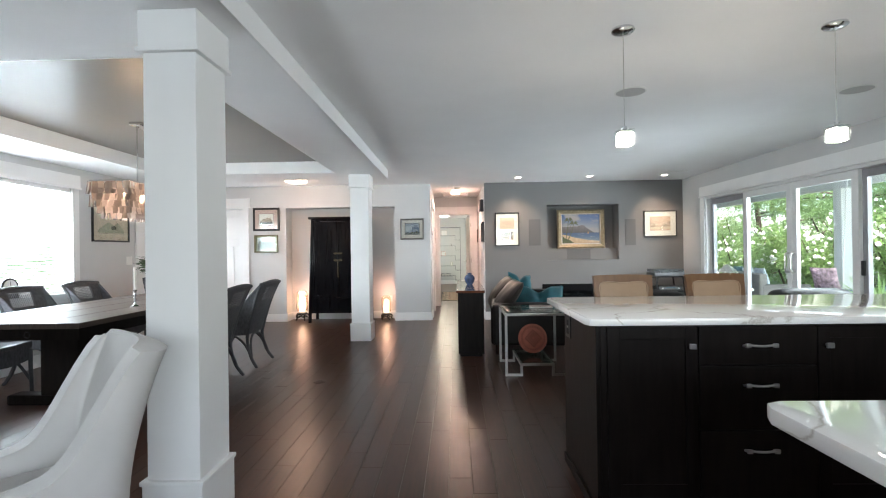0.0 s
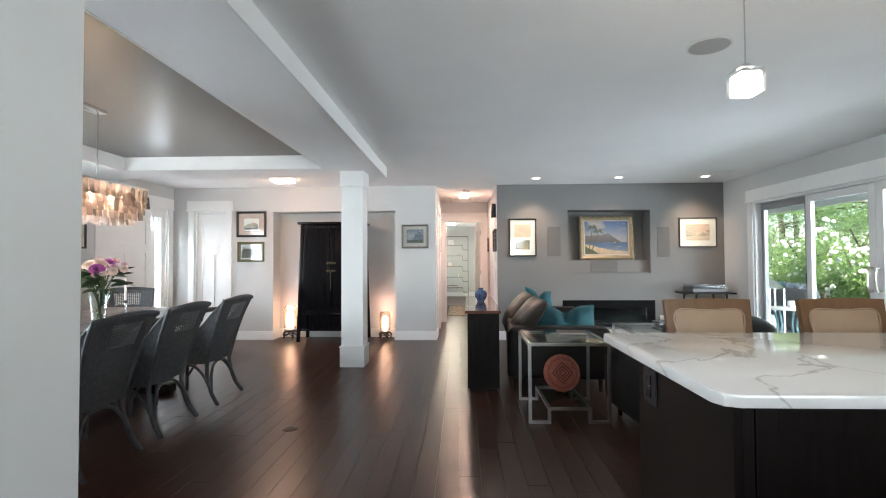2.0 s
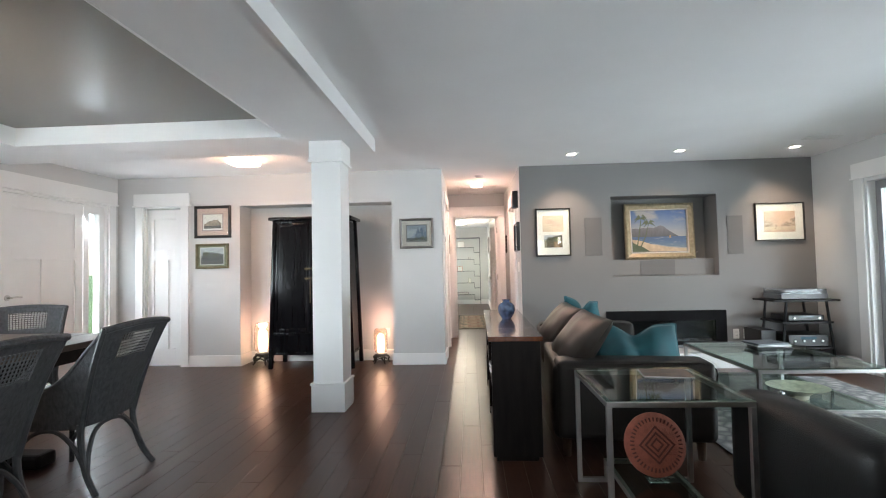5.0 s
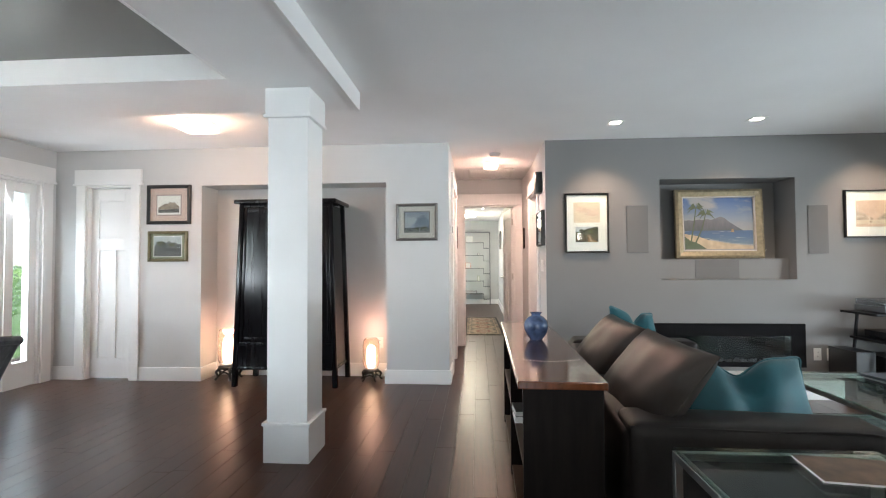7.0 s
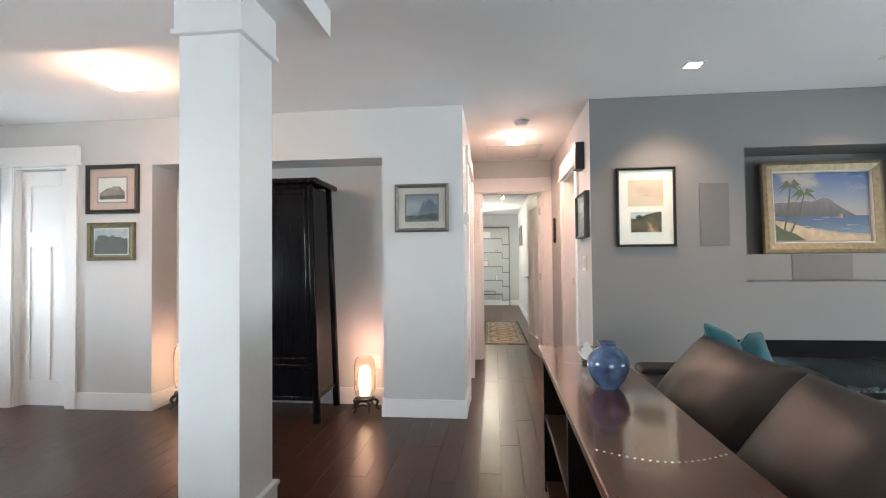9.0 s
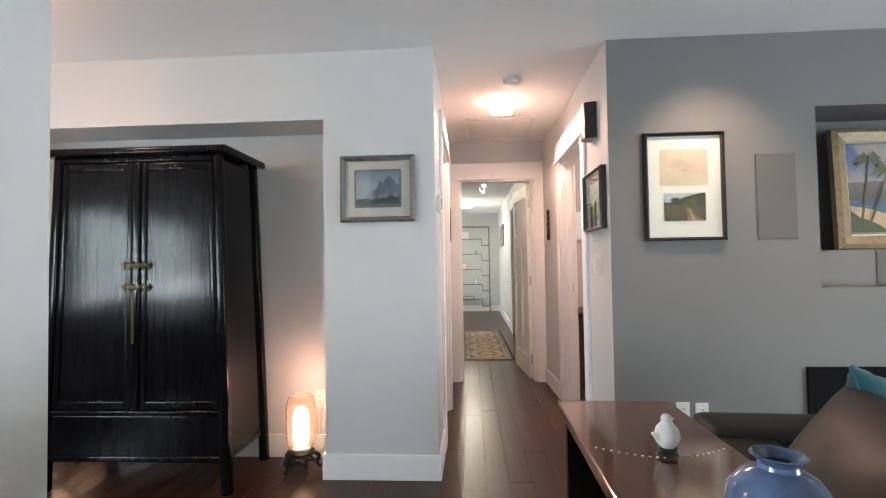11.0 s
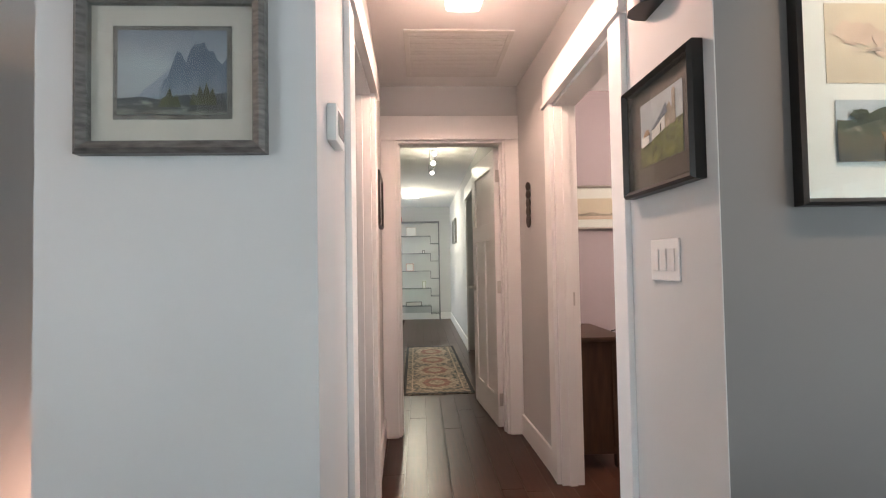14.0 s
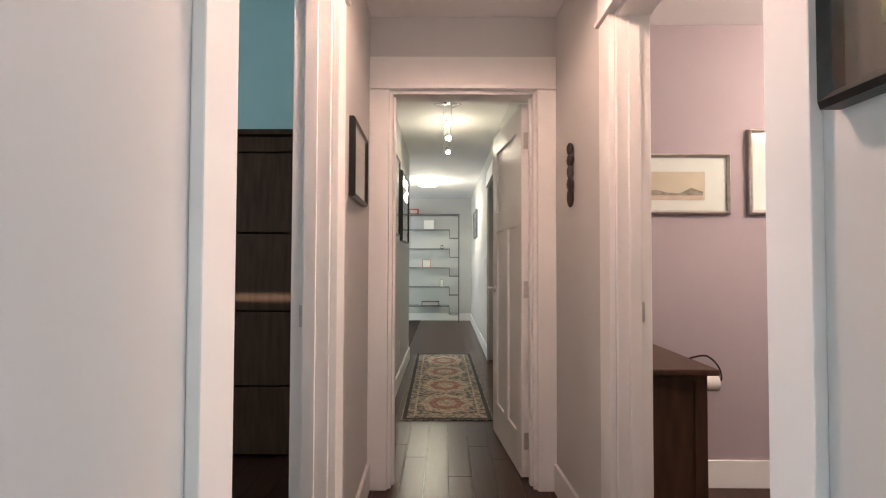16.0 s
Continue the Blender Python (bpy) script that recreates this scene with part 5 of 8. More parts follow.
for i in range(150):
    r_ = rnd.uniform(0.008, 0.016)
    own = bmesh.new()
    bmesh.ops.create_icosphere(own, subdivisions=1, radius=r_)
    moved(own, pose(rnd.uniform(2.03, 3.08), rnd.uniform(0.01, 0.14), 0.235 + rnd.uniform(0, 0.025), rnd.uniform(0, 90), rnd.uniform(0, 90)))
    join(b, own)
part("glass_pebbles", b, mat("grey_glass_pebble", (0.12, 0.12, 0.13), 0.15, vary=0.4, scale=60), f, "bed of dark glass pebbles", smooth=False)
pn = part("pane", box(2.02, 3.09, -0.010, -0.006, 0.25, 0.50), PANE, f, "clear glass front", smooth=False)
h = setting("hearth", box(1.76, 3.30, 7.80, BACK - 0.019, 0, 0.17, 0.004), QUARTZ, "low white stone hearth below the fireplace", "hearth")

# shelf rack with record player
r = thing("media_rack", pose(0, 0, 0), "black metal rack with three shelves beside the fireplace", "shelf")
for y in (7.72, 8.10):
    for xa, xb in ((3.64, 3.56), (4.06, 4.14)):
        part("post", rod((xb, y, 0), (xa, y, 0.76), 0.014, seg=10), BLACKMETAL, r)
for z, x0, x1 in ((0.74, 3.50, 4.20), (0.50, 3.58, 4.12), (0.22, 3.58, 4.12)):
    part("shelf", box(x0, x1, 7.70, 8.12, z, z + 0.02, 0.004), BLACKMETAL, r, smooth=False)


def device(name, x0, x1, y0, y1, z0, z1, m, label, cat, knobs=0, disc=False):
    d = thing(name, pose((x0 + x1) / 2, (y0 + y1) / 2, z0), label, cat)
    w, dd, hh = x1 - x0, y1 - y0, z1 - z0
    part("case", box(-w / 2, w / 2, -dd / 2, dd / 2, 0.008, hh, 0.004), m, d, smooth=False)
    for sx in (-1, 1):
        for sy in (-1, 1):
            part("foot", rod((sx * w * 0.4, sy * dd * 0.4, 0), (sx * w * 0.4, sy * dd * 0.4, 0.008), 0.012), BLACKPL, d)
    for k in range(knobs):
        part("knob", rod((-w * 0.35 + k * w * 0.7 / max(1, knobs - 1), -dd / 2, hh / 2), (-w * 0.35 + k * w * 0.7 / max(1, knobs - 1), -dd / 2 - 0.012, hh / 2), 0.011, seg=14), STEEL, d, "metal knob")
    if knobs:
        part("display", box(-w * 0.2, w * 0.2, -dd / 2 - 0.002, -dd / 2, hh * 0.62, hh * 0.85), mat("display_glass", (0.02, 0.05, 0.07), 0.1), d, smooth=False)
    if disc:
        part("platter", rod((-0.04, 0, hh), (-0.04, 0, hh + 0.01), 0.135, seg=36), BLACKPL, d, "black platter")
        part("tonearm", tube([(0.15, 0.1, hh + 0.02), (0.14, 0.0, hh + 0.022), (0.08, -0.07, hh + 0.018)], 0.005), CHROME, d, "silver tone arm")
        part("dust_cover", box(-w / 2 + 0.005, w / 2 - 0.005, -dd / 2 + 0.01, dd / 2 - 0.005, hh + 0.001, hh + 0.055, 0.004), mat("smoked_acrylic", (0.10, 0.11, 0.12), 0.1, alpha=0.55), d, "smoked clear dust cover", smooth=False)
    return d


device("record_player", 3.60, 4.10, 7.74, 8.08, 0.76, 0.82, mat("dark_silver_metal", (0.11, 0.11, 0.115), 0.4, vary=0.08), "dark silver record player with a smoked cover on the rack", "record player", disc=True)
device("disc_player", 3.68, 4.06, 7.76, 8.08, 0.52, 0.585, BLACKPL, "black disc player on the middle rack shelf", "player", knobs=2)
device("amplifier", 3.66, 4.08, 7.74, 8.10, 0.24, 0.37, BLACKPL, "black amplifier with silver knobs on the lower shelf", "amplifier", knobs=4)
device("subwoofer", 3.40, 3.56, 7.80, 8.14, 0.0, 0.42, BLACKPL, "black box loudspeaker standing on the floor", "loudspeaker")

# wall loudspeakers and outlets
def plate_on_far(name, x0, x1, z0, z1, m, label, cat, d=0.006, y=BACK, group=""):
    t = thing(name, pose((x0 + x1) / 2, y, (z0 + z1) / 2), label, cat, group)
    w, h_ = (x1 - x0) / 2, (z1 - z0) / 2
    part("rim", box(-w, w, -d, -0.0003, -h_, h_, 0.002), m, t, smooth=False)
    part("grille", box(-w + 0.008, w - 0.008, -d - 0.0015, -d + 0.0005, -h_ + 0.008, h_ - 0.008), m, t, smooth=False)
    return t


plate_on_far("wall_loudspeaker", 1.574, 1.782, 1.308, 1.774, GREYGRILLE, "flush grey loudspeaker grille in the dark wall", "loudspeaker", group="flush wall loudspeakers")
plate_on_far("wall_loudspeaker", 3.272, 3.458, 1.29, 1.755, GREYGRILLE, "flush grey loudspeaker grille in the dark wall", "loudspeaker", group="flush wall loudspeakers")
plate_on_far("centre_loudspeaker", 2.27, 2.69, 1.05, 1.235, GREYGRILLE, "flush grey loudspeaker grille in the niche ledge", "loudspeaker", y=8.30)


def outlet(m, label, slots=2, group="outlets"):
    o = thing("wall_outlet", m, label, "outlet", group)
    part("plate", box(-0.035, 0.035, -0.006, -0.0003, -0.058, 0.058, 0.003), WHITEPL, o, smooth=False)
    for k in range(slots):
        z = 0.02 - 0.04 * k
        rc = part("socket", box(-0.017, 0.017, -0.0085, -0.006, z - 0.014, z + 0.014, 0.003), WHITEPL, o, smooth=False)
        for sx in (-0.006, 0.006):
            part("slot", box(sx - 0.0012, sx + 0.0012, -0.0095, -0.0085, z - 0.005, z + 0.006), BLACKPL, rc, smooth=False)
    return o


outlet(pose(1.151, BACK, 0.375), "white wall outlet on the dark wall")
outlet(pose(1.250, BACK, 0.37), "white wall outlet on the dark wall")
outlet(pose(3.33, BACK, 0.33), "white wall outlet on the dark wall")
outlet(pose(3.45, BACK, 0.33), "white wall outlet on the dark wall")
outlet(pose(-0.95, 8.50, 0.36), "white wall outlet inside the alcove")
TWIG = thing("dried_twig_ornament", pose(2.98, 8.42, 1.245), "small pale dried twig ornament on the niche ledge", "ornament")
b = bmesh.new()
for k in range(9):
    a = rnd.uniform(0, 6.28)
    tube([(0, 0, 0.02), (0.015 * math.cos(a), 0.012 * math.sin(a), 0.05), (0.05 * math.cos(a), 0.03 * math.sin(a), 0.05 + rnd.uniform(0.0, 0.05))], 0.003, 5, bm=b)
rod((0, 0, 0), (0, 0, 0.025), 0.02, 0.012, bm=b)
part("twigs", b, CREAMMAT, TWIG)

# ---- entry alcove ----
# tapering black lacquer wedding cabinet
a = thing("black_cabinet", pose(-1.80, 8.215, 0), "tall black lacquered cabinet with two doors in the alcove", "cabinet")
W0, W1, D0, D1, HT = 0.535, 0.475, 0.255, 0.225, 1.85


def taper(x, z):
    return x * (W0 + (W1 - W0) * z / HT) / W0


def tapered(b):
    for v_ in b.verts:
        k = (W0 + (W1 - W0) * max(0, v_.co.z) / HT) / W0
        v_.co.x *= k
        v_.co.y *= (D0 + (D1 - D0) * max(0, v_.co.z) / HT) / D0
    return b


for sx in (-1, 1):
    for sy in (-1, 1):
        x, y = sx * (W0 - 0.025), sy * (D0 - 0.025)
        part("post", tapered(box(x - 0.025, x + 0.025, y - 0.025, y + 0.025, 0, HT - 0.03, 0.010, 3)), LACQUER, a)
for sx in (-1, 1):
    x = sx * (W0 - 0.03)
    part("side_panel", tapered(box(x - 0.008, x + 0.008, -D0 + 0.05, D0 - 0.05, 0.20, HT - 0.05)), LACQUER, a, smooth=False)
    part("side_rail", tapered(box(x - 0.014, x + 0.014, -D0 + 0.05, D0 - 0.05, 0.17, 0.20, 0.004)), LACQUER, a, smooth=False)
part("back_panel", tapered(box(-W0 + 0.05, W0 - 0.05, D0 - 0.035, D0 - 0.02, 0.17, HT - 0.05)), LACQUER, a, smooth=False)
b = tapered(box(-W0 + 0.05, W0 - 0.05, -D0 + 0.012, -D0 + 0.03, 0.20, 0.41, 0.003))
part("skirt_panel", b, LACQUER, a, smooth=False)
for z in (0.17, 0.41):
    part("rail", tapered(box(-W0 + 0.05, W0 - 0.05, -D0 + 0.002, -D0 + 0.04, z, z + 0.032, 0.009, 3)), LACQUER, a)
part("rail", tapered(box(-W0 + 0.05, W0 - 0.05, -D0 + 0.002, -D0 + 0.04, HT - 0.065, HT - 0.03, 0.009, 3)), LACQUER, a)
part("centre_post", tapered(box(-0.022, 0.022, -D0 + 0.004, -D0 + 0.04, 0.442, HT - 0.065, 0.008, 3)), LACQUER, a)
for sx in (-1, 1):
    x0, x1 = sorted((sx * 0.026, sx * (W0 - 0.054)))
    d = part("door", tapered(box(x0 + 0.035, x1 - 0.035, -D0 + 0.020, -D0 + 0.034, 0.49, HT - 0.11)), LACQUER, a, smooth=False)
    for u0, u1, z0, z1 in ((x0, x0 + 0.035, 0.444, HT - 0.067), (x1 - 0.035, x1, 0.444, HT - 0.067), (x0 + 0.035, x1 - 0.035, 0.444, 0.49), (x0 + 0.035, x1 - 0.035, HT - 0.11, HT - 0.067)):
        part("door_rail", tapered(box(u0, u1, -D0 + 0.010, -D0 + 0.036, z0, z1, 0.008, 3)), LACQUER, d)
part("top", box(-W1 - 0.045, W1 + 0.045, -D1 - 0.035, D1 + 0.02, HT - 0.03, HT + 0.012, 0.014, 3), LACQUER, a)
BRASSD = mat("dark_brass", (0.10, 0.075, 0.035), 0.4, metal=0.8, vary=0.3, scale=40)
for z in (1.10, 1.22):
    b = box(-0.075, 0.075, -D0 - 0.004 + 0.02, -D0 + 0.012 + 0.012, z - 0.010, z + 0.010, 0.003)
    for x in (-0.05, -0.02, 0.02, 0.05):
        join(b, tube([(x, -D0 + 0.016, z + 0.022), (x + 0.012, -D0 - 0.002, z), (x, -D0 + 0.016, z - 0.022)], 0.004, 6))
    part("lock_bar", b, BRASSD, a, "dark brass lock bar")
b = rod((0, -D0 + 0.002, 0.80), (0, -D0 + 0.002, 1.08), 0.006)
part("pull", b, BRASSD, a, "dark brass hanging pull")


def alcove_lamp(m):
    lp = thing("alcove_lamp", m, "lit glass cylinder lamp on a dark carved wooden stand", "lamp", "lamps in the alcove")
    st_ = part("stand", lathe([(0.062, 0.075), (0.066, 0.082), (0.066, 0.092), (0.055, 0.098), (0.0005, 0.098)], 20), BLACKFR, lp, "dark carved stand")
    for k in range(5):
        a_ = 2 * math.pi * k / 5 + 0.3
        c_, s_ = math.cos(a_), math.sin(a_)
        part("foot", tube([(0.055 * c_, 0.055 * s_, 0.082), (0.085 * c_, 0.085 * s_, 0.062), (0.075 * c_, 0.075 * s_, 0.03), (0.095 * c_, 0.095 * s_, 0.007)], 0.010, 7, r2=0.007), BLACKFR, st_)
        a2 = a_ + math.pi / 5
        part("fret", tube([(0.06 * c_, 0.06 * s_, 0.04), (0.05 * math.cos(a2), 0.05 * math.sin(a2), 0.055), (0.06 * math.cos(a_ + 2 * math.pi / 5), 0.06 * math.sin(a_ + 2 * math.pi / 5), 0.04)], 0.006, 6), BLACKFR, st_)
    part("collar", lathe([(0.05, 0.098), (0.05, 0.112), (0.04, 0.114), (0.0005, 0.114)], 24), STEEL, lp)
    part("shade", lathe([(0.060, 0.116), (0.070, 0.15), (0.071, 0.30), (0.062, 0.345), (0.050, 0.358), (0.048, 0.354), (0.059, 0.342), (0.067, 0.30), (0.066, 0.15), (0.056, 0.118)], 30, cap=False), mat("frosted_pink_glass", (0.92, 0.80, 0.72), 0.25, vary=0.03, trans=0.9, ior=1.15), lp, "pinkish frosted glass cylinder")
    part("inner_shade", lathe([(0.028, 0.114), (0.038, 0.15), (0.040, 0.22), (0.034, 0.28), (0.020, 0.30), (0.001, 0.302)], 24), glow("lamp_inner_glass", (1.0, 0.72, 0.50), 3.4), lp, "glowing inner glass")
    return lp


al = alcove_lamp(pose(-1.005, 8.30, 0) @ Matrix.Scale(1.22, 4))
copy_thing(al, pose(-2.545, 8.30, 0) @ Matrix.Scale(1.22, 4))
for x in (-1.005, -2.545):
    bulb("alcove_lamp_light", (x, 8.30, 0.52), 2.6, (1.0, 0.53, 0.39), 0.08)
cd = thing("lamp_cable", pose(0, 0, 0), "thin white cable from the lamp to the outlet", "cable")
part("cord", tube([(-1.0, 8.37, 0.10), (-1.08, 8.43, 0.006), (-1.0, 8.47, 0.006), (-0.96, 8.49, 0.12), (-0.95, 8.488, 0.32)], 0.003, 6), WHITEPL, cd)

fv = thing("floor_socket_cover", pose(-1.055, 4.13, 0), "oval bronze floor socket cover set in the planks", "floor socket")
b = lathe([(0.058, 0.0), (0.058, 0.003), (0.05, 0.006), (0.0005, 0.006)], 28)
part("cover", b, mat("bronze", (0.035, 0.026, 0.02), 0.4, metal=0.7, vary=0.2), fv)
part("lid", lathe([(0.032, 0.006), (0.032, 0.008), (0.0005, 0.008)], 24), BLACKMETAL, fv)
sw = thing("light_switch", pose(XL, 6.36, 1.16, 0, 0, 90), "white double light switch beside the front door", "switch")
part("plate", box(-0.06, 0.06, -0.006, -0.0003, -0.058, 0.058, 0.003), WHITEPL, sw, smooth=False)
for x in (-0.024, 0.024):
    part("rocker", box(x - 0.016, x + 0.016, -0.009, -0.006, -0.033, 0.033, 0.002), WHITEPL, sw, smooth=False)
sw = thing("alcove_switch", pose(-0.82, 8.34, 1.56, 0, 0, -90), "white wall switch on the alcove side", "switch")
part("plate", box(-0.035, 0.035, -0.006, -0.0003, -0.058, 0.058, 0.003), WHITEPL, sw, smooth=False)
part("rocker", box(-0.016, 0.016, -0.009, -0.006, -0.033, 0.033, 0.002), WHITEPL, sw, smooth=False)

# ---- pictures ----
def flat_mat(name, c, vary=0.15, scale=20, rough=0.6):
    return mat(name, c, rough, vary=vary, scale=scale, bump=0.1, bscale=200)


def art_mat(name, stops, z0, z1, amount=0.25, scale=9.0, stretch=(1, 1, 1), cloud=None, span=(0.50, 0.62), detail=6):
    """Brushed paint: a run of colours from z0 to z1, broken up by noise, with a second colour in patches."""
    m = mat(name, stops[0][1], 0.55, vary=0, bump=0.12, bscale=220)
    n, l = m.node_tree.nodes, m.node_tree.links
    co = n.new("ShaderNodeTexCoord")
    sep = n.new("ShaderNodeSeparateXYZ")
    l.new(co.outputs["Object"], sep.inputs[0])
    rg = n.new("ShaderNodeMapRange")
    rg.inputs[1].default_value, rg.inputs[2].default_value = z0, z1
    l.new(sep.outputs["Z"], rg.inputs[0])
    mp = n.new("ShaderNodeMapping")
    mp.inputs["Scale"].default_value = stretch
    l.new(co.outputs["Object"], mp.inputs[0])
    no = n.new("ShaderNodeTexNoise")
    no.inputs["Scale"].default_value, no.inputs["Detail"].default_value = scale, detail
    l.new(mp.outputs[0], no.inputs["Vector"])
    ad = n.new("ShaderNodeMath")
    ad.operation = "MULTIPLY_ADD"
    ad.inputs[1].default_value = amount * 2
    l.new(no.outputs["Fac"], ad.inputs[0])
    sh_ = n.new("ShaderNodeMath")
    sh_.operation = "SUBTRACT"
    sh_.inputs[1].default_value = amount
    l.new(rg.outputs[0], sh_.inputs[0]), l.new(sh_.outputs[0], ad.inputs[2])
    rp = n.new("ShaderNodeValToRGB")
    el = rp.color_ramp.elements
    while len(el) < len(stops):
        el.new(0.5)
    for e, (pos, c) in zip(el, stops):
        e.position, e.color = pos, (*c, 1)
    l.new(ad.outputs[0], rp.inputs[0])
    last = rp.outputs[0]
    if cloud:
        n2 = n.new("ShaderNodeTexNoise")
        n2.inputs["Scale"].default_value, n2.inputs["Detail"].default_value = scale * 0.8, detail
        off = n.new("ShaderNodeVectorMath")
        off.inputs[1].default_value = (3.1, 1.7, 4.4)
        l.new(mp.outputs[0], off.inputs[0]), l.new(off.outputs[0], n2.inputs["Vector"])
        mk = n.new("ShaderNodeMapRange")
        mk.inputs[1].default_value, mk.inputs[2].default_value = span
        l.new(n2.outputs["Fac"], mk.inputs[0])
        mx = n.new("ShaderNodeMix")
        mx.data_type = "RGBA"
        mx.inputs[7].default_value = (*cloud, 1)
        l.new(mk.outputs[0], mx.inputs[0]), l.new(last, mx.inputs[6])
        last = mx.outputs[2]
    l.new(last, n["Principled BSDF"].inputs["Base Color"])
    return m


SKY_A = art_mat("art_sky", [(0.0, (0.27, 0.26, 0.24)), (0.35, (0.20, 0.23, 0.27)), (0.7, (0.10, 0.15, 0.26)), (1.0, (0.06, 0.11, 0.24))], -0.07, 0.255, 0.10, 5, (1, 1, 2.2), (0.25, 0.255, 0.26), (0.47, 0.62))
SEA = art_mat("art_sea", [(0.0, (0.12, 0.16, 0.20)), (0.5, (0.065, 0.11, 0.19)), (1.0, (0.05, 0.085, 0.16))], -0.2, -0.06, 0.2, 9, (1, 1, 9), (0.27, 0.28, 0.29), (0.60, 0.70))
SAND = flat_mat("art_sand", (0.42, 0.32, 0.22))
MOUNT = art_mat("art_mountain", [(0.0, (0.07, 0.075, 0.075)), (0.5, (0.10, 0.10, 0.11)), (1.0, (0.14, 0.135, 0.15))], -0.07, 0.08, 0.5, 16, (2.2, 1, 0.7))
CLOUD = flat_mat("art_cloud", (0.27, 0.265, 0.26), 0.15)
PALMC = flat_mat("art_palm", (0.07, 0.09, 0.05))
SKETCH = flat_mat("art_pale_wash", (0.62, 0.52, 0.40), 0.12, 12)
INK = flat_mat("art_ink", (0.30, 0.25, 0.20), 0.4, 30)
STORM = art_mat("art_storm_sky", [(0.0, (0.30, 0.32, 0.34)), (0.45, (0.34, 0.36, 0.39)), (1.0, (0.15, 0.17, 0.22))], -0.06, 0.105, 0.22, 8, (1, 1, 1.4), (0.20, 0.23, 0.28), (0.5, 0.68))
CRAG = art_mat("art_crag", [(0.0, (0.19, 0.22, 0.27)), (0.4, (0.10, 0.13, 0.18)), (1.0, (0.075, 0.095, 0.14))], -0.06, 0.085, 0.35, 14, (3.2, 1, 0.6))
FORE = art_mat("art_foreground", [(0.0, (0.20, 0.20, 0.18)), (0.25, (0.05, 0.055, 0.055)), (1.0, (0.06, 0.07, 0.085))], -0.098, -0.05, 0.35, 22, (1, 1, 2.5), (0.20, 0.21, 0.20), (0.58, 0.68))
SLOPE = art_mat("art_hill_path", [(0.0, (0.05, 0.045, 0.03)), (0.35, (0.13, 0.10, 0.06)), (0.6, (0.07, 0.075, 0.04)), (1.0, (0.035, 0.04, 0.028))], -0.19, -0.06, 0.45, 22, (1, 1, 1.6), (0.24, 0.20, 0.155), (0.57, 0.68))
GROVE = art_mat("art_grove", [(0.0, (0.10, 0.10, 0.10)), (0.5, (0.065, 0.07, 0.07)), (1.0, (0.14, 0.145, 0.15))], -0.11, 0.06, 0.5, 20)
DARKG = flat_mat("art_dark_green", (0.06, 0.065, 0.035), 0.5, 25)
SOFTINK = flat_mat("art_soft_ink", (0.46, 0.37, 0.30), 0.5, 30)
OCHRE = flat_mat("art_ochre", (0.30, 0.18, 0.09), 0.4, 25)
MIST = flat_mat("art_mist", (0.42, 0.46, 0.50), 0.25, 10)
SLATE = flat_mat("art_slate", (0.13, 0.16, 0.21), 0.4, 18)
LIME = flat_mat("art_lime_green", (0.13, 0.15, 0.045), 0.75, 45)
ROSEW = flat_mat("art_rose_wash", (0.60, 0.45, 0.36), 0.15, 10)


def picture(m, w, h, fw, fm, label, depth=0.028, board=None, openings=(), shapes=(), glass=True, group="", name="framed_picture", liner=None):
    """A framed picture facing -y with its back on y=0. openings: (cx, cz, w, h, material). shapes: (material, points) above them."""
    p = thing(name, m, label, "picture", group)
    part("frame", moved(frame_bm(w, h, fw, depth), Matrix.Translation((0, -depth, 0))), fm, p, smooth=False)
    if liner is not None:
        part("liner", moved(frame_bm(w - 2 * fw + 0.002, h - 2 * fw + 0.002, 0.014, depth * 0.5), Matrix.Translation((0, -depth * 0.68, 0))), liner, p, smooth=False)
    part("board", box(-w / 2 + fw * 0.6, w / 2 - fw * 0.6, -0.010, -0.001, -h / 2 + fw * 0.6, h / 2 - fw * 0.6), board or MATBOARD, p, "pale mat board", smooth=False)
    y = -0.0105
    for cx, cz, ow, oh, om in openings:
        part("print", box(cx - ow / 2, cx + ow / 2, y - 0.0012, y, cz - oh / 2, cz + oh / 2), om, p, smooth=False)
        y -= 0.0012
    for k, (sm, pts) in enumerate(shapes):
        part("painted_shape", moved(poly(pts, 0.0006), Matrix.Translation((0, y - 0.0007 * (k + 1), 0))), sm, p, smooth=False)
    if glass:
        g = part("glass", box(-w / 2 + fw * 0.8, w / 2 - fw * 0.8, -depth * 0.72, -depth * 0.72 + 0.0015, -h / 2 + fw * 0.8, h / 2 - fw * 0.8), PANE, p, smooth=False)
        g.visible_shadow = False
    return p


def on_far(x0, x1, z0, z1):
    return pose((x0 + x1) / 2, BACK - 0.001, (z0 + z1) / 2), x1 - x0, z1 - z0


def ridge(x0, x1, z0, tops, seed=0):
    n_ = len(tops)
    return [(x0, z0)] + [(x0 + (x1 - x0) * k / (n_ - 1), t_) for k, t_ in enumerate(tops)] + [(x1, z0)]


def blobs(cx, cz, r, n_, seed):
    q = random.Random(seed)
    return [(cx + r * (1 + q.uniform(-0.25, 0.25)) * math.cos(2 * math.pi * k / n_), cz + 0.6 * r * (1 + q.uniform(-0.3, 0.3)) * math.sin(2 * math.pi * k / n_)) for k in range(n_)]


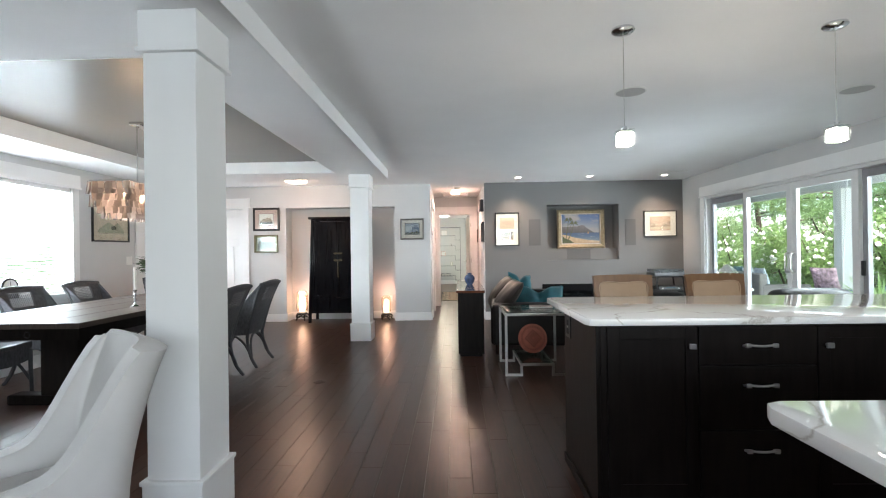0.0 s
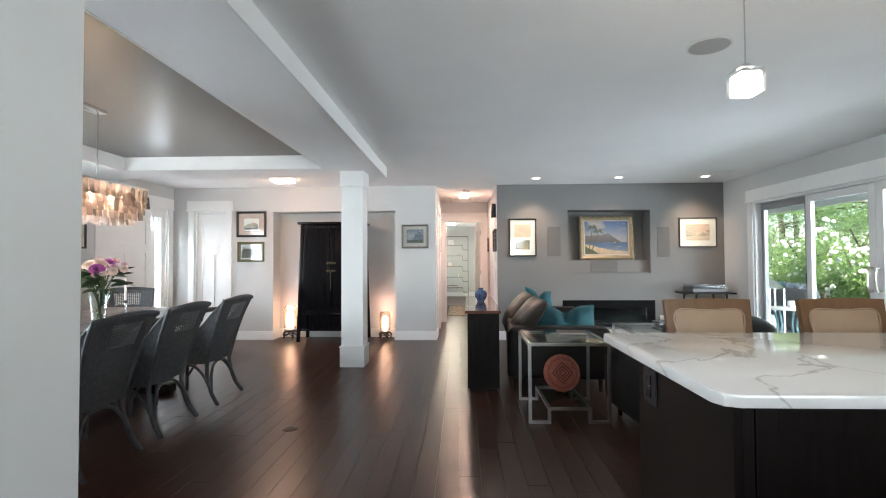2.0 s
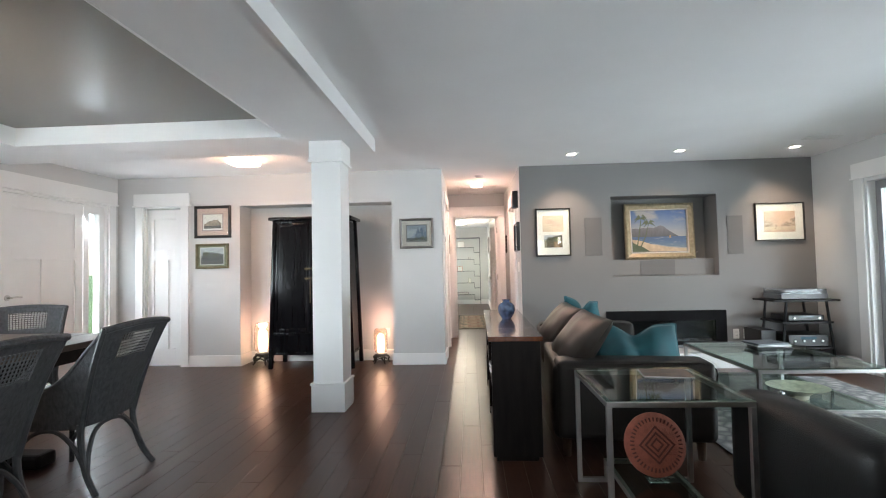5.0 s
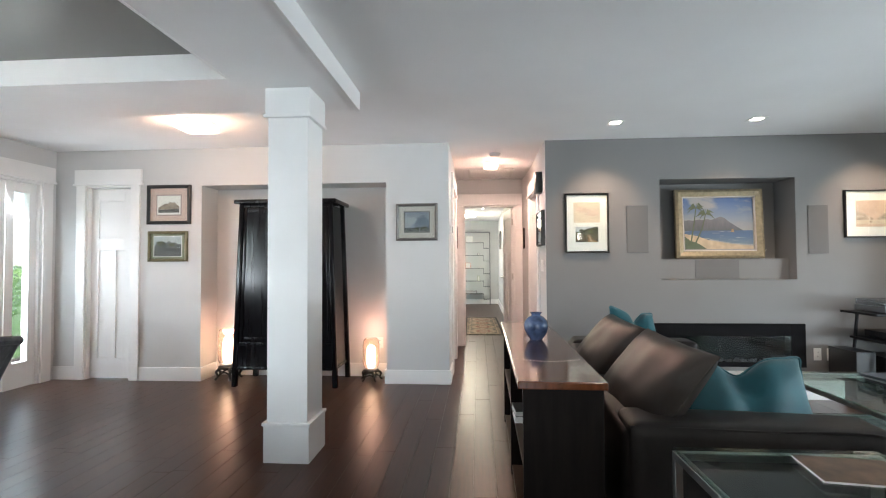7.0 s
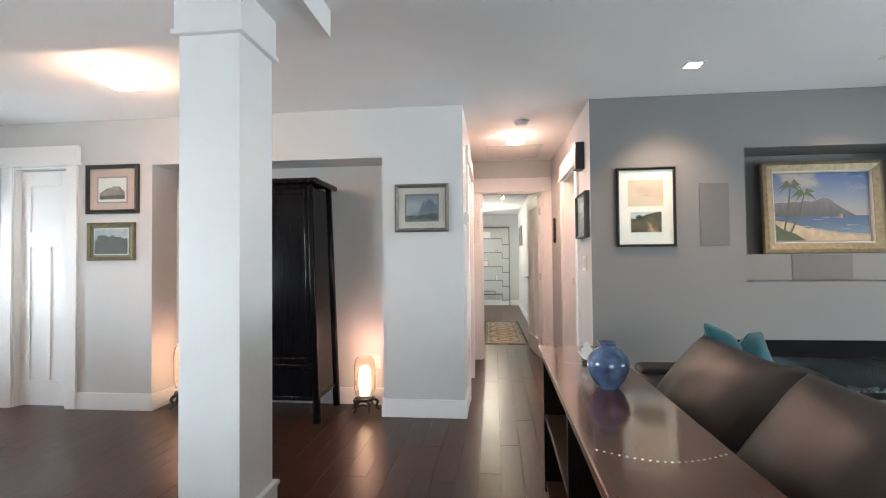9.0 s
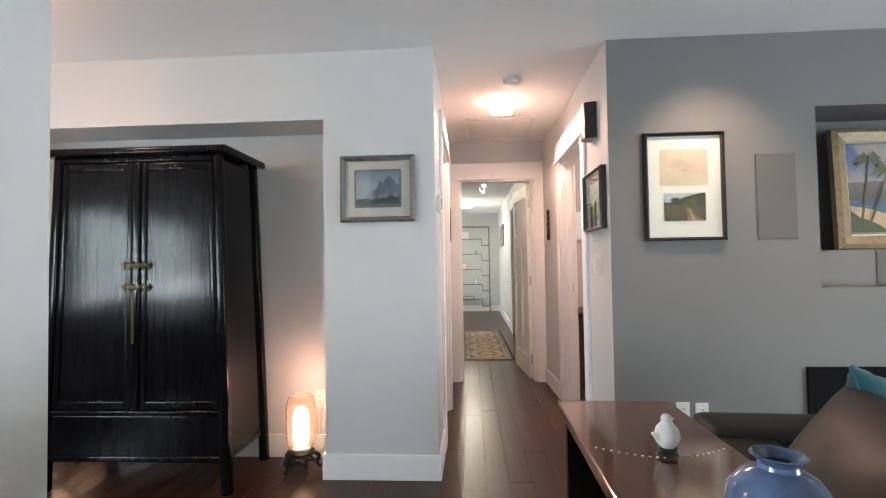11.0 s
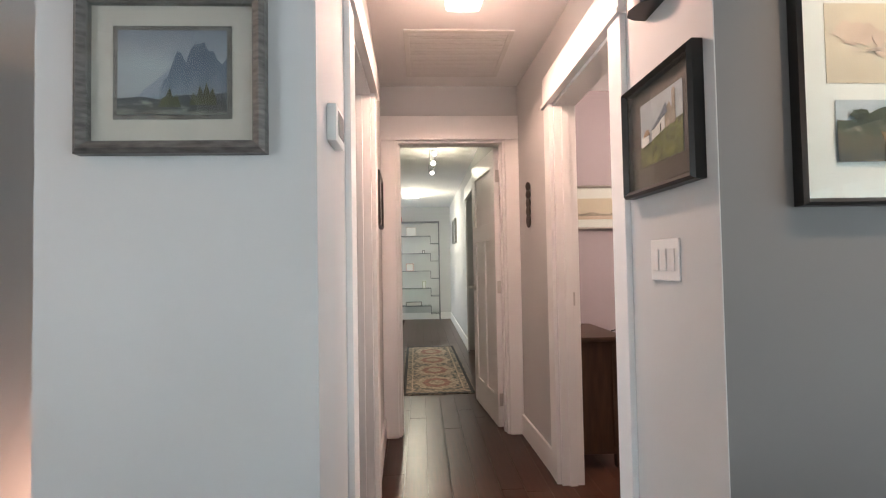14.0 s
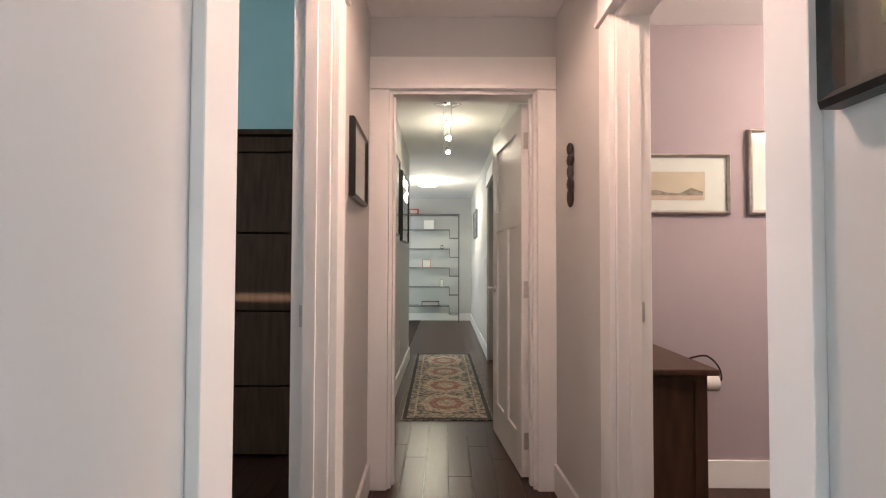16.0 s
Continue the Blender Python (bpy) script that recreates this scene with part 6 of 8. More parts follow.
# beach painting in the niche, leaning on the ledge
PW, PH = 0.855, 0.70
cw, chh = PW / 2 - 0.095, PH / 2 - 0.095
sh = [
      (MOUNT, ridge(-cw, cw * 0.72, -0.07, [0.035, 0.04, 0.035, 0.045, 0.04, 0.05, 0.042, 0.055, 0.075, 0.06, 0.02, -0.01, -0.04, -0.065])),
      (SEA, [(-cw, -0.16), (cw, -0.21), (cw, -0.068), (-cw, -0.068)]),
      (CLOUD, [(-0.10, -0.165), (0.02, -0.19), (0.14, -0.207), (cw, -0.223), (cw, -0.213), (0.14, -0.197), (0.02, -0.176), (-0.08, -0.155)]), (OCHRE, [(0.118, -0.085), (0.150, -0.085), (0.144, -0.052), (0.128, -0.058)]),
      (SAND, [(-cw, -chh), (cw, -chh), (cw, -0.225), (0.12, -0.205), (-0.10, -0.165), (-0.22, -0.12), (-cw, -0.10)]),
      (PALMC, [(-cw, -chh), (-0.12, -chh), (-0.20, -0.20), (-0.28, -0.17), (-cw, -0.13)])]
for (bx, bz), (tx, tz), sd in (((-0.275, -0.19), (-0.215, 0.165), 1), ((-0.235, -0.2), (-0.125, 0.10), 2)):
    sh.append((PALMC, [(bx - 0.008, bz), (bx + 0.008, bz), ((bx + tx) / 2 - 0.002 + 0.012 * sd, (bz + tz) / 2), (tx + 0.004, tz), (tx - 0.004, tz), ((bx + tx) / 2 - 0.014 + 0.012 * sd, (bz + tz) / 2)]))
    q = random.Random(sd)
    for k in range(9):
        an = math.radians(-30 + k * 30 + q.uniform(-8, 8))
        L_ = q.uniform(0.075, 0.105)
        dx, dz = math.cos(an) * L_, math.sin(an) * L_ * 0.75
        sh.append((PALMC, [(tx, tz), (tx + dx * 0.5, tz + dz * 0.5 + 0.022), (tx + dx, tz + dz - 0.028), (tx + dx * 0.55, tz + dz * 0.5 - 0.004)]))
picture(pose(2.548, 8.41, 1.245 + PH / 2 + 0.004) @ pose(0, 0, 0, -2.5, 0, 0), PW, PH, 0.07, GOLD, "gilt-framed beach painting with palms leaning in the niche", 0.05, SKY_A, (), sh, False, liner=CREAMMAT, name="beach_painting")
pt = thing("title_plaque", pose(2.55, 8.3545, 1.285) @ pose(0, 0, 0, -2.5, 0, 0), "small brass plaque on the gilt frame", "plaque")
part("plaque", box(-0.05, 0.05, -0.003, 0.0, -0.009, 0.009, 0.001), mat("polished_brass", (0.55, 0.40, 0.16), 0.25, metal=1.0, vary=0.05), pt, smooth=False)

m, w, h = on_far(0.975, 1.402, 1.308, 1.90)
picture(m, w, h, 0.018, BLACKFR, "black-framed double picture in a wide white mat", 0.04, MATBOARD,
        ((0.0, 0.106, 0.255, 0.20, SKETCH), (0.0, -0.112, 0.219, 0.153, MIST)),
        [(ROSEW, blobs(-0.05, 0.13, 0.055, 22, 1)), (ROSEW, blobs(0.05, 0.10, 0.06, 20, 2)), (SOFTINK, [(-0.03, 0.078), (-0.018, 0.092), (0.012, 0.094), (0.034, 0.118), (0.05, 0.108), (0.046, 0.106), (0.035, 0.112), (0.015, 0.088), (-0.016, 0.086)]), (SOFTINK, [(-0.06, 0.085), (0.06, 0.087), (0.06, 0.088), (-0.06, 0.087)]),
         (SLOPE, ridge(-0.1095, 0.1095, -0.1885, [-0.085, -0.088, -0.084, -0.078, -0.068, -0.058, -0.052, -0.048, -0.042, -0.037, -0.036])), (DARKG, ridge(-0.05, 0.1095, -0.085, [-0.084, -0.07, -0.060, -0.053, -0.048, -0.043, -0.037, -0.036])),
         (OCHRE, [(0.01, -0.1885), (0.10, -0.1885), (0.05, -0.15), (0.03, -0.12), (0.0, -0.115), (0.01, -0.14)]), (SAND, [(0.035, -0.1885), (0.065, -0.1885), (0.035, -0.15), (0.02, -0.13)]), (DARKG, blobs(-0.055, -0.072, 0.022, 19, 5)), (LIME, blobs(0.035, -0.085, 0.02, 15, 8))])
m, w, h = on_far(3.60, 4.17, 1.44, 1.893)
picture(m, w, h, 0.012, BLACKFR, "thin-framed misty landscape picture on the dark wall", 0.035, MATBOARD, ((0.0, 0.0, 0.36, 0.25, ROSEW),),
        [(SOFTINK, ridge(-0.18, -0.02, -0.06, [0.02, 0.022, 0.008, 0.012, -0.005, -0.012, -0.03, -0.034, -0.055])), (SOFTINK, ridge(0.01, 0.18, -0.06, [-0.05, -0.03, -0.024, 0.0, 0.012, 0.02, 0.04, 0.036, 0.05])), (SKETCH, [(-0.18, -0.10), (0.18, -0.10), (0.18, -0.062), (-0.18, -0.06)]), (INK, blobs(-0.05, -0.08, 0.012, 8, 4))])
m, w, h = on_far(-0.717, -0.291, 1.445, 1.822)
picture(m, w, h, 0.030, PEWTER, "pewter-framed mountain landscape in a cream mat", 0.035, CREAMMAT, ((0.0, 0.002, 0.268, 0.218, PEWTER), (0.0, 0.002, 0.246, 0.196, STORM)),
        [(flat_mat("art_far_mountain", (0.21, 0.24, 0.29), 0.3, 14), ridge(-0.08, 0.10, -0.06, [-0.058, -0.035, -0.02, -0.002, 0.012, 0.02, 0.035, 0.03, 0.04, 0.02])),
         (CRAG, ridge(-0.03, 0.123, -0.06, [-0.05, -0.015, -0.008, 0.022, 0.052, 0.045, 0.022, 0.055, 0.068, 0.066, 0.072, 0.05, 0.052, 0.03, 0.02, 0.035])),
         (FORE, [(-0.123, -0.096), (0.123, -0.096), (0.123, -0.045), (0.08, -0.055), (0.03, -0.05), (-0.03, -0.062), (-0.07, -0.055), (-0.123, -0.06)]),
         (DARKG, ridge(0.04, 0.10, -0.075, [-0.07, -0.045, -0.058, -0.03, -0.05, -0.022, -0.048, -0.035, -0.066])), (DARKG, ridge(-0.03, 0.02, -0.08, [-0.078, -0.06, -0.055, -0.035, -0.058, -0.05, -0.078]))])
m, w, h = on_far(-3.378, -2.897, 1.64, 2.055)
picture(m, w, h, 0.035, BLACKFR, "black-framed etching in a pink and white mat", 0.03, mat("pink_mat_board", (0.60, 0.45, 0.40), 0.8, vary=0.03), ((0.0, -0.005, 0.28, 0.225, mat("mauve_mat_line", (0.36, 0.29, 0.29), 0.8, vary=0.03)), (0.0, -0.005, 0.255, 0.20, MATBOARD)),
        [(INK, ridge(-0.115, 0.115, -0.07, [-0.03, -0.02, 0.0, 0.012, 0.008, 0.03, 0.02, 0.025, 0.0, -0.02])), (GROVE, [(-0.115, -0.085), (0.115, -0.085), (0.115, -0.045), (0.03, -0.05), (-0.115, -0.055)])])
m, w, h = on_far(-3.362, -2.93, 1.247, 1.566)
picture(m, w, h, 0.030, OLIVE, "olive gilt-framed dark tree landscape", 0.03, mat("olive_mat_board", (0.19, 0.20, 0.125), 0.8, vary=0.05), ((0.0, 0.0, 0.315, 0.225, MATBOARD), (0.0, 0.0, 0.30, 0.21, MIST)),
        [(GROVE, ridge(-0.15, 0.15, -0.05, [0.0, 0.03, 0.02, 0.05, 0.035, 0.06, 0.03, 0.045, 0.02, 0.03])), (GROVE, [(-0.15, -0.105), (0.15, -0.105), (0.15, -0.045), (-0.15, -0.05)]), (DARKG, blobs(-0.075, 0.03, 0.045, 18, 2)), (DARKG, blobs(0.05, 0.02, 0.03, 16, 4))])
# picture beside the front door
picture(pose(XL + 0.001, 5.99, 1.67, 0, 0, 90), 0.70, 0.50, 0.022, BLACKFR, "dark-framed pale botanical sketch near the front door", 0.03, SKETCH, (), [(flat_mat("art_pale_olive", (0.38, 0.37, 0.27)), ridge(-0.25, 0.25, -0.13, [-0.10, -0.06, -0.02, 0.01, 0.0, -0.03, 0.02, -0.04, -0.09])), (INK, [(-0.25, -0.14), (0.25, -0.14), (0.25, -0.135), (-0.25, -0.135)]), (DARKG, blobs(0.05, -0.06, 0.05, 14, 3))])
# passage pictures
picture(pose(HR - 0.001, 8.44, 1.57, 0, 0, -90), 0.42, 0.36, 0.022, BLACKFR, "black-framed photograph of a house on a green slope", 0.042, mat("brown_mat_board", (0.085, 0.068, 0.058), 0.7, vary=0.06), ((0.0, 0.01, 0.25, 0.20, MIST),),
        [(LIME, [(-0.125, -0.09), (0.125, -0.09), (0.125, 0.012), (0.06, 0.008), (0.0, -0.004), (-0.06, -0.022), (-0.125, -0.026)]),
         (INK, [(0.03, -0.002), (0.072, 0.004), (0.072, 0.045), (0.055, 0.07), (0.03, 0.045)]), (INK, [(0.072, 0.0), (0.09, 0.002), (0.09, 0.095), (0.081, 0.103), (0.072, 0.093)]),
         (MATBOARD, [(-0.048, -0.018), (0.03, -0.002), (0.03, 0.032), (0.012, 0.044), (-0.048, 0.016)]), (SLATE, [(-0.052, 0.012), (0.008, 0.046), (0.04, 0.072), (0.048, 0.04), (0.022, 0.034), (-0.03, 0.012)]), (BLACKFR, [(0.005, -0.007), (0.013, -0.005), (0.013, 0.018), (0.005, 0.015)]),
         (MATBOARD, [(-0.108, -0.03), (-0.062, -0.022), (-0.062, 0.0), (-0.085, 0.016), (-0.108, 0.0)]), (OCHRE, [(-0.098, 0.0), (-0.086, 0.018), (-0.064, 0.022), (-0.054, 0.002)])], glass=True)
picture(pose(HL - 0.014, 9.98, 1.57, 0, 0, 91.7), 0.385, 0.315, 0.022, BLACKFR, "dark wood framed print on the passage wall", 0.025, MATBOARD, ((0, 0, 0.25, 0.16, SKETCH),))
for y, w_, z in ((11.97, 0.62, 1.73), (12.92, 0.80, 1.70)):
    picture(pose(-0.249, y, z, 0, 0, 90), w_, 0.68, 0.02, BLACKFR, "dark-framed tall picture on the corridor wall", 0.03, MATBOARD, ((0, 0, 0.4, 0.5, SKETCH),), group="corridor pictures")
picture(pose(0.699, 15.9, 1.78, 0, 0, -90), 0.70, 0.44, 0.035, PEWTER, "small dark-framed picture on the corridor wall", 0.035, CREAMMAT, ((0, 0, 0.3, 0.22, MIST),))
# mauve room pictures
picture(pose(1.365, 10.459, 1.57), 0.62, 0.315, 0.018, SILVERFR, "silver-framed pale marsh watercolour in a cream mat", 0.03, MATBOARD, ((-0.02, -0.01, 0.40, 0.15, SKETCH),), [(INK, ridge(-0.2, 0.17, -0.08, [-0.05, -0.045, -0.03, -0.045, -0.05, -0.02, -0.04])), (ROSEW, [(-0.21, -0.085), (0.17, -0.085), (0.17, -0.06), (-0.21, -0.06)])])
picture(pose(2.0, 10.459, 1.635), 0.46, 0.445, 0.022, SILVERFR, "silver-framed square watercolour in a cream mat", 0.03, MATBOARD, ((0, 0, 0.24, 0.26, SKETCH),))

# ---- kitchen ----
veins = QUARTZ.node_tree
n, l = veins.nodes, veins.links
co = n.new("ShaderNodeTexCoord")
no = n.new("ShaderNodeTexNoise")
no.inputs["Scale"].default_value = 1.1
no.inputs["Detail"].default_value = 7
no.inputs["Distortion"].default_value = 1.6
sb = n.new("ShaderNodeMath")
sb.operation = "SUBTRACT"
sb.inputs[1].default_value = 0.5
ab = n.new("ShaderNodeMath")
ab.operation = "ABSOLUTE"
mr = n.new("ShaderNodeMapRange")
mr.inputs[1].default_value, mr.inputs[2].default_value = 0.0, 0.012
mr.inputs[3].default_value, mr.inputs[4].default_value = 1.0, 0.0
mx = n.new("ShaderNodeMix")
mx.data_type = "RGBA"
mx.inputs[6].default_value = (0.75, 0.74, 0.72, 1)
mx.inputs[7].default_value = (0.50, 0.47, 0.43, 1)
l.new(co.outputs["Object"], no.inputs["Vector"]), l.new(no.outputs["Fac"], sb.inputs[0]), l.new(sb.outputs[0], ab.inputs[0])
l.new(ab.outputs[0], mr.inputs[0]), l.new(mr.outputs[0], mx.inputs[0])
l.new(mx.outputs[2], n["Principled BSDF"].inputs["Base Color"])


def slab(x0, x1, y0, y1, z0, z1, cut, bev=0.006):
    """A worktop with its left corners clipped."""
    b = bmesh.new()
    pts = [(x0 + cut, y0), (x1, y0), (x1, y1), (x0 + cut, y1), (x0 + cut * 0.3, y1 - cut * 0.3), (x0, y1 - cut), (x0, y0 + cut), (x0 + cut * 0.3, y0 + cut * 0.3)]
    f = b.faces.new([b.verts.new((x, y, z0)) for x, y in pts])
    r = bmesh.ops.extrude_face_region(b, geom=[f])
    for v_ in r["geom"]:
        if isinstance(v_, bmesh.types.BMVert):
            v_.co.z = z1
    bmesh.ops.bevel(b, geom=[e for e in b.edges if abs(e.verts[0].co.z - e.verts[1].co.z) < 1e-5], offset=bev, segments=2, profile=0.6, affect="EDGES")
    return b


def shaker(parent, name, x0, x1, z0, z1, y, knob=None, pull=False):
    """A shaker front facing -y."""
    d = part(name, box(x0 + 0.055, x1 - 0.055, y + 0.009, y + 0.018, z0 + 0.055, z1 - 0.055) if z1 - z0 > 0.25 else box(x0, x1, y, y + 0.018, z0, z1, 0.002), ESPRESSO, parent, smooth=False)
    if z1 - z0 > 0.25:
        for u0, u1, v0, v1 in ((x0, x0 + 0.055, z0, z1), (x1 - 0.055, x1, z0, z1), (x0 + 0.055, x1 - 0.055, z0, z0 + 0.055), (x0 + 0.055, x1 - 0.055, z1 - 0.055, z1)):
            part("front_rail", box(u0, u1, y, y + 0.02, v0, v1, 0.002), ESPRESSO, d, smooth=False)
    if knob:
        kx, kz = knob
        b = rod((kx, y, kz), (kx, y - 0.02, kz), 0.006)
        box(kx - 0.015, kx + 0.015, y - 0.032, y - 0.018, kz - 0.012, kz + 0.012, 0.003, bm=b)
        part("handle", b, STEEL, d, "square brushed nickel knob", smooth=False)
    if pull:
        cx, kz = (x0 + x1) / 2, (z0 + z1) / 2
        b = tube([(cx - 0.065, y, kz - 0.004), (cx - 0.06, y - 0.028, kz + 0.004), (cx, y - 0.032, kz), (cx + 0.06, y - 0.028, kz + 0.004), (cx + 0.065, y, kz - 0.004)], 0.006)
        box(cx - 0.072, cx - 0.05, y - 0.034, y - 0.024, kz - 0.006, kz + 0.010, 0.002, bm=b)
        box(cx + 0.05, cx + 0.072, y - 0.034, y - 0.024, kz - 0.006, kz + 0.010, 0.002, bm=b)
        part("handle", b, STEEL, d, "brushed nickel bar pull")
    return d


IX0, IX1, IY0, IY1, IZ = 0.852, 3.15, 1.735, 2.75, 0.92
top = thing("island_worktop", pose(0, 0, 0), "white veined quartz worktop with clipped corners on the island", "worktop")
part("slab", slab(IX0, IX1, IY0, IY1, IZ - 0.034, IZ, 0.05), QUARTZ, top)
isl = thing("kitchen_island", pose(0, 0, 0), "espresso stained island cabinets with nickel handles", "cabinet")
BXL, BYF, BYB = IX0 + 0.045, IY0 + 0.03, IY1 - 0.35
part("body", box(BXL + 0.02, IX1 - 0.06, BYF + 0.022, BYB, 0.09, IZ - 0.0345), ESPRESSO, isl, smooth=False)
part("plinth", box(BXL + 0.05, IX1 - 0.1, BYF + 0.09, BYB - 0.02, 0.0, 0.09), BLACKMETAL, isl, smooth=False)
part("end_panel", box(BXL, BXL + 0.0195, BYF, BYB, 0.012, IZ - 0.0345, 0.002), ESPRESSO, isl, smooth=False)
part("shoe_trim", box(BXL - 0.012, BXL - 0.0005, BYF, BYB, 0.0, 0.05, 0.003), ESPRESSO, isl, smooth=False)
part("corner_stile", box(BXL + 0.02, BXL + 0.05, BYF, BYF + 0.02, 0.012, IZ - 0.0345, 0.002), ESPRESSO, isl, smooth=False)
yf = BYF
shaker(isl, "door", BXL + 0.053, 1.36, 0.10, 0.875, yf, knob=(1.325, 0.79))
for z0, z1 in ((0.70, 0.875), (0.405, 0.695), (0.10, 0.40)):
    b_ = part("drawer_front", box(1.365, 1.895, yf, yf + 0.02, z0, z1, 0.003), ESPRESSO, isl, smooth=False)
    zc = z1 - 0.085
    b = tube([(1.565, yf, zc - 0.004), (1.57, yf - 0.028, zc + 0.004), (1.63, yf - 0.032, zc), (1.69, yf - 0.028, zc + 0.004), (1.695, yf, zc - 0.004)], 0.006)
    box(1.558, 1.58, yf - 0.036, yf - 0.024, zc - 0.007, zc + 0.012, 0.002, bm=b)
    box(1.68, 1.702, yf - 0.036, yf - 0.024, zc - 0.007, zc + 0.012, 0.002, bm=b)
    part("handle", b, STEEL, b_, "brushed nickel bar pull")
shaker(isl, "door", 1.90, 2.38, 0.10, 0.875, yf, knob=(1.935, 0.79))
shaker(isl, "door", 2.385, 2.86, 0.10, 0.875, yf, knob=(2.83, 0.79))
o = thing("island_outlet", pose(BXL, BYF + 0.14 + 0.38, 0.80, 0, 0, -90), "black outlet plate on the end of the island", "outlet")
part("plate", box(-0.055, 0.055, -0.008, -0.0003, -0.06, 0.06, 0.003), BLACKPL, o, smooth=False)
for z in (-0.024, 0.024):
    part("socket", box(-0.018, 0.018, -0.011, -0.008, z - 0.016, z + 0.016, 0.003), BLACKMETAL, o, smooth=False)
part("screw", rod((0, -0.008, 0), (0, -0.0095, 0), 0.004), STEEL, o)

cw_ = thing("kitchen_worktop", pose(0, 0, 0), "white veined quartz worktop near the walk's start", "worktop")
part("slab", slab(0.875, 3.6, -1.6, 0.545, 0.886, 0.92, 0.05), QUARTZ, cw_)
kc = thing("kitchen_cabinet", pose(0, 0, 0), "espresso stained base cabinet under the pale worktop", "cabinet")
part("body", box(1.08, 3.55, -1.5, 0.47, 0.0, 0.8855, 0.003), ESPRESSO, kc, smooth=False)


def counter_stool(m):
    c = thing("counter_stool", m, "honey wood counter stool with a tan leather back", "stool", "stools at the island")
    W_ = 0.205

    def bk(u, v):
        x = (u * 2 - 1) * (W_ - 0.015 + 0.015 * v)
        return (x, 0.19 + 0.07 * v, 0.66 + 0.385 * v + 0.006 * (1 - (u * 2 - 1) ** 2))
    f1 = bmesh.new()
    for u0, u1, v0, v1 in ((0, 0.11, 0, 1), (0.89, 1, 0, 1), (0.11, 0.89, 0.86, 1), (0.11, 0.89, 0, 0.14)):
        surf(lambda a, q, u0=u0, u1=u1, v0=v0, v1=v1: bk(u0 + (u1 - u0) * a, v0 + (v1 - v0) * q), 4, 4, 0.03, f1)
    part("back_frame", f1, HONEY, c, smooth=False)
    part("back_pad", surf(lambda a, q: Vector(bk(0.115 + 0.77 * a, 0.145 + 0.71 * q)) + Vector((0, -0.012 * (1 - (2 * a - 1) ** 4) * (1 - (2 * q - 1) ** 4), 0)), 8, 8, 0.036), TANLEATHER, c, "tan leather back pad")
    pts = [bk(0.115, 0.145), bk(0.115, 0.5), bk(0.115, 0.855), bk(0.5, 0.855), bk(0.885, 0.855), bk(0.885, 0.5), bk(0.885, 0.145)]
    part("piping", tube([(x, y - 0.019, z) for x, y, z in pts], 0.004, 6), TANLEATHER, c)
    part("seat_pad", soft_box(-W_ + 0.01, W_ - 0.01, -0.24, 0.20, 0.61, 0.68, 0.025, 0.012), TANLEATHER, c, "tan leather seat")
    b = box(-W_, W_, -0.23, 0.21, 0.56, 0.61, 0.006)
    part("seat_frame", b, HONEY, c, smooth=False)
    for sx in (-1, 1):
        part("leg", rod((sx * (W_ - 0.02), -0.21, 0), (sx * (W_ - 0.03), -0.20, 0.57), 0.016, 0.022), HONEY, c)
        part("leg", rod((sx * (W_ - 0.01), 0.23, 0), (sx * (W_ - 0.03), 0.19, 0.70), 0.016, 0.022), HONEY, c)
        part("stretcher", rod((sx * (W_ - 0.02), -0.205, 0.22), (sx * (W_ - 0.015), 0.22, 0.22), 0.010), HONEY, c)
    part("footrest", rod((-W_ + 0.02, -0.205, 0.26), (W_ - 0.02, -0.205, 0.26), 0.012), HONEY, c)
    return c


cs = counter_stool(pose(1.432, 2.735, 0, 0, 0, -1.5))
copy_thing(cs, pose(2.085, 2.735, 0, 0, 0, 1))

# upholstered chair by the near column, its back to the walk
w = thing("upholstered_chair", pose(-1.215, 1.06, 0, 0, 0, 140), "ivory upholstered dining chair with sloping arms beside the column", "chair")


def shell(u, v):
    """U-shaped wrap: arm front, rounded back corner, back, and round to the other arm."""
    a, sgn = abs(u * 2 - 1), (1 if u > 0.5 else -1)
    s = a * 0.86                      # run from the middle of the back
    if s < 0.20:
        x, y, arm = s, -0.26, 0.0
    elif s < 0.36:
        k = (s - 0.20) / 0.16 * math.pi / 2
        x, y, arm = 0.20 + 0.07 * math.sin(k), -0.19 - 0.07 * math.cos(k), 0.0
    else:
        x, y, arm = 0.27, -0.19 + (s - 0.36), s - 0.36
    top = 0.935 - 0.02 * (min(s, 0.3) / 0.3) ** 2 if arm == 0 else 0.555 + 0.36 * math.exp(-(arm / 0.055) ** 1.5) - 0.10 * arm
    z = 0.20 + (top - 0.20) * v
    up = max(0.0, z - 0.40)
    w_ = math.exp(-(arm / 0.16) ** 2)
    y -= (0.05 * up + 0.36 * up * up) * w_ + 0.02 * min(1, max(0, 0.4 - z) / 0.2)
    x *= 0.74 + 0.16 * (z - 0.20)
    return (sgn * x, y, z)


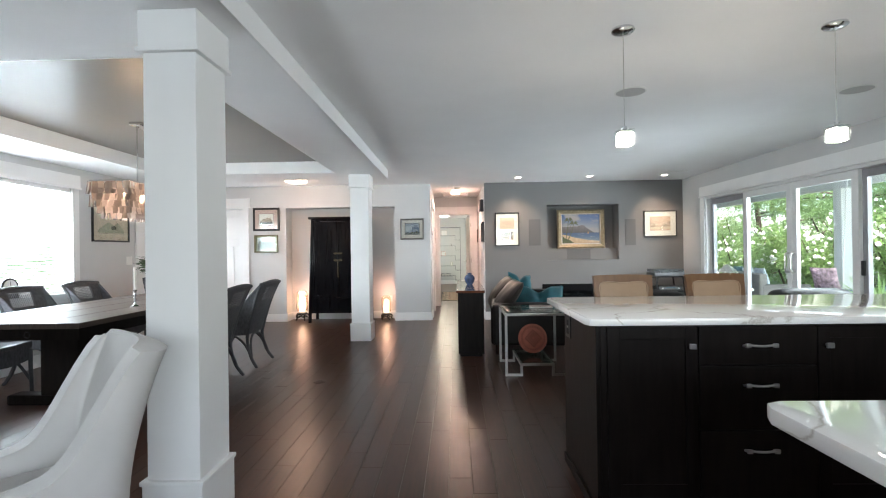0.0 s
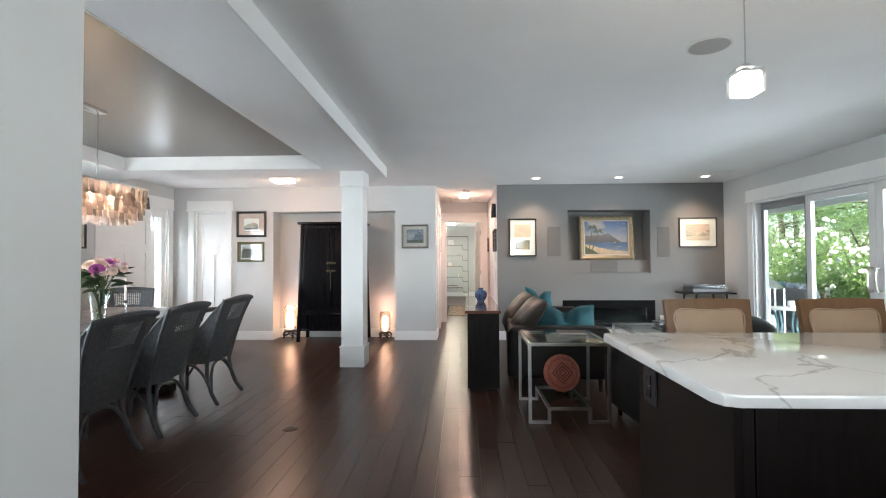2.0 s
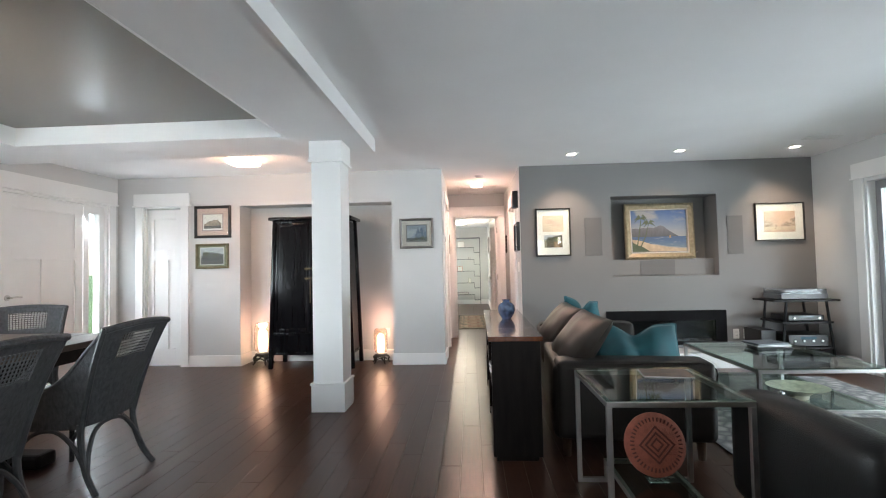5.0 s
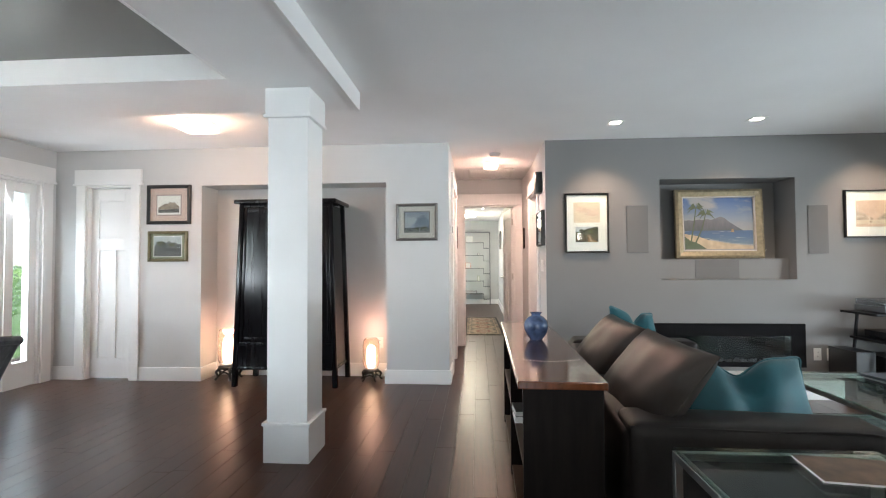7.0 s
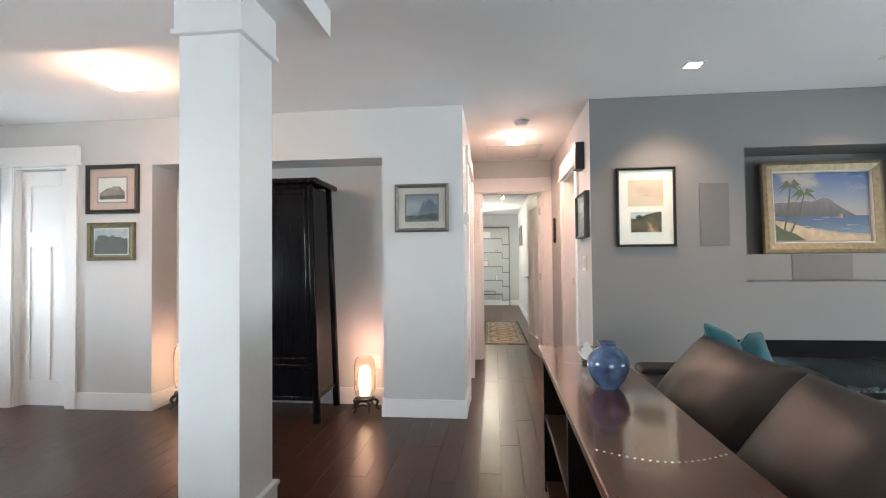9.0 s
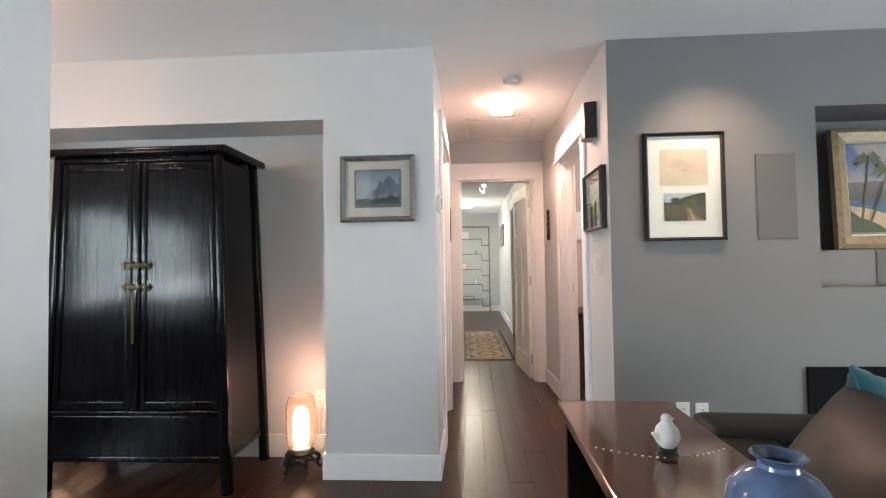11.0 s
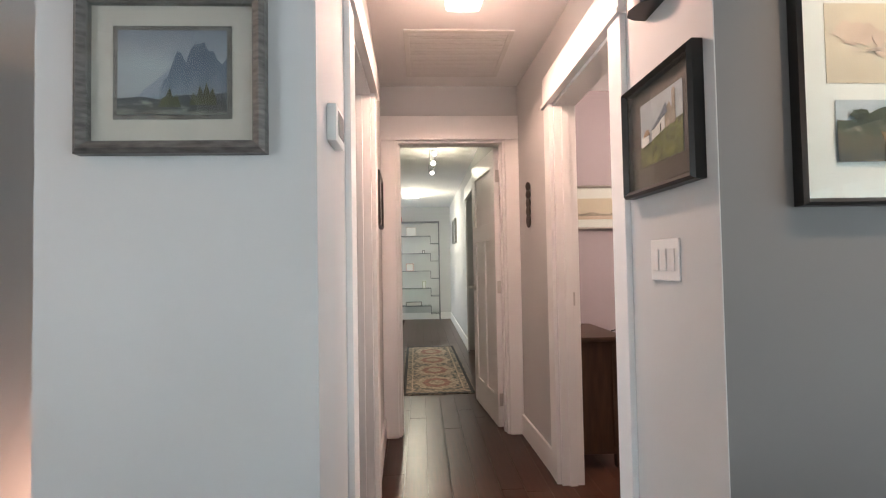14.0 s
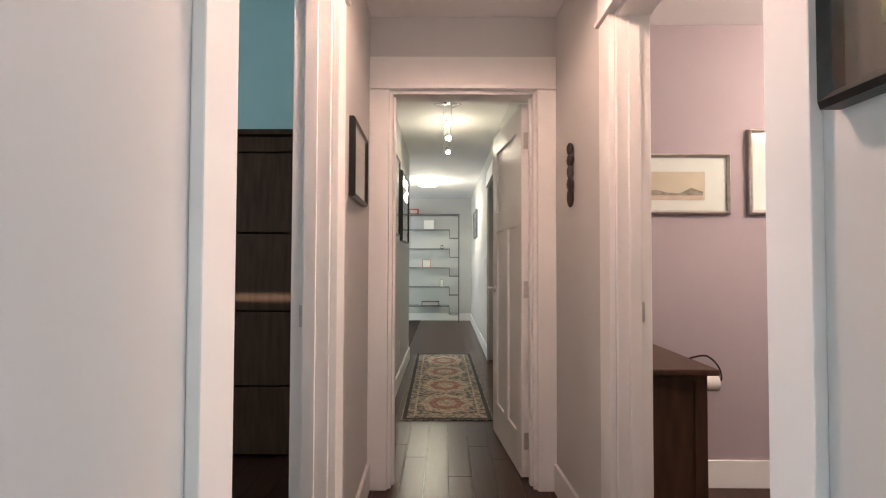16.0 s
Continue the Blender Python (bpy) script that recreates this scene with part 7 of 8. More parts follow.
part("shell", surf(shell, 120, 22, 0.095), IVORY, w)
for off in (0.049,):
    pts = []
    for k in range(49):
        p0, p1 = Vector(shell(k / 48, 1.0)), Vector(shell(min(1, k / 48 + 0.01), 1.0)) - Vector(shell(max(0, k / 48 - 0.01), 1.0))
        pts.append(p0 + Vector((-p1.y, p1.x, 0)).normalized() * off + Vector((0, 0, 0.001)))
    part("piping", tube(pts, 0.003, 6), IVORY, w)
part("seat_cushion", soft_box(-0.165, 0.165, -0.20, 0.30, 0.34, 0.47, 0.04, 0.015), IVORY, w)
part("skirt", soft_box(-0.16, 0.16, -0.20, 0.27, 0.20, 0.34, 0.02), IVORY, w)
for sx in (-1, 1):
    for y in (-0.22, 0.22):
        part("leg", rod((sx * 0.15, y * 1.05, 0), (sx * 0.145, y, 0.21), 0.013, 0.02), DARKWOOD, w)


# pendants over the island
def pendant(x, y):
    p = thing("pendant_lamp", pose(x, y, 0), "small lit glass cube pendant on a thin cord", "lamp", "pendants over the island")
    part("canopy", lathe([(0.06, H - 0.001), (0.062, H - 0.012), (0.05, H - 0.022), (0.012, H - 0.028), (0.0005, H - 0.028)], 28), CHROME, p, "chrome ceiling canopy")
    part("cord", rod((0, 0, 1.90), (0, 0, H - 0.026), 0.0022, seg=6), STEEL, p)
    part("socket", rod((0, 0, 1.872), (0, 0, 1.905), 0.013), CHROME, p)
    part("glass_block", box(-0.036, 0.036, -0.036, 0.036, 1.80, 1.872, 0.010, 3), GLOWWHITE, p, "glowing frosted glass cube")
    part("outer_glass", box(-0.043, 0.043, -0.043, 0.043, 1.802, 1.885, 0.006), PANE, p, "clear glass sleeve", smooth=False)
    return p


for x in (1.195, 2.335):
    pendant(x, 2.20)
    bulb("pendant_light", (x, 2.20, 1.75), 4.0, (1.0, 0.86, 0.70), 0.04)

# ---- ceiling fittings ----
for x, y in ((1.62, 3.27), (3.37, 3.33)):
    s = thing("ceiling_loudspeaker", pose(x, y, H), "round white loudspeaker grille in the ceiling", "loudspeaker", "ceiling loudspeakers")
    part("rim", lathe([(0.118, -0.001), (0.118, -0.006), (0.108, -0.007), (0.0005, -0.0065)], 36), WHITEPL, s)
    part("grille", lathe([(0.106, -0.0068), (0.10, -0.0095), (0.0005, -0.0095)], 36), WHITEGRILLE, s)
v = thing("ceiling_vent", pose(3.75, 7.22, H), "slotted white air vent in the ceiling", "vent")
b = box(-0.16, 0.16, -0.07, -0.058, -0.006, -0.0005)
box(-0.16, 0.16, 0.058, 0.07, -0.006, -0.0005, bm=b)
box(-0.16, -0.148, -0.058, 0.058, -0.006, -0.0005, bm=b)
box(0.148, 0.16, -0.058, 0.058, -0.006, -0.0005, bm=b)
part("frame", b, WHITEPL, v, smooth=False)
for k in range(7):
    part("slat", box(-0.148, 0.148, -0.055 + k * 0.017, -0.047 + k * 0.017, -0.006, -0.001), WHITEPL, v, smooth=False)
for x in (1.32, 2.505, 3.73):
    d = thing("downlight", pose(x, 7.60, H), "square white recessed downlight, lit", "downlight", "downlights before the dark wall")
    b = box(-0.065, 0.065, -0.065, -0.042, -0.005, -0.0005, 0.001)
    box(-0.065, 0.065, 0.042, 0.065, -0.005, -0.0005, 0.001, bm=b)
    box(-0.065, -0.042, -0.042, 0.042, -0.005, -0.0005, 0.001, bm=b)
    box(0.042, 0.065, -0.042, 0.042, -0.005, -0.0005, 0.001, bm=b)
    part("trim_ring", b, WHITEPL, d, smooth=False)
    part("lens", box(-0.042, 0.042, -0.042, 0.042, -0.004, -0.0005), GLOWDOWN, d, "glowing lens", smooth=False)
for x in (1.32, 2.505, 3.73):
    spot("downlight_beam", (x, 7.60, H - 0.02), (x if x < 3 else 3.83, 8.185, 1.40 if x != 2.505 else 1.2), 46, (1.0, 0.72, 0.52), 78, 1.0)


def ceiling_lamp(m, w, label, group="", glass=GLOWWARM):
    c = thing("ceiling_lamp", m, label, "lamp", group)
    part("backplate", box(-w / 2 + 0.01, w / 2 - 0.01, -w / 2 + 0.01, w / 2 - 0.01, -0.018, -0.0005, 0.004), STEEL, c, "brushed metal plate", smooth=False)
    part("glass_shade", soft_box(-w / 2, w / 2, -w / 2, w / 2, -0.075, -0.018, 0.02, 0.006), glass, c, "glowing frosted square shade")
    return c


ceiling_lamp(pose(-2.28, 7.24, H), 0.27, "lit square frosted glass ceiling lamp in the entry")
bulb("entry_light", (-2.28, 7.24, H - 0.20), 10.0, (1.0, 0.60, 0.40), 0.12)
spot("entry_beam", (-2.28, 7.24, H - 0.09), (-2.28, 7.24, 0), 19, (1.0, 0.58, 0.40), 165, 0.4, 0.1)
ceiling_lamp(pose(0.275, 9.20, H), 0.16, "small lit square glass ceiling lamp in the passage")
bulb("passage_light", (0.275, 9.20, H - 0.16), 4.0, (1.0, 0.60, 0.47), 0.06)
spot("passage_beam", (0.275, 9.20, H - 0.09), (0.275, 9.20, 0), 68, (1.0, 0.62, 0.49), 168, 0.3, 0.06)
ceiling_lamp(pose(-0.09, 15.5, H), 0.27, "lit square glass ceiling lamp in the corridor", glass=GLOWWHITE)
bulb("corridor_light", (-0.09, 15.5, H - 0.26), 24, (1.0, 0.90, 0.68), 0.1)
spot("corridor_beam", (-0.09, 15.5, H - 0.09), (-0.09, 15.5, 0), 80, (1.0, 0.89, 0.68), 168, 0.3, 0.08)
# added fill lamp for the corridor end; no window is modelled here
area("corridor_end_fill", (-2.3, 16.0, 1.5), (0, 16.2, 1.2), 1.6, 1.4, 34, DAY)

sd = thing("smoke_detector", pose(0.31, 8.72, H), "round white smoke detector on the passage ceiling", "smoke detector")
part("base", lathe([(0.062, -0.0005), (0.062, -0.016), (0.0005, -0.016)], 28), WHITEPL, sd)
part("cap", lathe([(0.056, -0.016), (0.05, -0.034), (0.034, -0.042), (0.0005, -0.042)], 28), WHITEPL, sd)
hg = thing("return_air_grille", pose(0.285, 9.91, H), "white louvred air grille in the passage ceiling", "vent")
b = box(-0.30, 0.30, -0.32, -0.29, -0.010, -0.0005, 0.002)
box(-0.30, 0.30, 0.29, 0.32, -0.010, -0.0005, 0.002, bm=b)
box(-0.30, -0.27, -0.29, 0.29, -0.010, -0.0005, 0.002, bm=b)
box(0.27, 0.30, -0.29, 0.29, -0.010, -0.0005, 0.002, bm=b)
part("frame", b, WHITEPL, hg, smooth=False)
for k in range(28):
    part("louvre", moved(box(-0.27, 0.27, -0.0098, 0.0098, -0.001, 0.001), pose(0, -0.28 + k * 0.0207, -0.006, 8, 0, 0)), WHITEPL, hg, smooth=False)

# ---- passage things ----
ws = thing("surround_loudspeaker", pose(HR, 8.475, 2.06, 0, 0, -90), "curved black loudspeaker mounted on the passage wall", "loudspeaker")
b = bmesh.new()
prof = [(-0.065, 0.0), (0.065, 0.0), (0.062, -0.04), (0.045, -0.068), (0.0, -0.082), (-0.045, -0.068), (-0.062, -0.04)]
f = b.faces.new([b.verts.new((x, y, -0.11)) for x, y in prof])
r = bmesh.ops.extrude_face_region(b, geom=[f])
for v_ in r["geom"]:
    if isinstance(v_, bmesh.types.BMVert):
        v_.co.z = 0.11
part("cabinet", b, BLACKPL, ws)
sw = thing("light_switch", pose(HR, 8.455, 1.185, 0, 0, -90), "white triple light switch on the passage wall", "switch")
part("plate", box(-0.083, 0.083, -0.006, -0.0003, -0.062, 0.062, 0.003), WHITEPL, sw, smooth=False)
for x in (-0.046, 0, 0.046):
    part("rocker", box(x - 0.016, x + 0.016, -0.010, -0.006, -0.033, 0.033, 0.002), WHITEPL, sw, smooth=False)
th = thing("thermostat", pose(HL, 8.37, 1.56, 0, 0, 90), "grey and white thermostat on the wall corner", "thermostat")
part("case", box(-0.065, 0.065, -0.026, -0.0003, -0.05, 0.05, 0.006), WHITEPL, th)
part("screen", box(-0.035, 0.05, -0.0275, -0.026, -0.028, 0.038, 0.001), mat("grey_lcd", (0.25, 0.27, 0.27), 0.25), th, "grey screen", smooth=False)
fg = thing("carved_wall_figure", pose(HR - 0.021, 10.10, 1.555, 0, 0, -92), "slim dark carved wooden figure hung on the wall", "ornament")
b = bmesh.new()
for z, r_, hz in ((0.115, 0.02, 0.03), (0.065, 0.028, 0.03), (0.01, 0.016, 0.035), (-0.045, 0.026, 0.035), (-0.105, 0.012, 0.045)):
    own = bmesh.new()
    bmesh.ops.create_uvsphere(own, u_segments=12, v_segments=8, radius=1)
    moved(own, Matrix.Translation((0, -0.018, z)) @ Matrix.Diagonal((r_, 0.016, hz, 1)))
    join(b, own)
part("figure", b, mat("dark_carved_wood", (0.03, 0.022, 0.016), 0.5, vary=0.3, scale=30), fg)

# runner rug
RUN = bpy.data.materials.new("runner_weave")
RUN.use_nodes = True
n, l = RUN.node_tree.nodes, RUN.node_tree.links
no = n.new("ShaderNodeTexNoise")
no.inputs["Scale"].default_value = 28
no.inputs["Detail"].default_value = 6
co = n.new("ShaderNodeTexCoord")
rp = n.new("ShaderNodeValToRGB")
rp.color_ramp.elements[0].position, rp.color_ramp.elements[1].position = 0.38, 0.62
rp.color_ramp.elements[0].color = (0.07, 0.085, 0.08, 1)
rp.color_ramp.elements[1].color = (0.42, 0.34, 0.27, 1)
l.new(co.outputs["Object"], no.inputs["Vector"]), l.new(no.outputs["Fac"], rp.inputs[0]), l.new(rp.outputs[0], n["Principled BSDF"].inputs["Base Color"])
n["Principled BSDF"].inputs["Roughness"].default_value = 0.95
RUNC = mat("runner_cream", (0.42, 0.34, 0.26), 0.95, vary=0.5, scale=40, bump=0.3, bscale=300)
RUNR = mat("runner_rose", (0.30, 0.17, 0.14), 0.95, vary=0.4, scale=40, bump=0.3, bscale=300)
RUND = mat("runner_dark_border", (0.045, 0.05, 0.055), 0.95, vary=0.5, scale=50, bump=0.3, bscale=300)
rx, ry0, ry1 = 0.206, 11.48, 14.05
ru = thing("runner_rug", pose(rx, ry0, 0, 0, 0, 0.8) @ pose(0, -ry0, 0), "dark runner rug with rose and cream medallions", "rug")
part("rug_body", box(-0.34, 0.34, ry0, ry1, 0, 0.008, 0.003), RUN, ru, smooth=False)
b = bmesh.new()
for x0, x1, y0, y1 in ((-0.33, -0.30, ry0 + 0.01, ry1 - 0.01), (0.30, 0.33, ry0 + 0.01, ry1 - 0.01), (-0.30, 0.30, ry0 + 0.01, ry0 + 0.045), (-0.30, 0.30, ry1 - 0.045, ry1 - 0.01)):
    box(x0, x1, y0, y1, 0.0078, 0.0092, bm=b)
part("border", b, RUND, ru, smooth=False)
b = bmesh.new()
for x0, x1, y0, y1 in ((-0.25, -0.235, ry0 + 0.1, ry1 - 0.1), (0.235, 0.25, ry0 + 0.1, ry1 - 0.1), (-0.235, 0.235, ry0 + 0.1, ry0 + 0.118), (-0.235, 0.235, ry1 - 0.118, ry1 - 0.1)):
    box(x0, x1, y0, y1, 0.0078, 0.0092, bm=b)
part("border", b, RUNC, ru, smooth=False)
for k in range(4):
    y = ry0 + 0.42 + k * 0.57
    for R_, z, m_ in ((0.225, 0.0092, RUNC), (0.15, 0.0100, RUNR), (0.085, 0.0108, RUNC)):
        b = bmesh.new()
        pts = [(R_ * (1 - 0.13 * (q % 2)) * math.cos(2 * math.pi * q / 16), R_ * 1.25 * (1 - 0.13 * (q % 2)) * math.sin(2 * math.pi * q / 16)) for q in range(16)]
        f = b.faces.new([b.verts.new((x, y + yy, z)) for x, yy in pts])
        r = bmesh.ops.extrude_face_region(b, geom=[f])
        for v_ in r["geom"]:
            if isinstance(v_, bmesh.types.BMVert):
                v_.co.z -= 0.002
        part("medallion", b, m_, ru, smooth=False)

# track light in the corridor
tl = thing("track_light", pose(0.20, 0, 0), "chrome cable track light with three small spots", "lamp")
part("canopy", lathe([(0.06, H - 0.001), (0.06, H - 0.02), (0.03, H - 0.03), (0.0005, H - 0.03)], 24), CHROME, tl).location.y = 11.72
for sx in (-0.03, 0.03):
    part("cable", rod((sx, 11.25, H - 0.10), (sx, 13.1, H - 0.10), 0.003, seg=6), CHROME, tl)
    part("strut", tube([(sx * 0.6, 11.72, H - 0.028), (sx * 3.6, 11.66, H - 0.05), (sx, 11.6, H - 0.10)], 0.003, 6), CHROME, tl)
for y in (11.90, 12.36, 12.92):
    hd = part("spot_head", rod((0, y, H - 0.10), (0.012, y - 0.05, H - 0.15), 0.018, 0.028), CHROME, tl, "small chrome spot head")
    part("bulb", rod((0.012, y - 0.05, H - 0.15), (0.0125, y - 0.052, H - 0.152), 0.024), GLOWWHITE, hd, "lit bulb")
    spot("track_beam", (0.21, y - 0.055, H - 0.16), (0.22 if y != 12.36 else -0.2, y - 0.5, 0.3), 8.5, (1.0, 0.88, 0.70), 70, 0.7)

# added bulb without a fitting, brightens the ceiling round the track
bulb("corridor_ceiling_fill", (0.22, 12.3, H - 0.24), 7.0, (1.0, 0.88, 0.66), 0.05)
SHELFM = mat("grey_steel_rail", (0.16, 0.17, 0.18), 0.4, metal=0.5, vary=0.1)
# stepped metal shelf at the corridor end
sh = thing("display_shelf", pose(0, 17.42, 0), "stepped chrome and glass display shelf against the wall", "shelf")
for x in (-0.56, 0.45):
    for y in (-0.15, 0.15):
        part("post", box(x - 0.008, x + 0.008, y - 0.008, y + 0.008, 0, 2.08), SHELFM, sh, smooth=False)
part("top_rail", box(-0.568, 0.458, -0.158, 0.158, 2.08, 2.094), SHELFM, sh, smooth=False)
for k in range(5):
    z = 0.14 + k * 0.37
    b = box(-0.568, 0.27, -0.158, -0.146, z + 0.16, z + 0.172)
    box(-0.568, 0.27, 0.146, 0.158, z + 0.16, z + 0.172, bm=b)
    box(0.258, 0.27, -0.158, -0.146, z, z + 0.16, bm=b)
    box(0.27, 0.458, -0.158, -0.146, z, z + 0.012, bm=b)
    box(0.27, 0.458, 0.146, 0.158, z, z + 0.012, bm=b)
    part("stepped_rail", b, SHELFM, sh, smooth=False)
    part("glass_shelf", box(-0.56, 0.27, -0.146, 0.146, z + 0.162, z + 0.168), TABLEGLASS, sh, smooth=False)


def trinket(name, x, k, w, d, h_, m_, label, cat):
    z = 0.14 + k * 0.37 + 0.172
    t = thing(name, pose(x, 17.40, z - 0.004), label, cat)
    part("body", box(-w / 2, w / 2, -d / 2, d / 2, 0, h_, 0.004), m_, t, smooth=False)
    part("lid", box(-w / 2 + 0.012, w / 2 - 0.012, -d / 2 - 0.002, -d / 2 + 0.002, 0.012, h_ - 0.012), MATBOARD if m_ is not BLACKPL else STEEL, t, smooth=False)
    return t


trinket("small_clock", -0.14, 4, 0.22, 0.06, 0.20, CREAMMAT, "cream table clock on the display shelf", "clock")
trinket("copper_box", -0.18, 2, 0.16, 0.10, 0.16, mat("copper", (0.50, 0.20, 0.12), 0.35, metal=0.6, vary=0.2), "copper coloured box on the display shelf", "box")
trinket("jade_ornament", 0.12, 1, 0.08, 0.06, 0.15, mat("pale_jade", (0.36, 0.38, 0.26), 0.4, vary=0.2), "pale green carved ornament on the display shelf", "ornament")
trinket("black_case", -0.10, 0, 0.34, 0.12, 0.09, BLACKPL, "black case with metal clasps on the bottom shelf", "case")
trinket("small_figure", 0.12, 3, 0.05, 0.05, 0.07, BLACKFR, "tiny dark figure on the display shelf", "ornament")
rd = thing("red_sign", pose(-0.44, 17.42, 2.094), "small red box on top of the display shelf", "box")
part("body", box(-0.10, 0.10, -0.04, 0.04, 0, 0.11, 0.004), mat("red_card", (0.35, 0.05, 0.06), 0.5), rd, smooth=False)
part("panel", box(-0.075, 0.075, -0.042, -0.04, 0.02, 0.09), ROSEW, rd, smooth=False)
wr = thing("wine_rack", pose(-0.33, 13.88, 0), "black metal wine rack past the corridor wall", "rack")
for x in (-0.06, 0.06):
    part("post", rod((x, 0, 0), (x, 0, 1.52), 0.01), BLACKMETAL, wr)
for k in range(9):
    part("ring", tube([(0.055 * math.cos(a_), 0, 0.14 + k * 0.16 + 0.055 * math.sin(a_)) for a_ in [math.pi * q / 5 for q in range(11)]], 0.006, 6), BLACKMETAL, wr)
    part("bar", rod((-0.06, 0, 0.14 + k * 0.16), (0.06, 0, 0.14 + k * 0.16), 0.005, seg=6), BLACKMETAL, wr)
outlet(pose(-0.25, 12.55, 0.34, 0, 0, 90), "white wall outlet low on the corridor wall")

# ---- mauve room: chest of drawers ----
dr = thing("chest_of_drawers", pose(0, 0, 0), "dark reddish wooden chest in the mauve room", "chest")
part("top", box(0.925, 1.238, 9.78, 10.41, 0.725, 0.75, 0.006), DARKWOOD, dr, smooth=False)
part("body", box(0.935, 1.205, 9.81, 10.39, 0.08, 0.725, 0.003), DARKWOOD, dr, smooth=False)
for x in (0.955, 1.185):
    for y in (9.83, 10.37):
        part("leg", box(x - 0.02, x + 0.02, y - 0.02, y + 0.02, 0, 0.08, 0.003), DARKWOOD, dr, smooth=False)
for z0, z1 in ((0.10, 0.29), (0.30, 0.49), (0.50, 0.71)):
    d_ = part("drawer_front", box(1.205, 1.213, 9.84, 10.36, z0, z1, 0.002), DARKWOOD, dr, smooth=False)
part("end_frame", box(0.96, 0.99, 9.806, 9.812, 0.10, 0.70), DARKWOOD, dr, smooth=False)
part("end_frame", box(1.155, 1.185, 9.806, 9.812, 0.10, 0.70), DARKWOOD, dr, smooth=False)
pr = thing("paper_roll", pose(1.217, 9.95, 0.66, 90, 0, 90), "white paper roll on a wire holder", "roll")
part("roll", lathe([(0.012, 0), (0.034, 0), (0.034, 0.10), (0.012, 0.10)], 20, cap=False), MATBOARD, pr)
part("holder", tube([(0, 0, -0.005), (0, 0, 0.11), (0, 0.06, 0.112), (0, 0.11, 0.06), (0, 0.10, -0.01)], 0.004, 6), BLACKMETAL, pr)
# unseen fill lamp, added to brighten the mauve room
bulb("mauve_room_fill", (2.6, 9.4, 2.2), 112, (1.0, 0.76, 0.64), 0.15)
# ---- teal room: bookcase ----
BOOKWOOD = mat("umber_wood", (0.060, 0.032, 0.019), 0.55, spec=0.2, vary=0.3, scale=7, stretch=(5, 5, 0.6))
bc = thing("bookcase", pose(0, 0, 0), "tall dark brown wooden bookcase in the teal room", "bookcase")
X0, X1, Y0, Y1, ZT = -1.15, -0.45, 10.76, 11.08, 1.93
part("back_panel", box(X0, X1, Y1 - 0.012, Y1, 0.03, ZT - 0.02), BOOKWOOD, bc, smooth=False)
for x in (X0, X1 - 0.025):
    part("side_panel", box(x, x + 0.025, Y0, Y1 - 0.012, 0, ZT - 0.02, 0.002), BOOKWOOD, bc, smooth=False)
part("top", box(X0 - 0.01, X1 + 0.01, Y0 - 0.01, Y1, ZT - 0.02, ZT + 0.01, 0.003), BOOKWOOD, bc, smooth=False)
for z0, z1 in ((0.03, 0.42), (0.43, 0.86), (0.87, 1.32), (1.33, 1.80), (1.81, 1.90)):
    part("front_panel", box(X0 + 0.027, X1 - 0.027, Y0 + 0.012, Y0 + 0.03, z0, z1, 0.003), BOOKWOOD, bc, smooth=False)
# unseen area lamp added inside the closed room to light wall and bookcase
area("teal_room_fill", (-3.3, 9.4, 1.6), (-0.6, 11.0, 1.4), 1.9, 1.6, 36, DAY)

# ---- patio and garden seen through the doors ----
GRASS = mat("lawn", (0.05, 0.09, 0.025), 0.9, vary=0.4, scale=3, bump=0.5, bscale=60)
STONE = mat("patio_concrete", (0.46, 0.45, 0.43), 0.85, vary=0.15, scale=2, bump=0.2, bscale=60)
g = box(-400, 400, -400, 400, -0.6, -0.30)
setting("ground", g, GRASS, "green lawn round the house", "ground")
g = box(XR + 0.16, 9.2, 0.5, 16.8, -0.30, -0.05, 0.01)
setting("pavement_patio", g, STONE, "pale concrete patio outside the sliding doors", "patio")
g = box(-8.2, XL - 0.2, 4.5, 9.5, -0.30, -0.05, 0.01)
setting("pavement_porch", g, STONE, "pale concrete porch at the front door", "porch")
g = box(XR + 0.16, 8.6, 0.5, 16.6, 2.62, 2.75)
setting("porch_roof", g, TRIM, "white boarded patio roof", "roof")
g = box(8.45, 8.60, 0.5, 16.6, 2.45, 2.62, 0.005)
setting("porch_beam", g, TRIM, "white painted patio beam", "beam")


def post(x, y):
    p = thing("porch_post", pose(x, y, -0.05), "square white patio roof post", "post", "patio posts")
    part("shaft", box(-0.11, 0.11, -0.11, 0.11, 0, 2.50, 0.006), TRIM, p, smooth=False)
    part("base", box(-0.14, 0.14, -0.14, 0.14, 0, 0.16, 0.006), TRIM, p, smooth=False)
    return p


post(8.52, 10.05)
post(8.52, 5.2)
post(8.52, 16.4)

LEAVES = [mat("leaf_" + nm, c, 0.5, vary=0.35, scale=3) for nm, c in (("bright", (0.20, 0.30, 0.10)), ("mid", (0.15, 0.23, 0.08)), ("deep", (0.10, 0.16, 0.06)))]
for m_ in LEAVES:
    n_, l_ = m_.node_tree.nodes, m_.node_tree.links
    tr = n_.new("ShaderNodeBsdfTranslucent")
    tr.inputs[0].default_value = (0.50, 0.66, 0.34, 1)
    mx = n_.new("ShaderNodeMixShader")
    mx.inputs[0].default_value = 0.5
    l_.new(n_["Principled BSDF"].outputs[0], mx.inputs[1]), l_.new(tr.outputs[0], mx.inputs[2])
    l_.new(mx.outputs[0], n_["Material Output"].inputs[0])
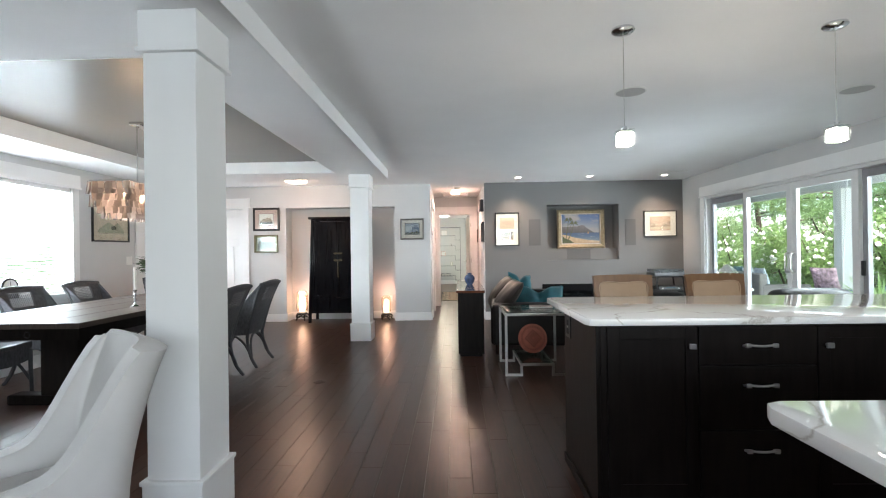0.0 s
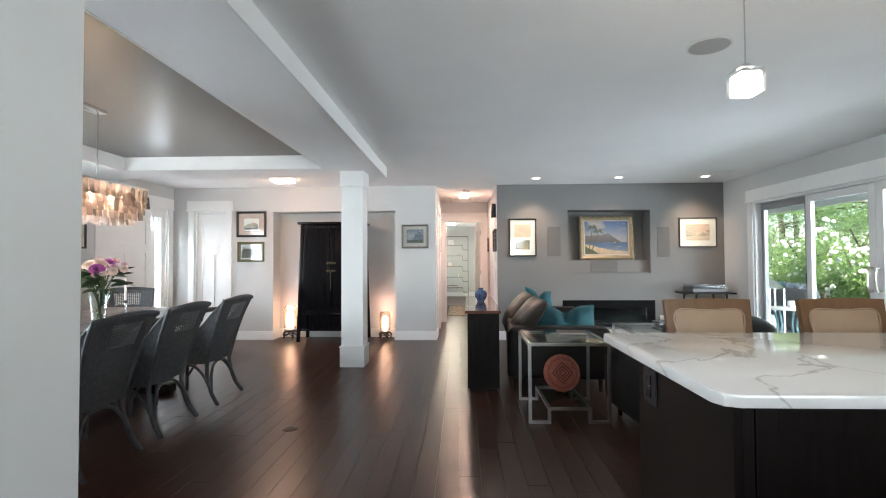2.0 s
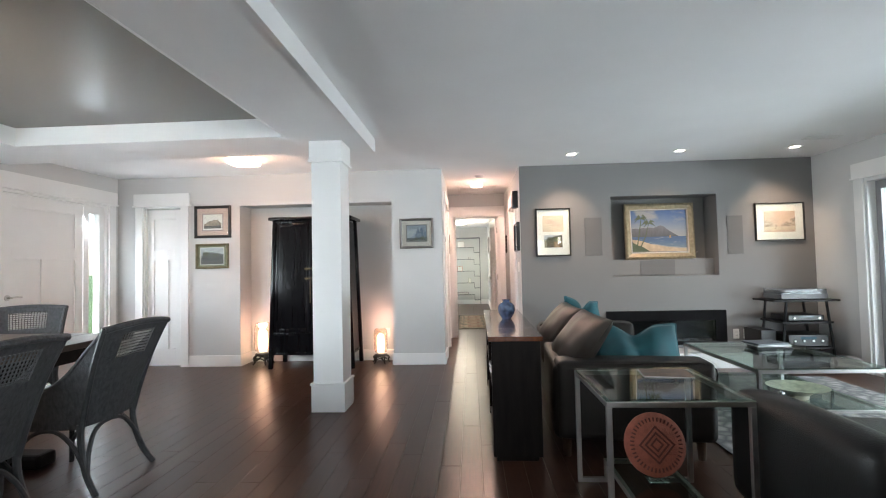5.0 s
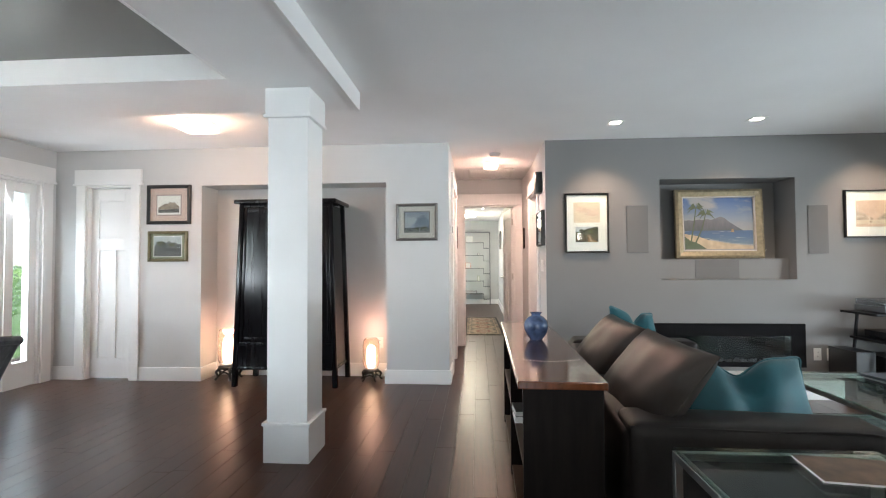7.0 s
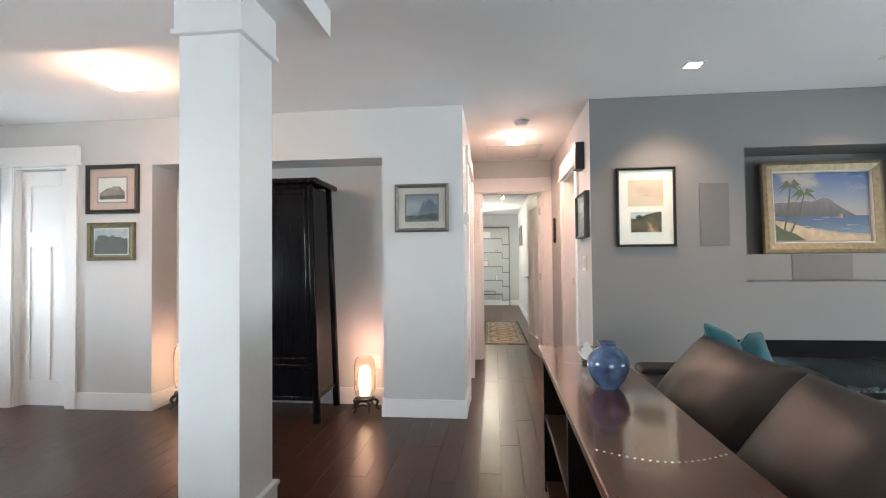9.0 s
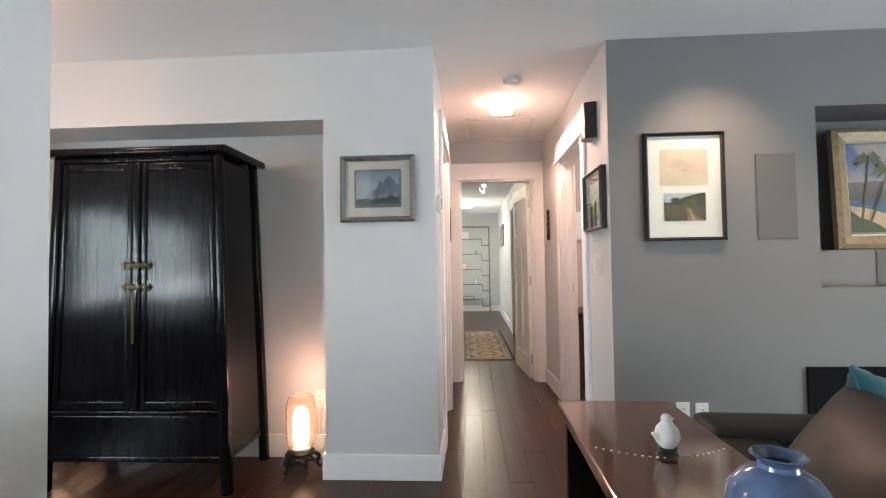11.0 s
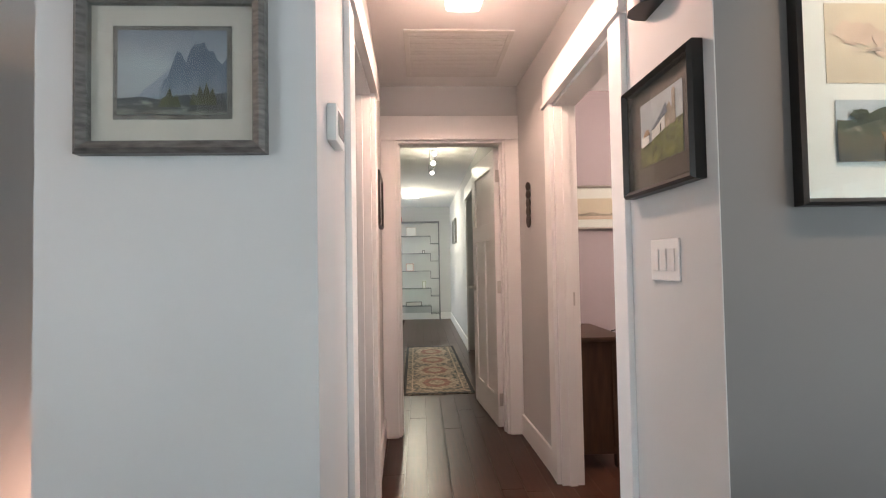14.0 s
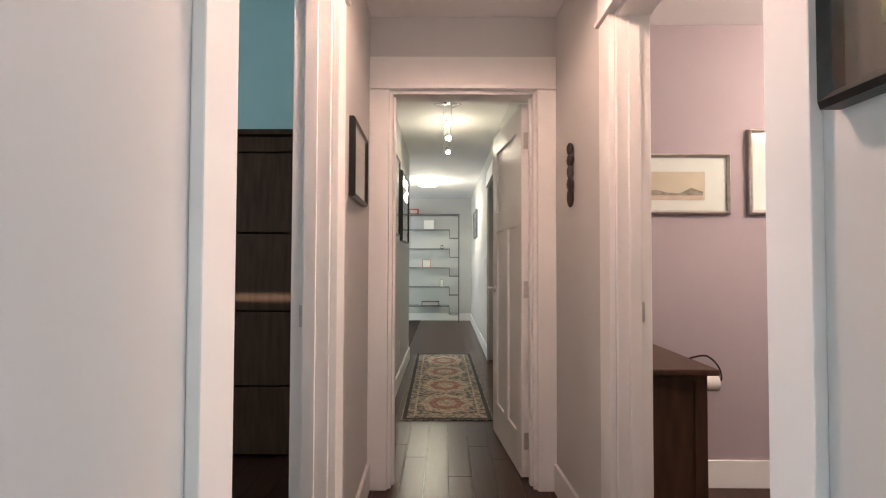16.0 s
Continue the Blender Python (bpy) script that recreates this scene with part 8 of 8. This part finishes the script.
BLOSSOM = mat("white_blossom", (0.80, 0.80, 0.76), 0.7, vary=0.05)
BARK = mat("grey_bark", (0.09, 0.07, 0.055), 0.9, vary=0.4, scale=10, bump=0.6, bscale=30)


def leaf_cloud(centres, count, size, q, flat=0.6):
    """Many small bent leaves scattered through ellipsoids (x, y, z, rx, ry, rz)."""
    verts, faces = [], []
    for _ in range(count):
        cx, cy, cz, rx_, ry_, rz_ = q.choice(centres)
        d = Vector((q.gauss(0, 1), q.gauss(0, 1), q.gauss(0, 1))).normalized() * (q.random() ** 0.33)
        p = Vector((cx + d.x * rx_, cy + d.y * ry_, cz + d.z * rz_))
        s_ = size * q.uniform(0.6, 1.4)
        R_ = Euler((q.uniform(-1, 1), q.uniform(-1, 1), q.uniform(0, 6.28))).to_matrix()
        i = len(verts)
        for x, y, z in ((-1, 0, -0.1), (0, -flat / 2, 0.12), (1, 0, -0.12), (0, flat / 2, 0.12)):
            verts.append(p + R_ @ Vector((x * s_, y * s_, z * s_)))
        faces.append((i, i + 1, i + 2))
        faces.append((i, i + 2, i + 3))
    me = bpy.data.meshes.new("leaves")
    me.from_pydata(verts, [], faces)
    return me


def shrub(x, y, r, h_, label, q, leafm, blossoms=0, cat="shrub"):
    s = thing("shrub", pose(x, y, -0.30), label, cat, "garden shrubs")
    b = bmesh.new()
    for k in range(6):
        a_ = q.uniform(0, 6.28)
        tube([(0, 0, 0), (0.3 * r * math.cos(a_), 0.3 * r * math.sin(a_), h_ * 0.45), (0.7 * r * math.cos(a_), 0.7 * r * math.sin(a_), h_ * 0.85)], 0.03, 6, bm=b, r2=0.008)
    part("stems", b, BARK, s)
    cen = [(q.uniform(-0.6, 0.6) * r, q.uniform(-0.6, 0.6) * r, h_ * q.uniform(0.3, 0.8), r * q.uniform(0.3, 0.55), r * q.uniform(0.3, 0.55), h_ * q.uniform(0.16, 0.3)) for _ in range(9)]
    me = leaf_cloud(cen, 3600, 0.06, q, 0.75)
    me.materials.append(leafm)
    o = new("crown", me)
    o.parent = s
    if blossoms:
        cb = [(cx, cy, cz, rx_ * 1.08, ry_ * 1.08, rz_ * 1.1) for cx, cy, cz, rx_, ry_, rz_ in cen]
        b = bmesh.new()
        for _ in range(int(blossoms * 1.5)):
            cx, cy, cz, rx_, ry_, rz_ = q.choice(cb)
            a_, e_ = q.uniform(0, 6.28), q.uniform(-0.3, 1.4)
            own = bmesh.new()
            bmesh.ops.create_icosphere(own, subdivisions=1, radius=q.uniform(0.035, 0.065))
            for v_ in own.verts:
                v_.co *= q.uniform(0.8, 1.2)
            moved(own, Matrix.Translation((cx + rx_ * math.cos(a_) * math.cos(e_), cy + ry_ * math.sin(a_) * math.cos(e_), cz + rz_ * math.sin(e_))))
            join(b, own)
        part("blossoms", b, BLOSSOM, s, "white rounded flower heads", smooth=False)
    return s


def tree(x, y, h_, r, q, leafm):
    t = thing("tree", pose(x, y, -0.32), "tall leafy green tree behind the patio", "tree", "garden trees")
    b = tube([(0, 0, 0), (0.1, 0.05, h_ * 0.3), (-0.05, 0.1, h_ * 0.6), (0.05, 0, h_ * 0.92)], 0.17, 9, r2=0.03)
    cen = []
    for k in range(15):
        a_, z = q.uniform(0, 6.28), h_ * q.uniform(0.12, 0.9)
        L_ = r * (1.05 - 0.6 * z / h_) * q.uniform(0.7, 1.1)
        tube([(0, 0, z), (L_ * 0.5 * math.cos(a_), L_ * 0.5 * math.sin(a_), z + 0.2), (L_ * math.cos(a_), L_ * math.sin(a_), z + 0.1)], 0.05, 5, bm=b, r2=0.012)
        cen.append((L_ * 0.75 * math.cos(a_), L_ * 0.75 * math.sin(a_), z + 0.05, r * 0.42, r * 0.42, h_ * 0.085))
    part("trunk", b, BARK, t)
    me = leaf_cloud(cen, 9000, 0.085, q, 0.45)
    me.materials.append(leafm)
    o = new("crown", me)
    o.parent = t
    return t


q = random.Random(11)
for x, y, r_, h_, k, bl in ((10.4, 10.8, 1.2, 2.3, 0, 90), (10.3, 9.4, 1.2, 2.2, 0, 80), (11.2, 12.6, 1.4, 2.6, 0, 90), (10.5, 8.0, 1.1, 1.9, 1, 30), (10.4, 6.6, 1.0, 1.7, 1, 0), (10.6, 5.2, 1.1, 1.9, 1, 0), (10.5, 3.6, 1.1, 1.8, 0, 0), (12.0, 14.5, 1.5, 2.8, 1, 40), (11.4, 7.2, 1.2, 2.5, 1, 0), (9.9, 12.4, 1.2, 2.0, 0, 80), (10.2, 14.2, 1.3, 2.4, 0, 90), (9.8, 16.2, 1.4, 2.3, 0, 60), (11.0, 18.0, 1.6, 3.0, 1, 40), (8.0, 17.2, 1.3, 2.0, 0, 40), (11.5, 20.5, 1.7, 3.2, 1, 0), (6.5, 18.0, 1.3, 2.2, 1, 0)):
    shrub(x, y, r_, h_, "rounded green garden shrub" + (" with white flower heads" if bl else ""), q, LEAVES[k], bl)
for x, y, h_, r_, k in ((13.2, 15.5, 6.5, 2.6, 1), (13.0, 12.0, 6.0, 2.4, 0), (14.0, 9.2, 7.0, 2.6, 2), (13.2, 6.4, 6.5, 2.5, 2), (13.5, 3.5, 6.8, 2.7, 1), (16.0, 18.5, 7.5, 3.0, 2), (17.0, 11.0, 8.0, 3.2, 2), (14.5, 0.5, 7.0, 2.8, 1), (16.8, 6.0, 8.0, 3.0, 2), (16.6, 14.8, 8.0, 3.0, 2), (13.5, 19.0, 7.0, 2.8, 0), (11.5, 23.0, 7.0, 2.8, 1), (15.0, 23.5, 8.0, 3.0, 2), (9.0, 22.0, 6.5, 2.6, 1), (18.0, 27.0, 9.0, 3.4, 2), (13.0, 28.0, 9.0, 3.4, 2)):
    tree(x, y, h_, r_, q, LEAVES[k])
# shrubs by the front door
for x, y in ((-9.2, 8.6), (-9.4, 6.2), (-9.6, 3.6), (-9.0, 11.0)):
    shrub(x, y, 1.1, 2.0, "rounded green front garden shrub", q, LEAVES[0], 0)

# patio furniture
PATWICK = mat("grey_patio_weave", (0.16, 0.15, 0.14), 0.7, vary=0.4, scale=50, bump=0.6, bscale=120)
BLUEC = mat("blue_grey_cushion", (0.17, 0.23, 0.31), 0.85, vary=0.1, scale=8)
PATC = mat("blue_white_patterned_cloth", (0.42, 0.46, 0.52), 0.85, vary=0.55, scale=16)
REDC = mat("red_floral_cloth", (0.50, 0.34, 0.38), 0.85, vary=0.7, scale=14)
TEALC = mat("pale_teal_cloth", (0.20, 0.33, 0.36), 0.85, vary=0.2, scale=10)
so = thing("patio_sofa", pose(6.5, 9.5, -0.05, 0, 0, -100), "grey woven patio sofa with blue cushions", "sofa")
part("frame", soft_box(-0.95, 0.95, -0.42, 0.40, 0.06, 0.32, 0.03), PATWICK, so)
part("backrest", soft_box(-0.95, 0.95, -0.46, -0.32, 0.32, 0.78, 0.04), PATWICK, so)
for sx in (-1, 1):
    part("armrest", soft_box(sx * 0.88 - 0.08, sx * 0.88 + 0.08, -0.40, 0.40, 0.32, 0.58, 0.04), PATWICK, so)
    part("seat_cushion", soft_box(min(0, sx * 0.78) + 0.01, max(0, sx * 0.78) - 0.01, -0.30, 0.42, 0.32, 0.46, 0.04, 0.01), BLUEC, so)
    part("leg", box(sx * 0.88 - 0.03, sx * 0.88 + 0.03, -0.38, -0.30, 0, 0.06), PATWICK, so, smooth=False)
    part("leg", box(sx * 0.88 - 0.03, sx * 0.88 + 0.03, 0.28, 0.36, 0, 0.06), PATWICK, so, smooth=False)
for x, m_, lab in ((-0.62, TEALC, "pale teal"), (-0.12, PATC, "blue and white patterned"), (0.42, PATC, "blue and white patterned")):
    p = thing("outdoor_pillow", pose(6.5, 9.5, -0.05, 0, 0, -100) @ pose(x, -0.20, 0.66) @ pose(0, 0, 0, 14, 0, 0), lab + " square pillow on the patio sofa", "pillow", "patio pillows")
    part("cover", pillow(0.46, 0.44, 0.16, 0.12, 12, 0, 0.01, 4), m_, p)
so2 = thing("patio_daybed", pose(7.4, 8.1, -0.05, 0, 0, 90), "low patio daybed with a pale blue mattress", "daybed")
part("frame", soft_box(-0.95, 0.95, -0.45, 0.45, 0.06, 0.30, 0.03), PATWICK, so2)
part("mattress", soft_box(-0.93, 0.93, -0.43, 0.43, 0.30, 0.44, 0.04, 0.01), BLUEC, so2)
part("bolster", rod((-0.80, -0.36, 0.54), (-0.80, 0.36, 0.54), 0.10, seg=20), BLUEC, so2, "pale blue bolster")
for sx in (-1, 1):
    for sy in (-1, 1):
        part("leg", box(sx * 0.85 - 0.03, sx * 0.85 + 0.03, sy * 0.38 - 0.03, sy * 0.38 + 0.03, 0, 0.06), PATWICK, so2, smooth=False)
p = thing("outdoor_pillow", pose(7.2, 8.8, 0.39, 0, 0, -70) @ pose(0, 0, 0.22, 18, 0, 0), "red floral square pillow on the patio daybed", "pillow", "patio pillows")
part("cover", pillow(0.48, 0.46, 0.16, 0.12, 12, 0, 0.01, 8), REDC, p)
ro = thing("porch_swing_rope", pose(7.6, 8.9, 0), "pale rope hung from the patio roof", "rope")
part("rope", rod((0, 0, 0.45), (0.35, 0.30, 2.62), 0.014), MATBOARD, ro)
ro.location.z = 0.0
st = thing("patio_table", pose(5.35, 8.4, -0.05), "small round pale patio side table", "table")
part("tabletop", lathe([(0.24, 0.50), (0.25, 0.515), (0.25, 0.53), (0.24, 0.535), (0.0005, 0.535)], 28), MATBOARD, st)
for k in range(4):
    a_ = k * math.pi / 2 + 0.5
    part("leg", tube([(0.20 * math.cos(a_), 0.20 * math.sin(a_), 0.50), (0.14 * math.cos(a_), 0.14 * math.sin(a_), 0.25), (0.2 * math.cos(a_), 0.2 * math.sin(a_), 0)], 0.016, 8), TEALC, st)
cn = thing("candle_jar", pose(5.38, 8.33, 0.485), "white candle jar on the patio table", "candle")
part("jar", lathe([(0.05, 0), (0.055, 0.01), (0.055, 0.10), (0.048, 0.105), (0.0005, 0.10)], 20), WHITEPL, cn)
lt = thing("patio_lantern", pose(5.5, 9.0, -0.05), "grey metal patio lantern on the paving", "lantern")
for sx in (-1, 1):
    for sy in (-1, 1):
        part("post", box(sx * 0.12 - 0.012, sx * 0.12 + 0.012, sy * 0.12 - 0.012, sy * 0.12 + 0.012, 0, 0.80), STEEL, lt, smooth=False)
part("base", box(-0.14, 0.14, -0.14, 0.14, 0, 0.03, 0.004), STEEL, lt, smooth=False)
part("roof", lathe([(0.19, 0.80), (0.17, 0.84), (0.05, 0.93), (0.02, 0.95)], 4), STEEL, lt, smooth=False)
part("candle", rod((0, 0, 0.03), (0, 0, 0.35), 0.05, seg=16), MATBOARD, lt)
pp = thing("potted_plant", pose(6.0, 6.2, -0.05), "grassy plant in a blue-grey patio pot", "plant")
part("pot", lathe([(0.15, 0), (0.18, 0.05), (0.22, 0.38), (0.24, 0.42), (0.20, 0.42), (0.17, 0.34), (0.0005, 0.33)], 24), BLUEC, pp)
b = bmesh.new()
for k in range(90):
    a_ = q.uniform(0, 360)
    leaf_bm(q.uniform(0.35, 0.65), 0.03, pose(0, 0, 0.38, 0, 0, a_) @ pose(q.uniform(0.0, 0.10), 0, 0, 0, -q.uniform(35, 80), 0), b)
part("leaves", b, LEAVES[0], pp)

# ---- floor planks ----
PW_ = 0.127
q = random.Random(3)
near, far_v, far_f = 0, [], []
plank_meshes = {}


def plank_mesh(w, length):
    key = (round(w, 3), round(length, 2))
    if key not in plank_meshes:
        b = box(0.0006, w - 0.0006, 0.0006, length - 0.0006, -0.012, 0.0, 0.0011, 1)
        me = bpy.data.meshes.new("plank")
        b.to_mesh(me)
        b.free()
        me.materials.append(FLOOR)
        plank_meshes[key] = me
    return plank_meshes[key]


LENGTHS = (0.9, 1.2, 1.5, 1.8, 2.1)
rows_ = []
x = -5.0
while x < 4.45:
    rows_.append((x, KY, 11.2 if x < -0.4 else (18.0 if x < 0.95 else 10.5)))
    x += PW_
count = 0
for x, y0, y1 in rows_:
    y = y0 - q.uniform(0.0, 1.2)
    while y < y1:
        L_ = q.choice(LENGTHS)
        if -1.9 < x < 0.80 and -0.2 < y + L_ / 2 < 14.2 and count < 298 and y + L_ > 0.2:
            o = new("plank", plank_mesh(PW_, L_))
            o.parent = floor_base
            o.location = (x, y, 0)
            count += 1
        else:
            i = len(far_v)
            a0, a1, b0, b1 = x + 0.0007, x + PW_ - 0.0007, y + 0.0007, y + L_ - 0.0007
            far_v += [(a0, b0, -0.012), (a1, b0, -0.012), (a1, b1, -0.012), (a0, b1, -0.012), (a0, b0, 0), (a1, b0, 0), (a1, b1, 0), (a0, b1, 0)]
            far_f += [(i + 4, i + 5, i + 6, i + 7), (i, i + 1, i + 5, i + 4), (i + 1, i + 2, i + 6, i + 5), (i + 2, i + 3, i + 7, i + 6), (i + 3, i, i + 4, i + 7)]
        y += L_
me = bpy.data.meshes.new("far_planks")
me.from_pydata(far_v, [], far_f)
FLOORJ = FLOOR.copy()
for nd in FLOORJ.node_tree.nodes:
    if nd.bl_idname == "ShaderNodeObjectInfo":
        geo = FLOORJ.node_tree.nodes.new("ShaderNodeNewGeometry")
        for lk in list(FLOORJ.node_tree.links):
            if lk.from_node == nd:
                FLOORJ.node_tree.links.new(geo.outputs["Random Per Island"], lk.to_socket)
me.materials.append(FLOORJ)
o = new("planks", me)
o.parent = floor_base
tagged(o, "dark wood planks", "", kind="stuff")
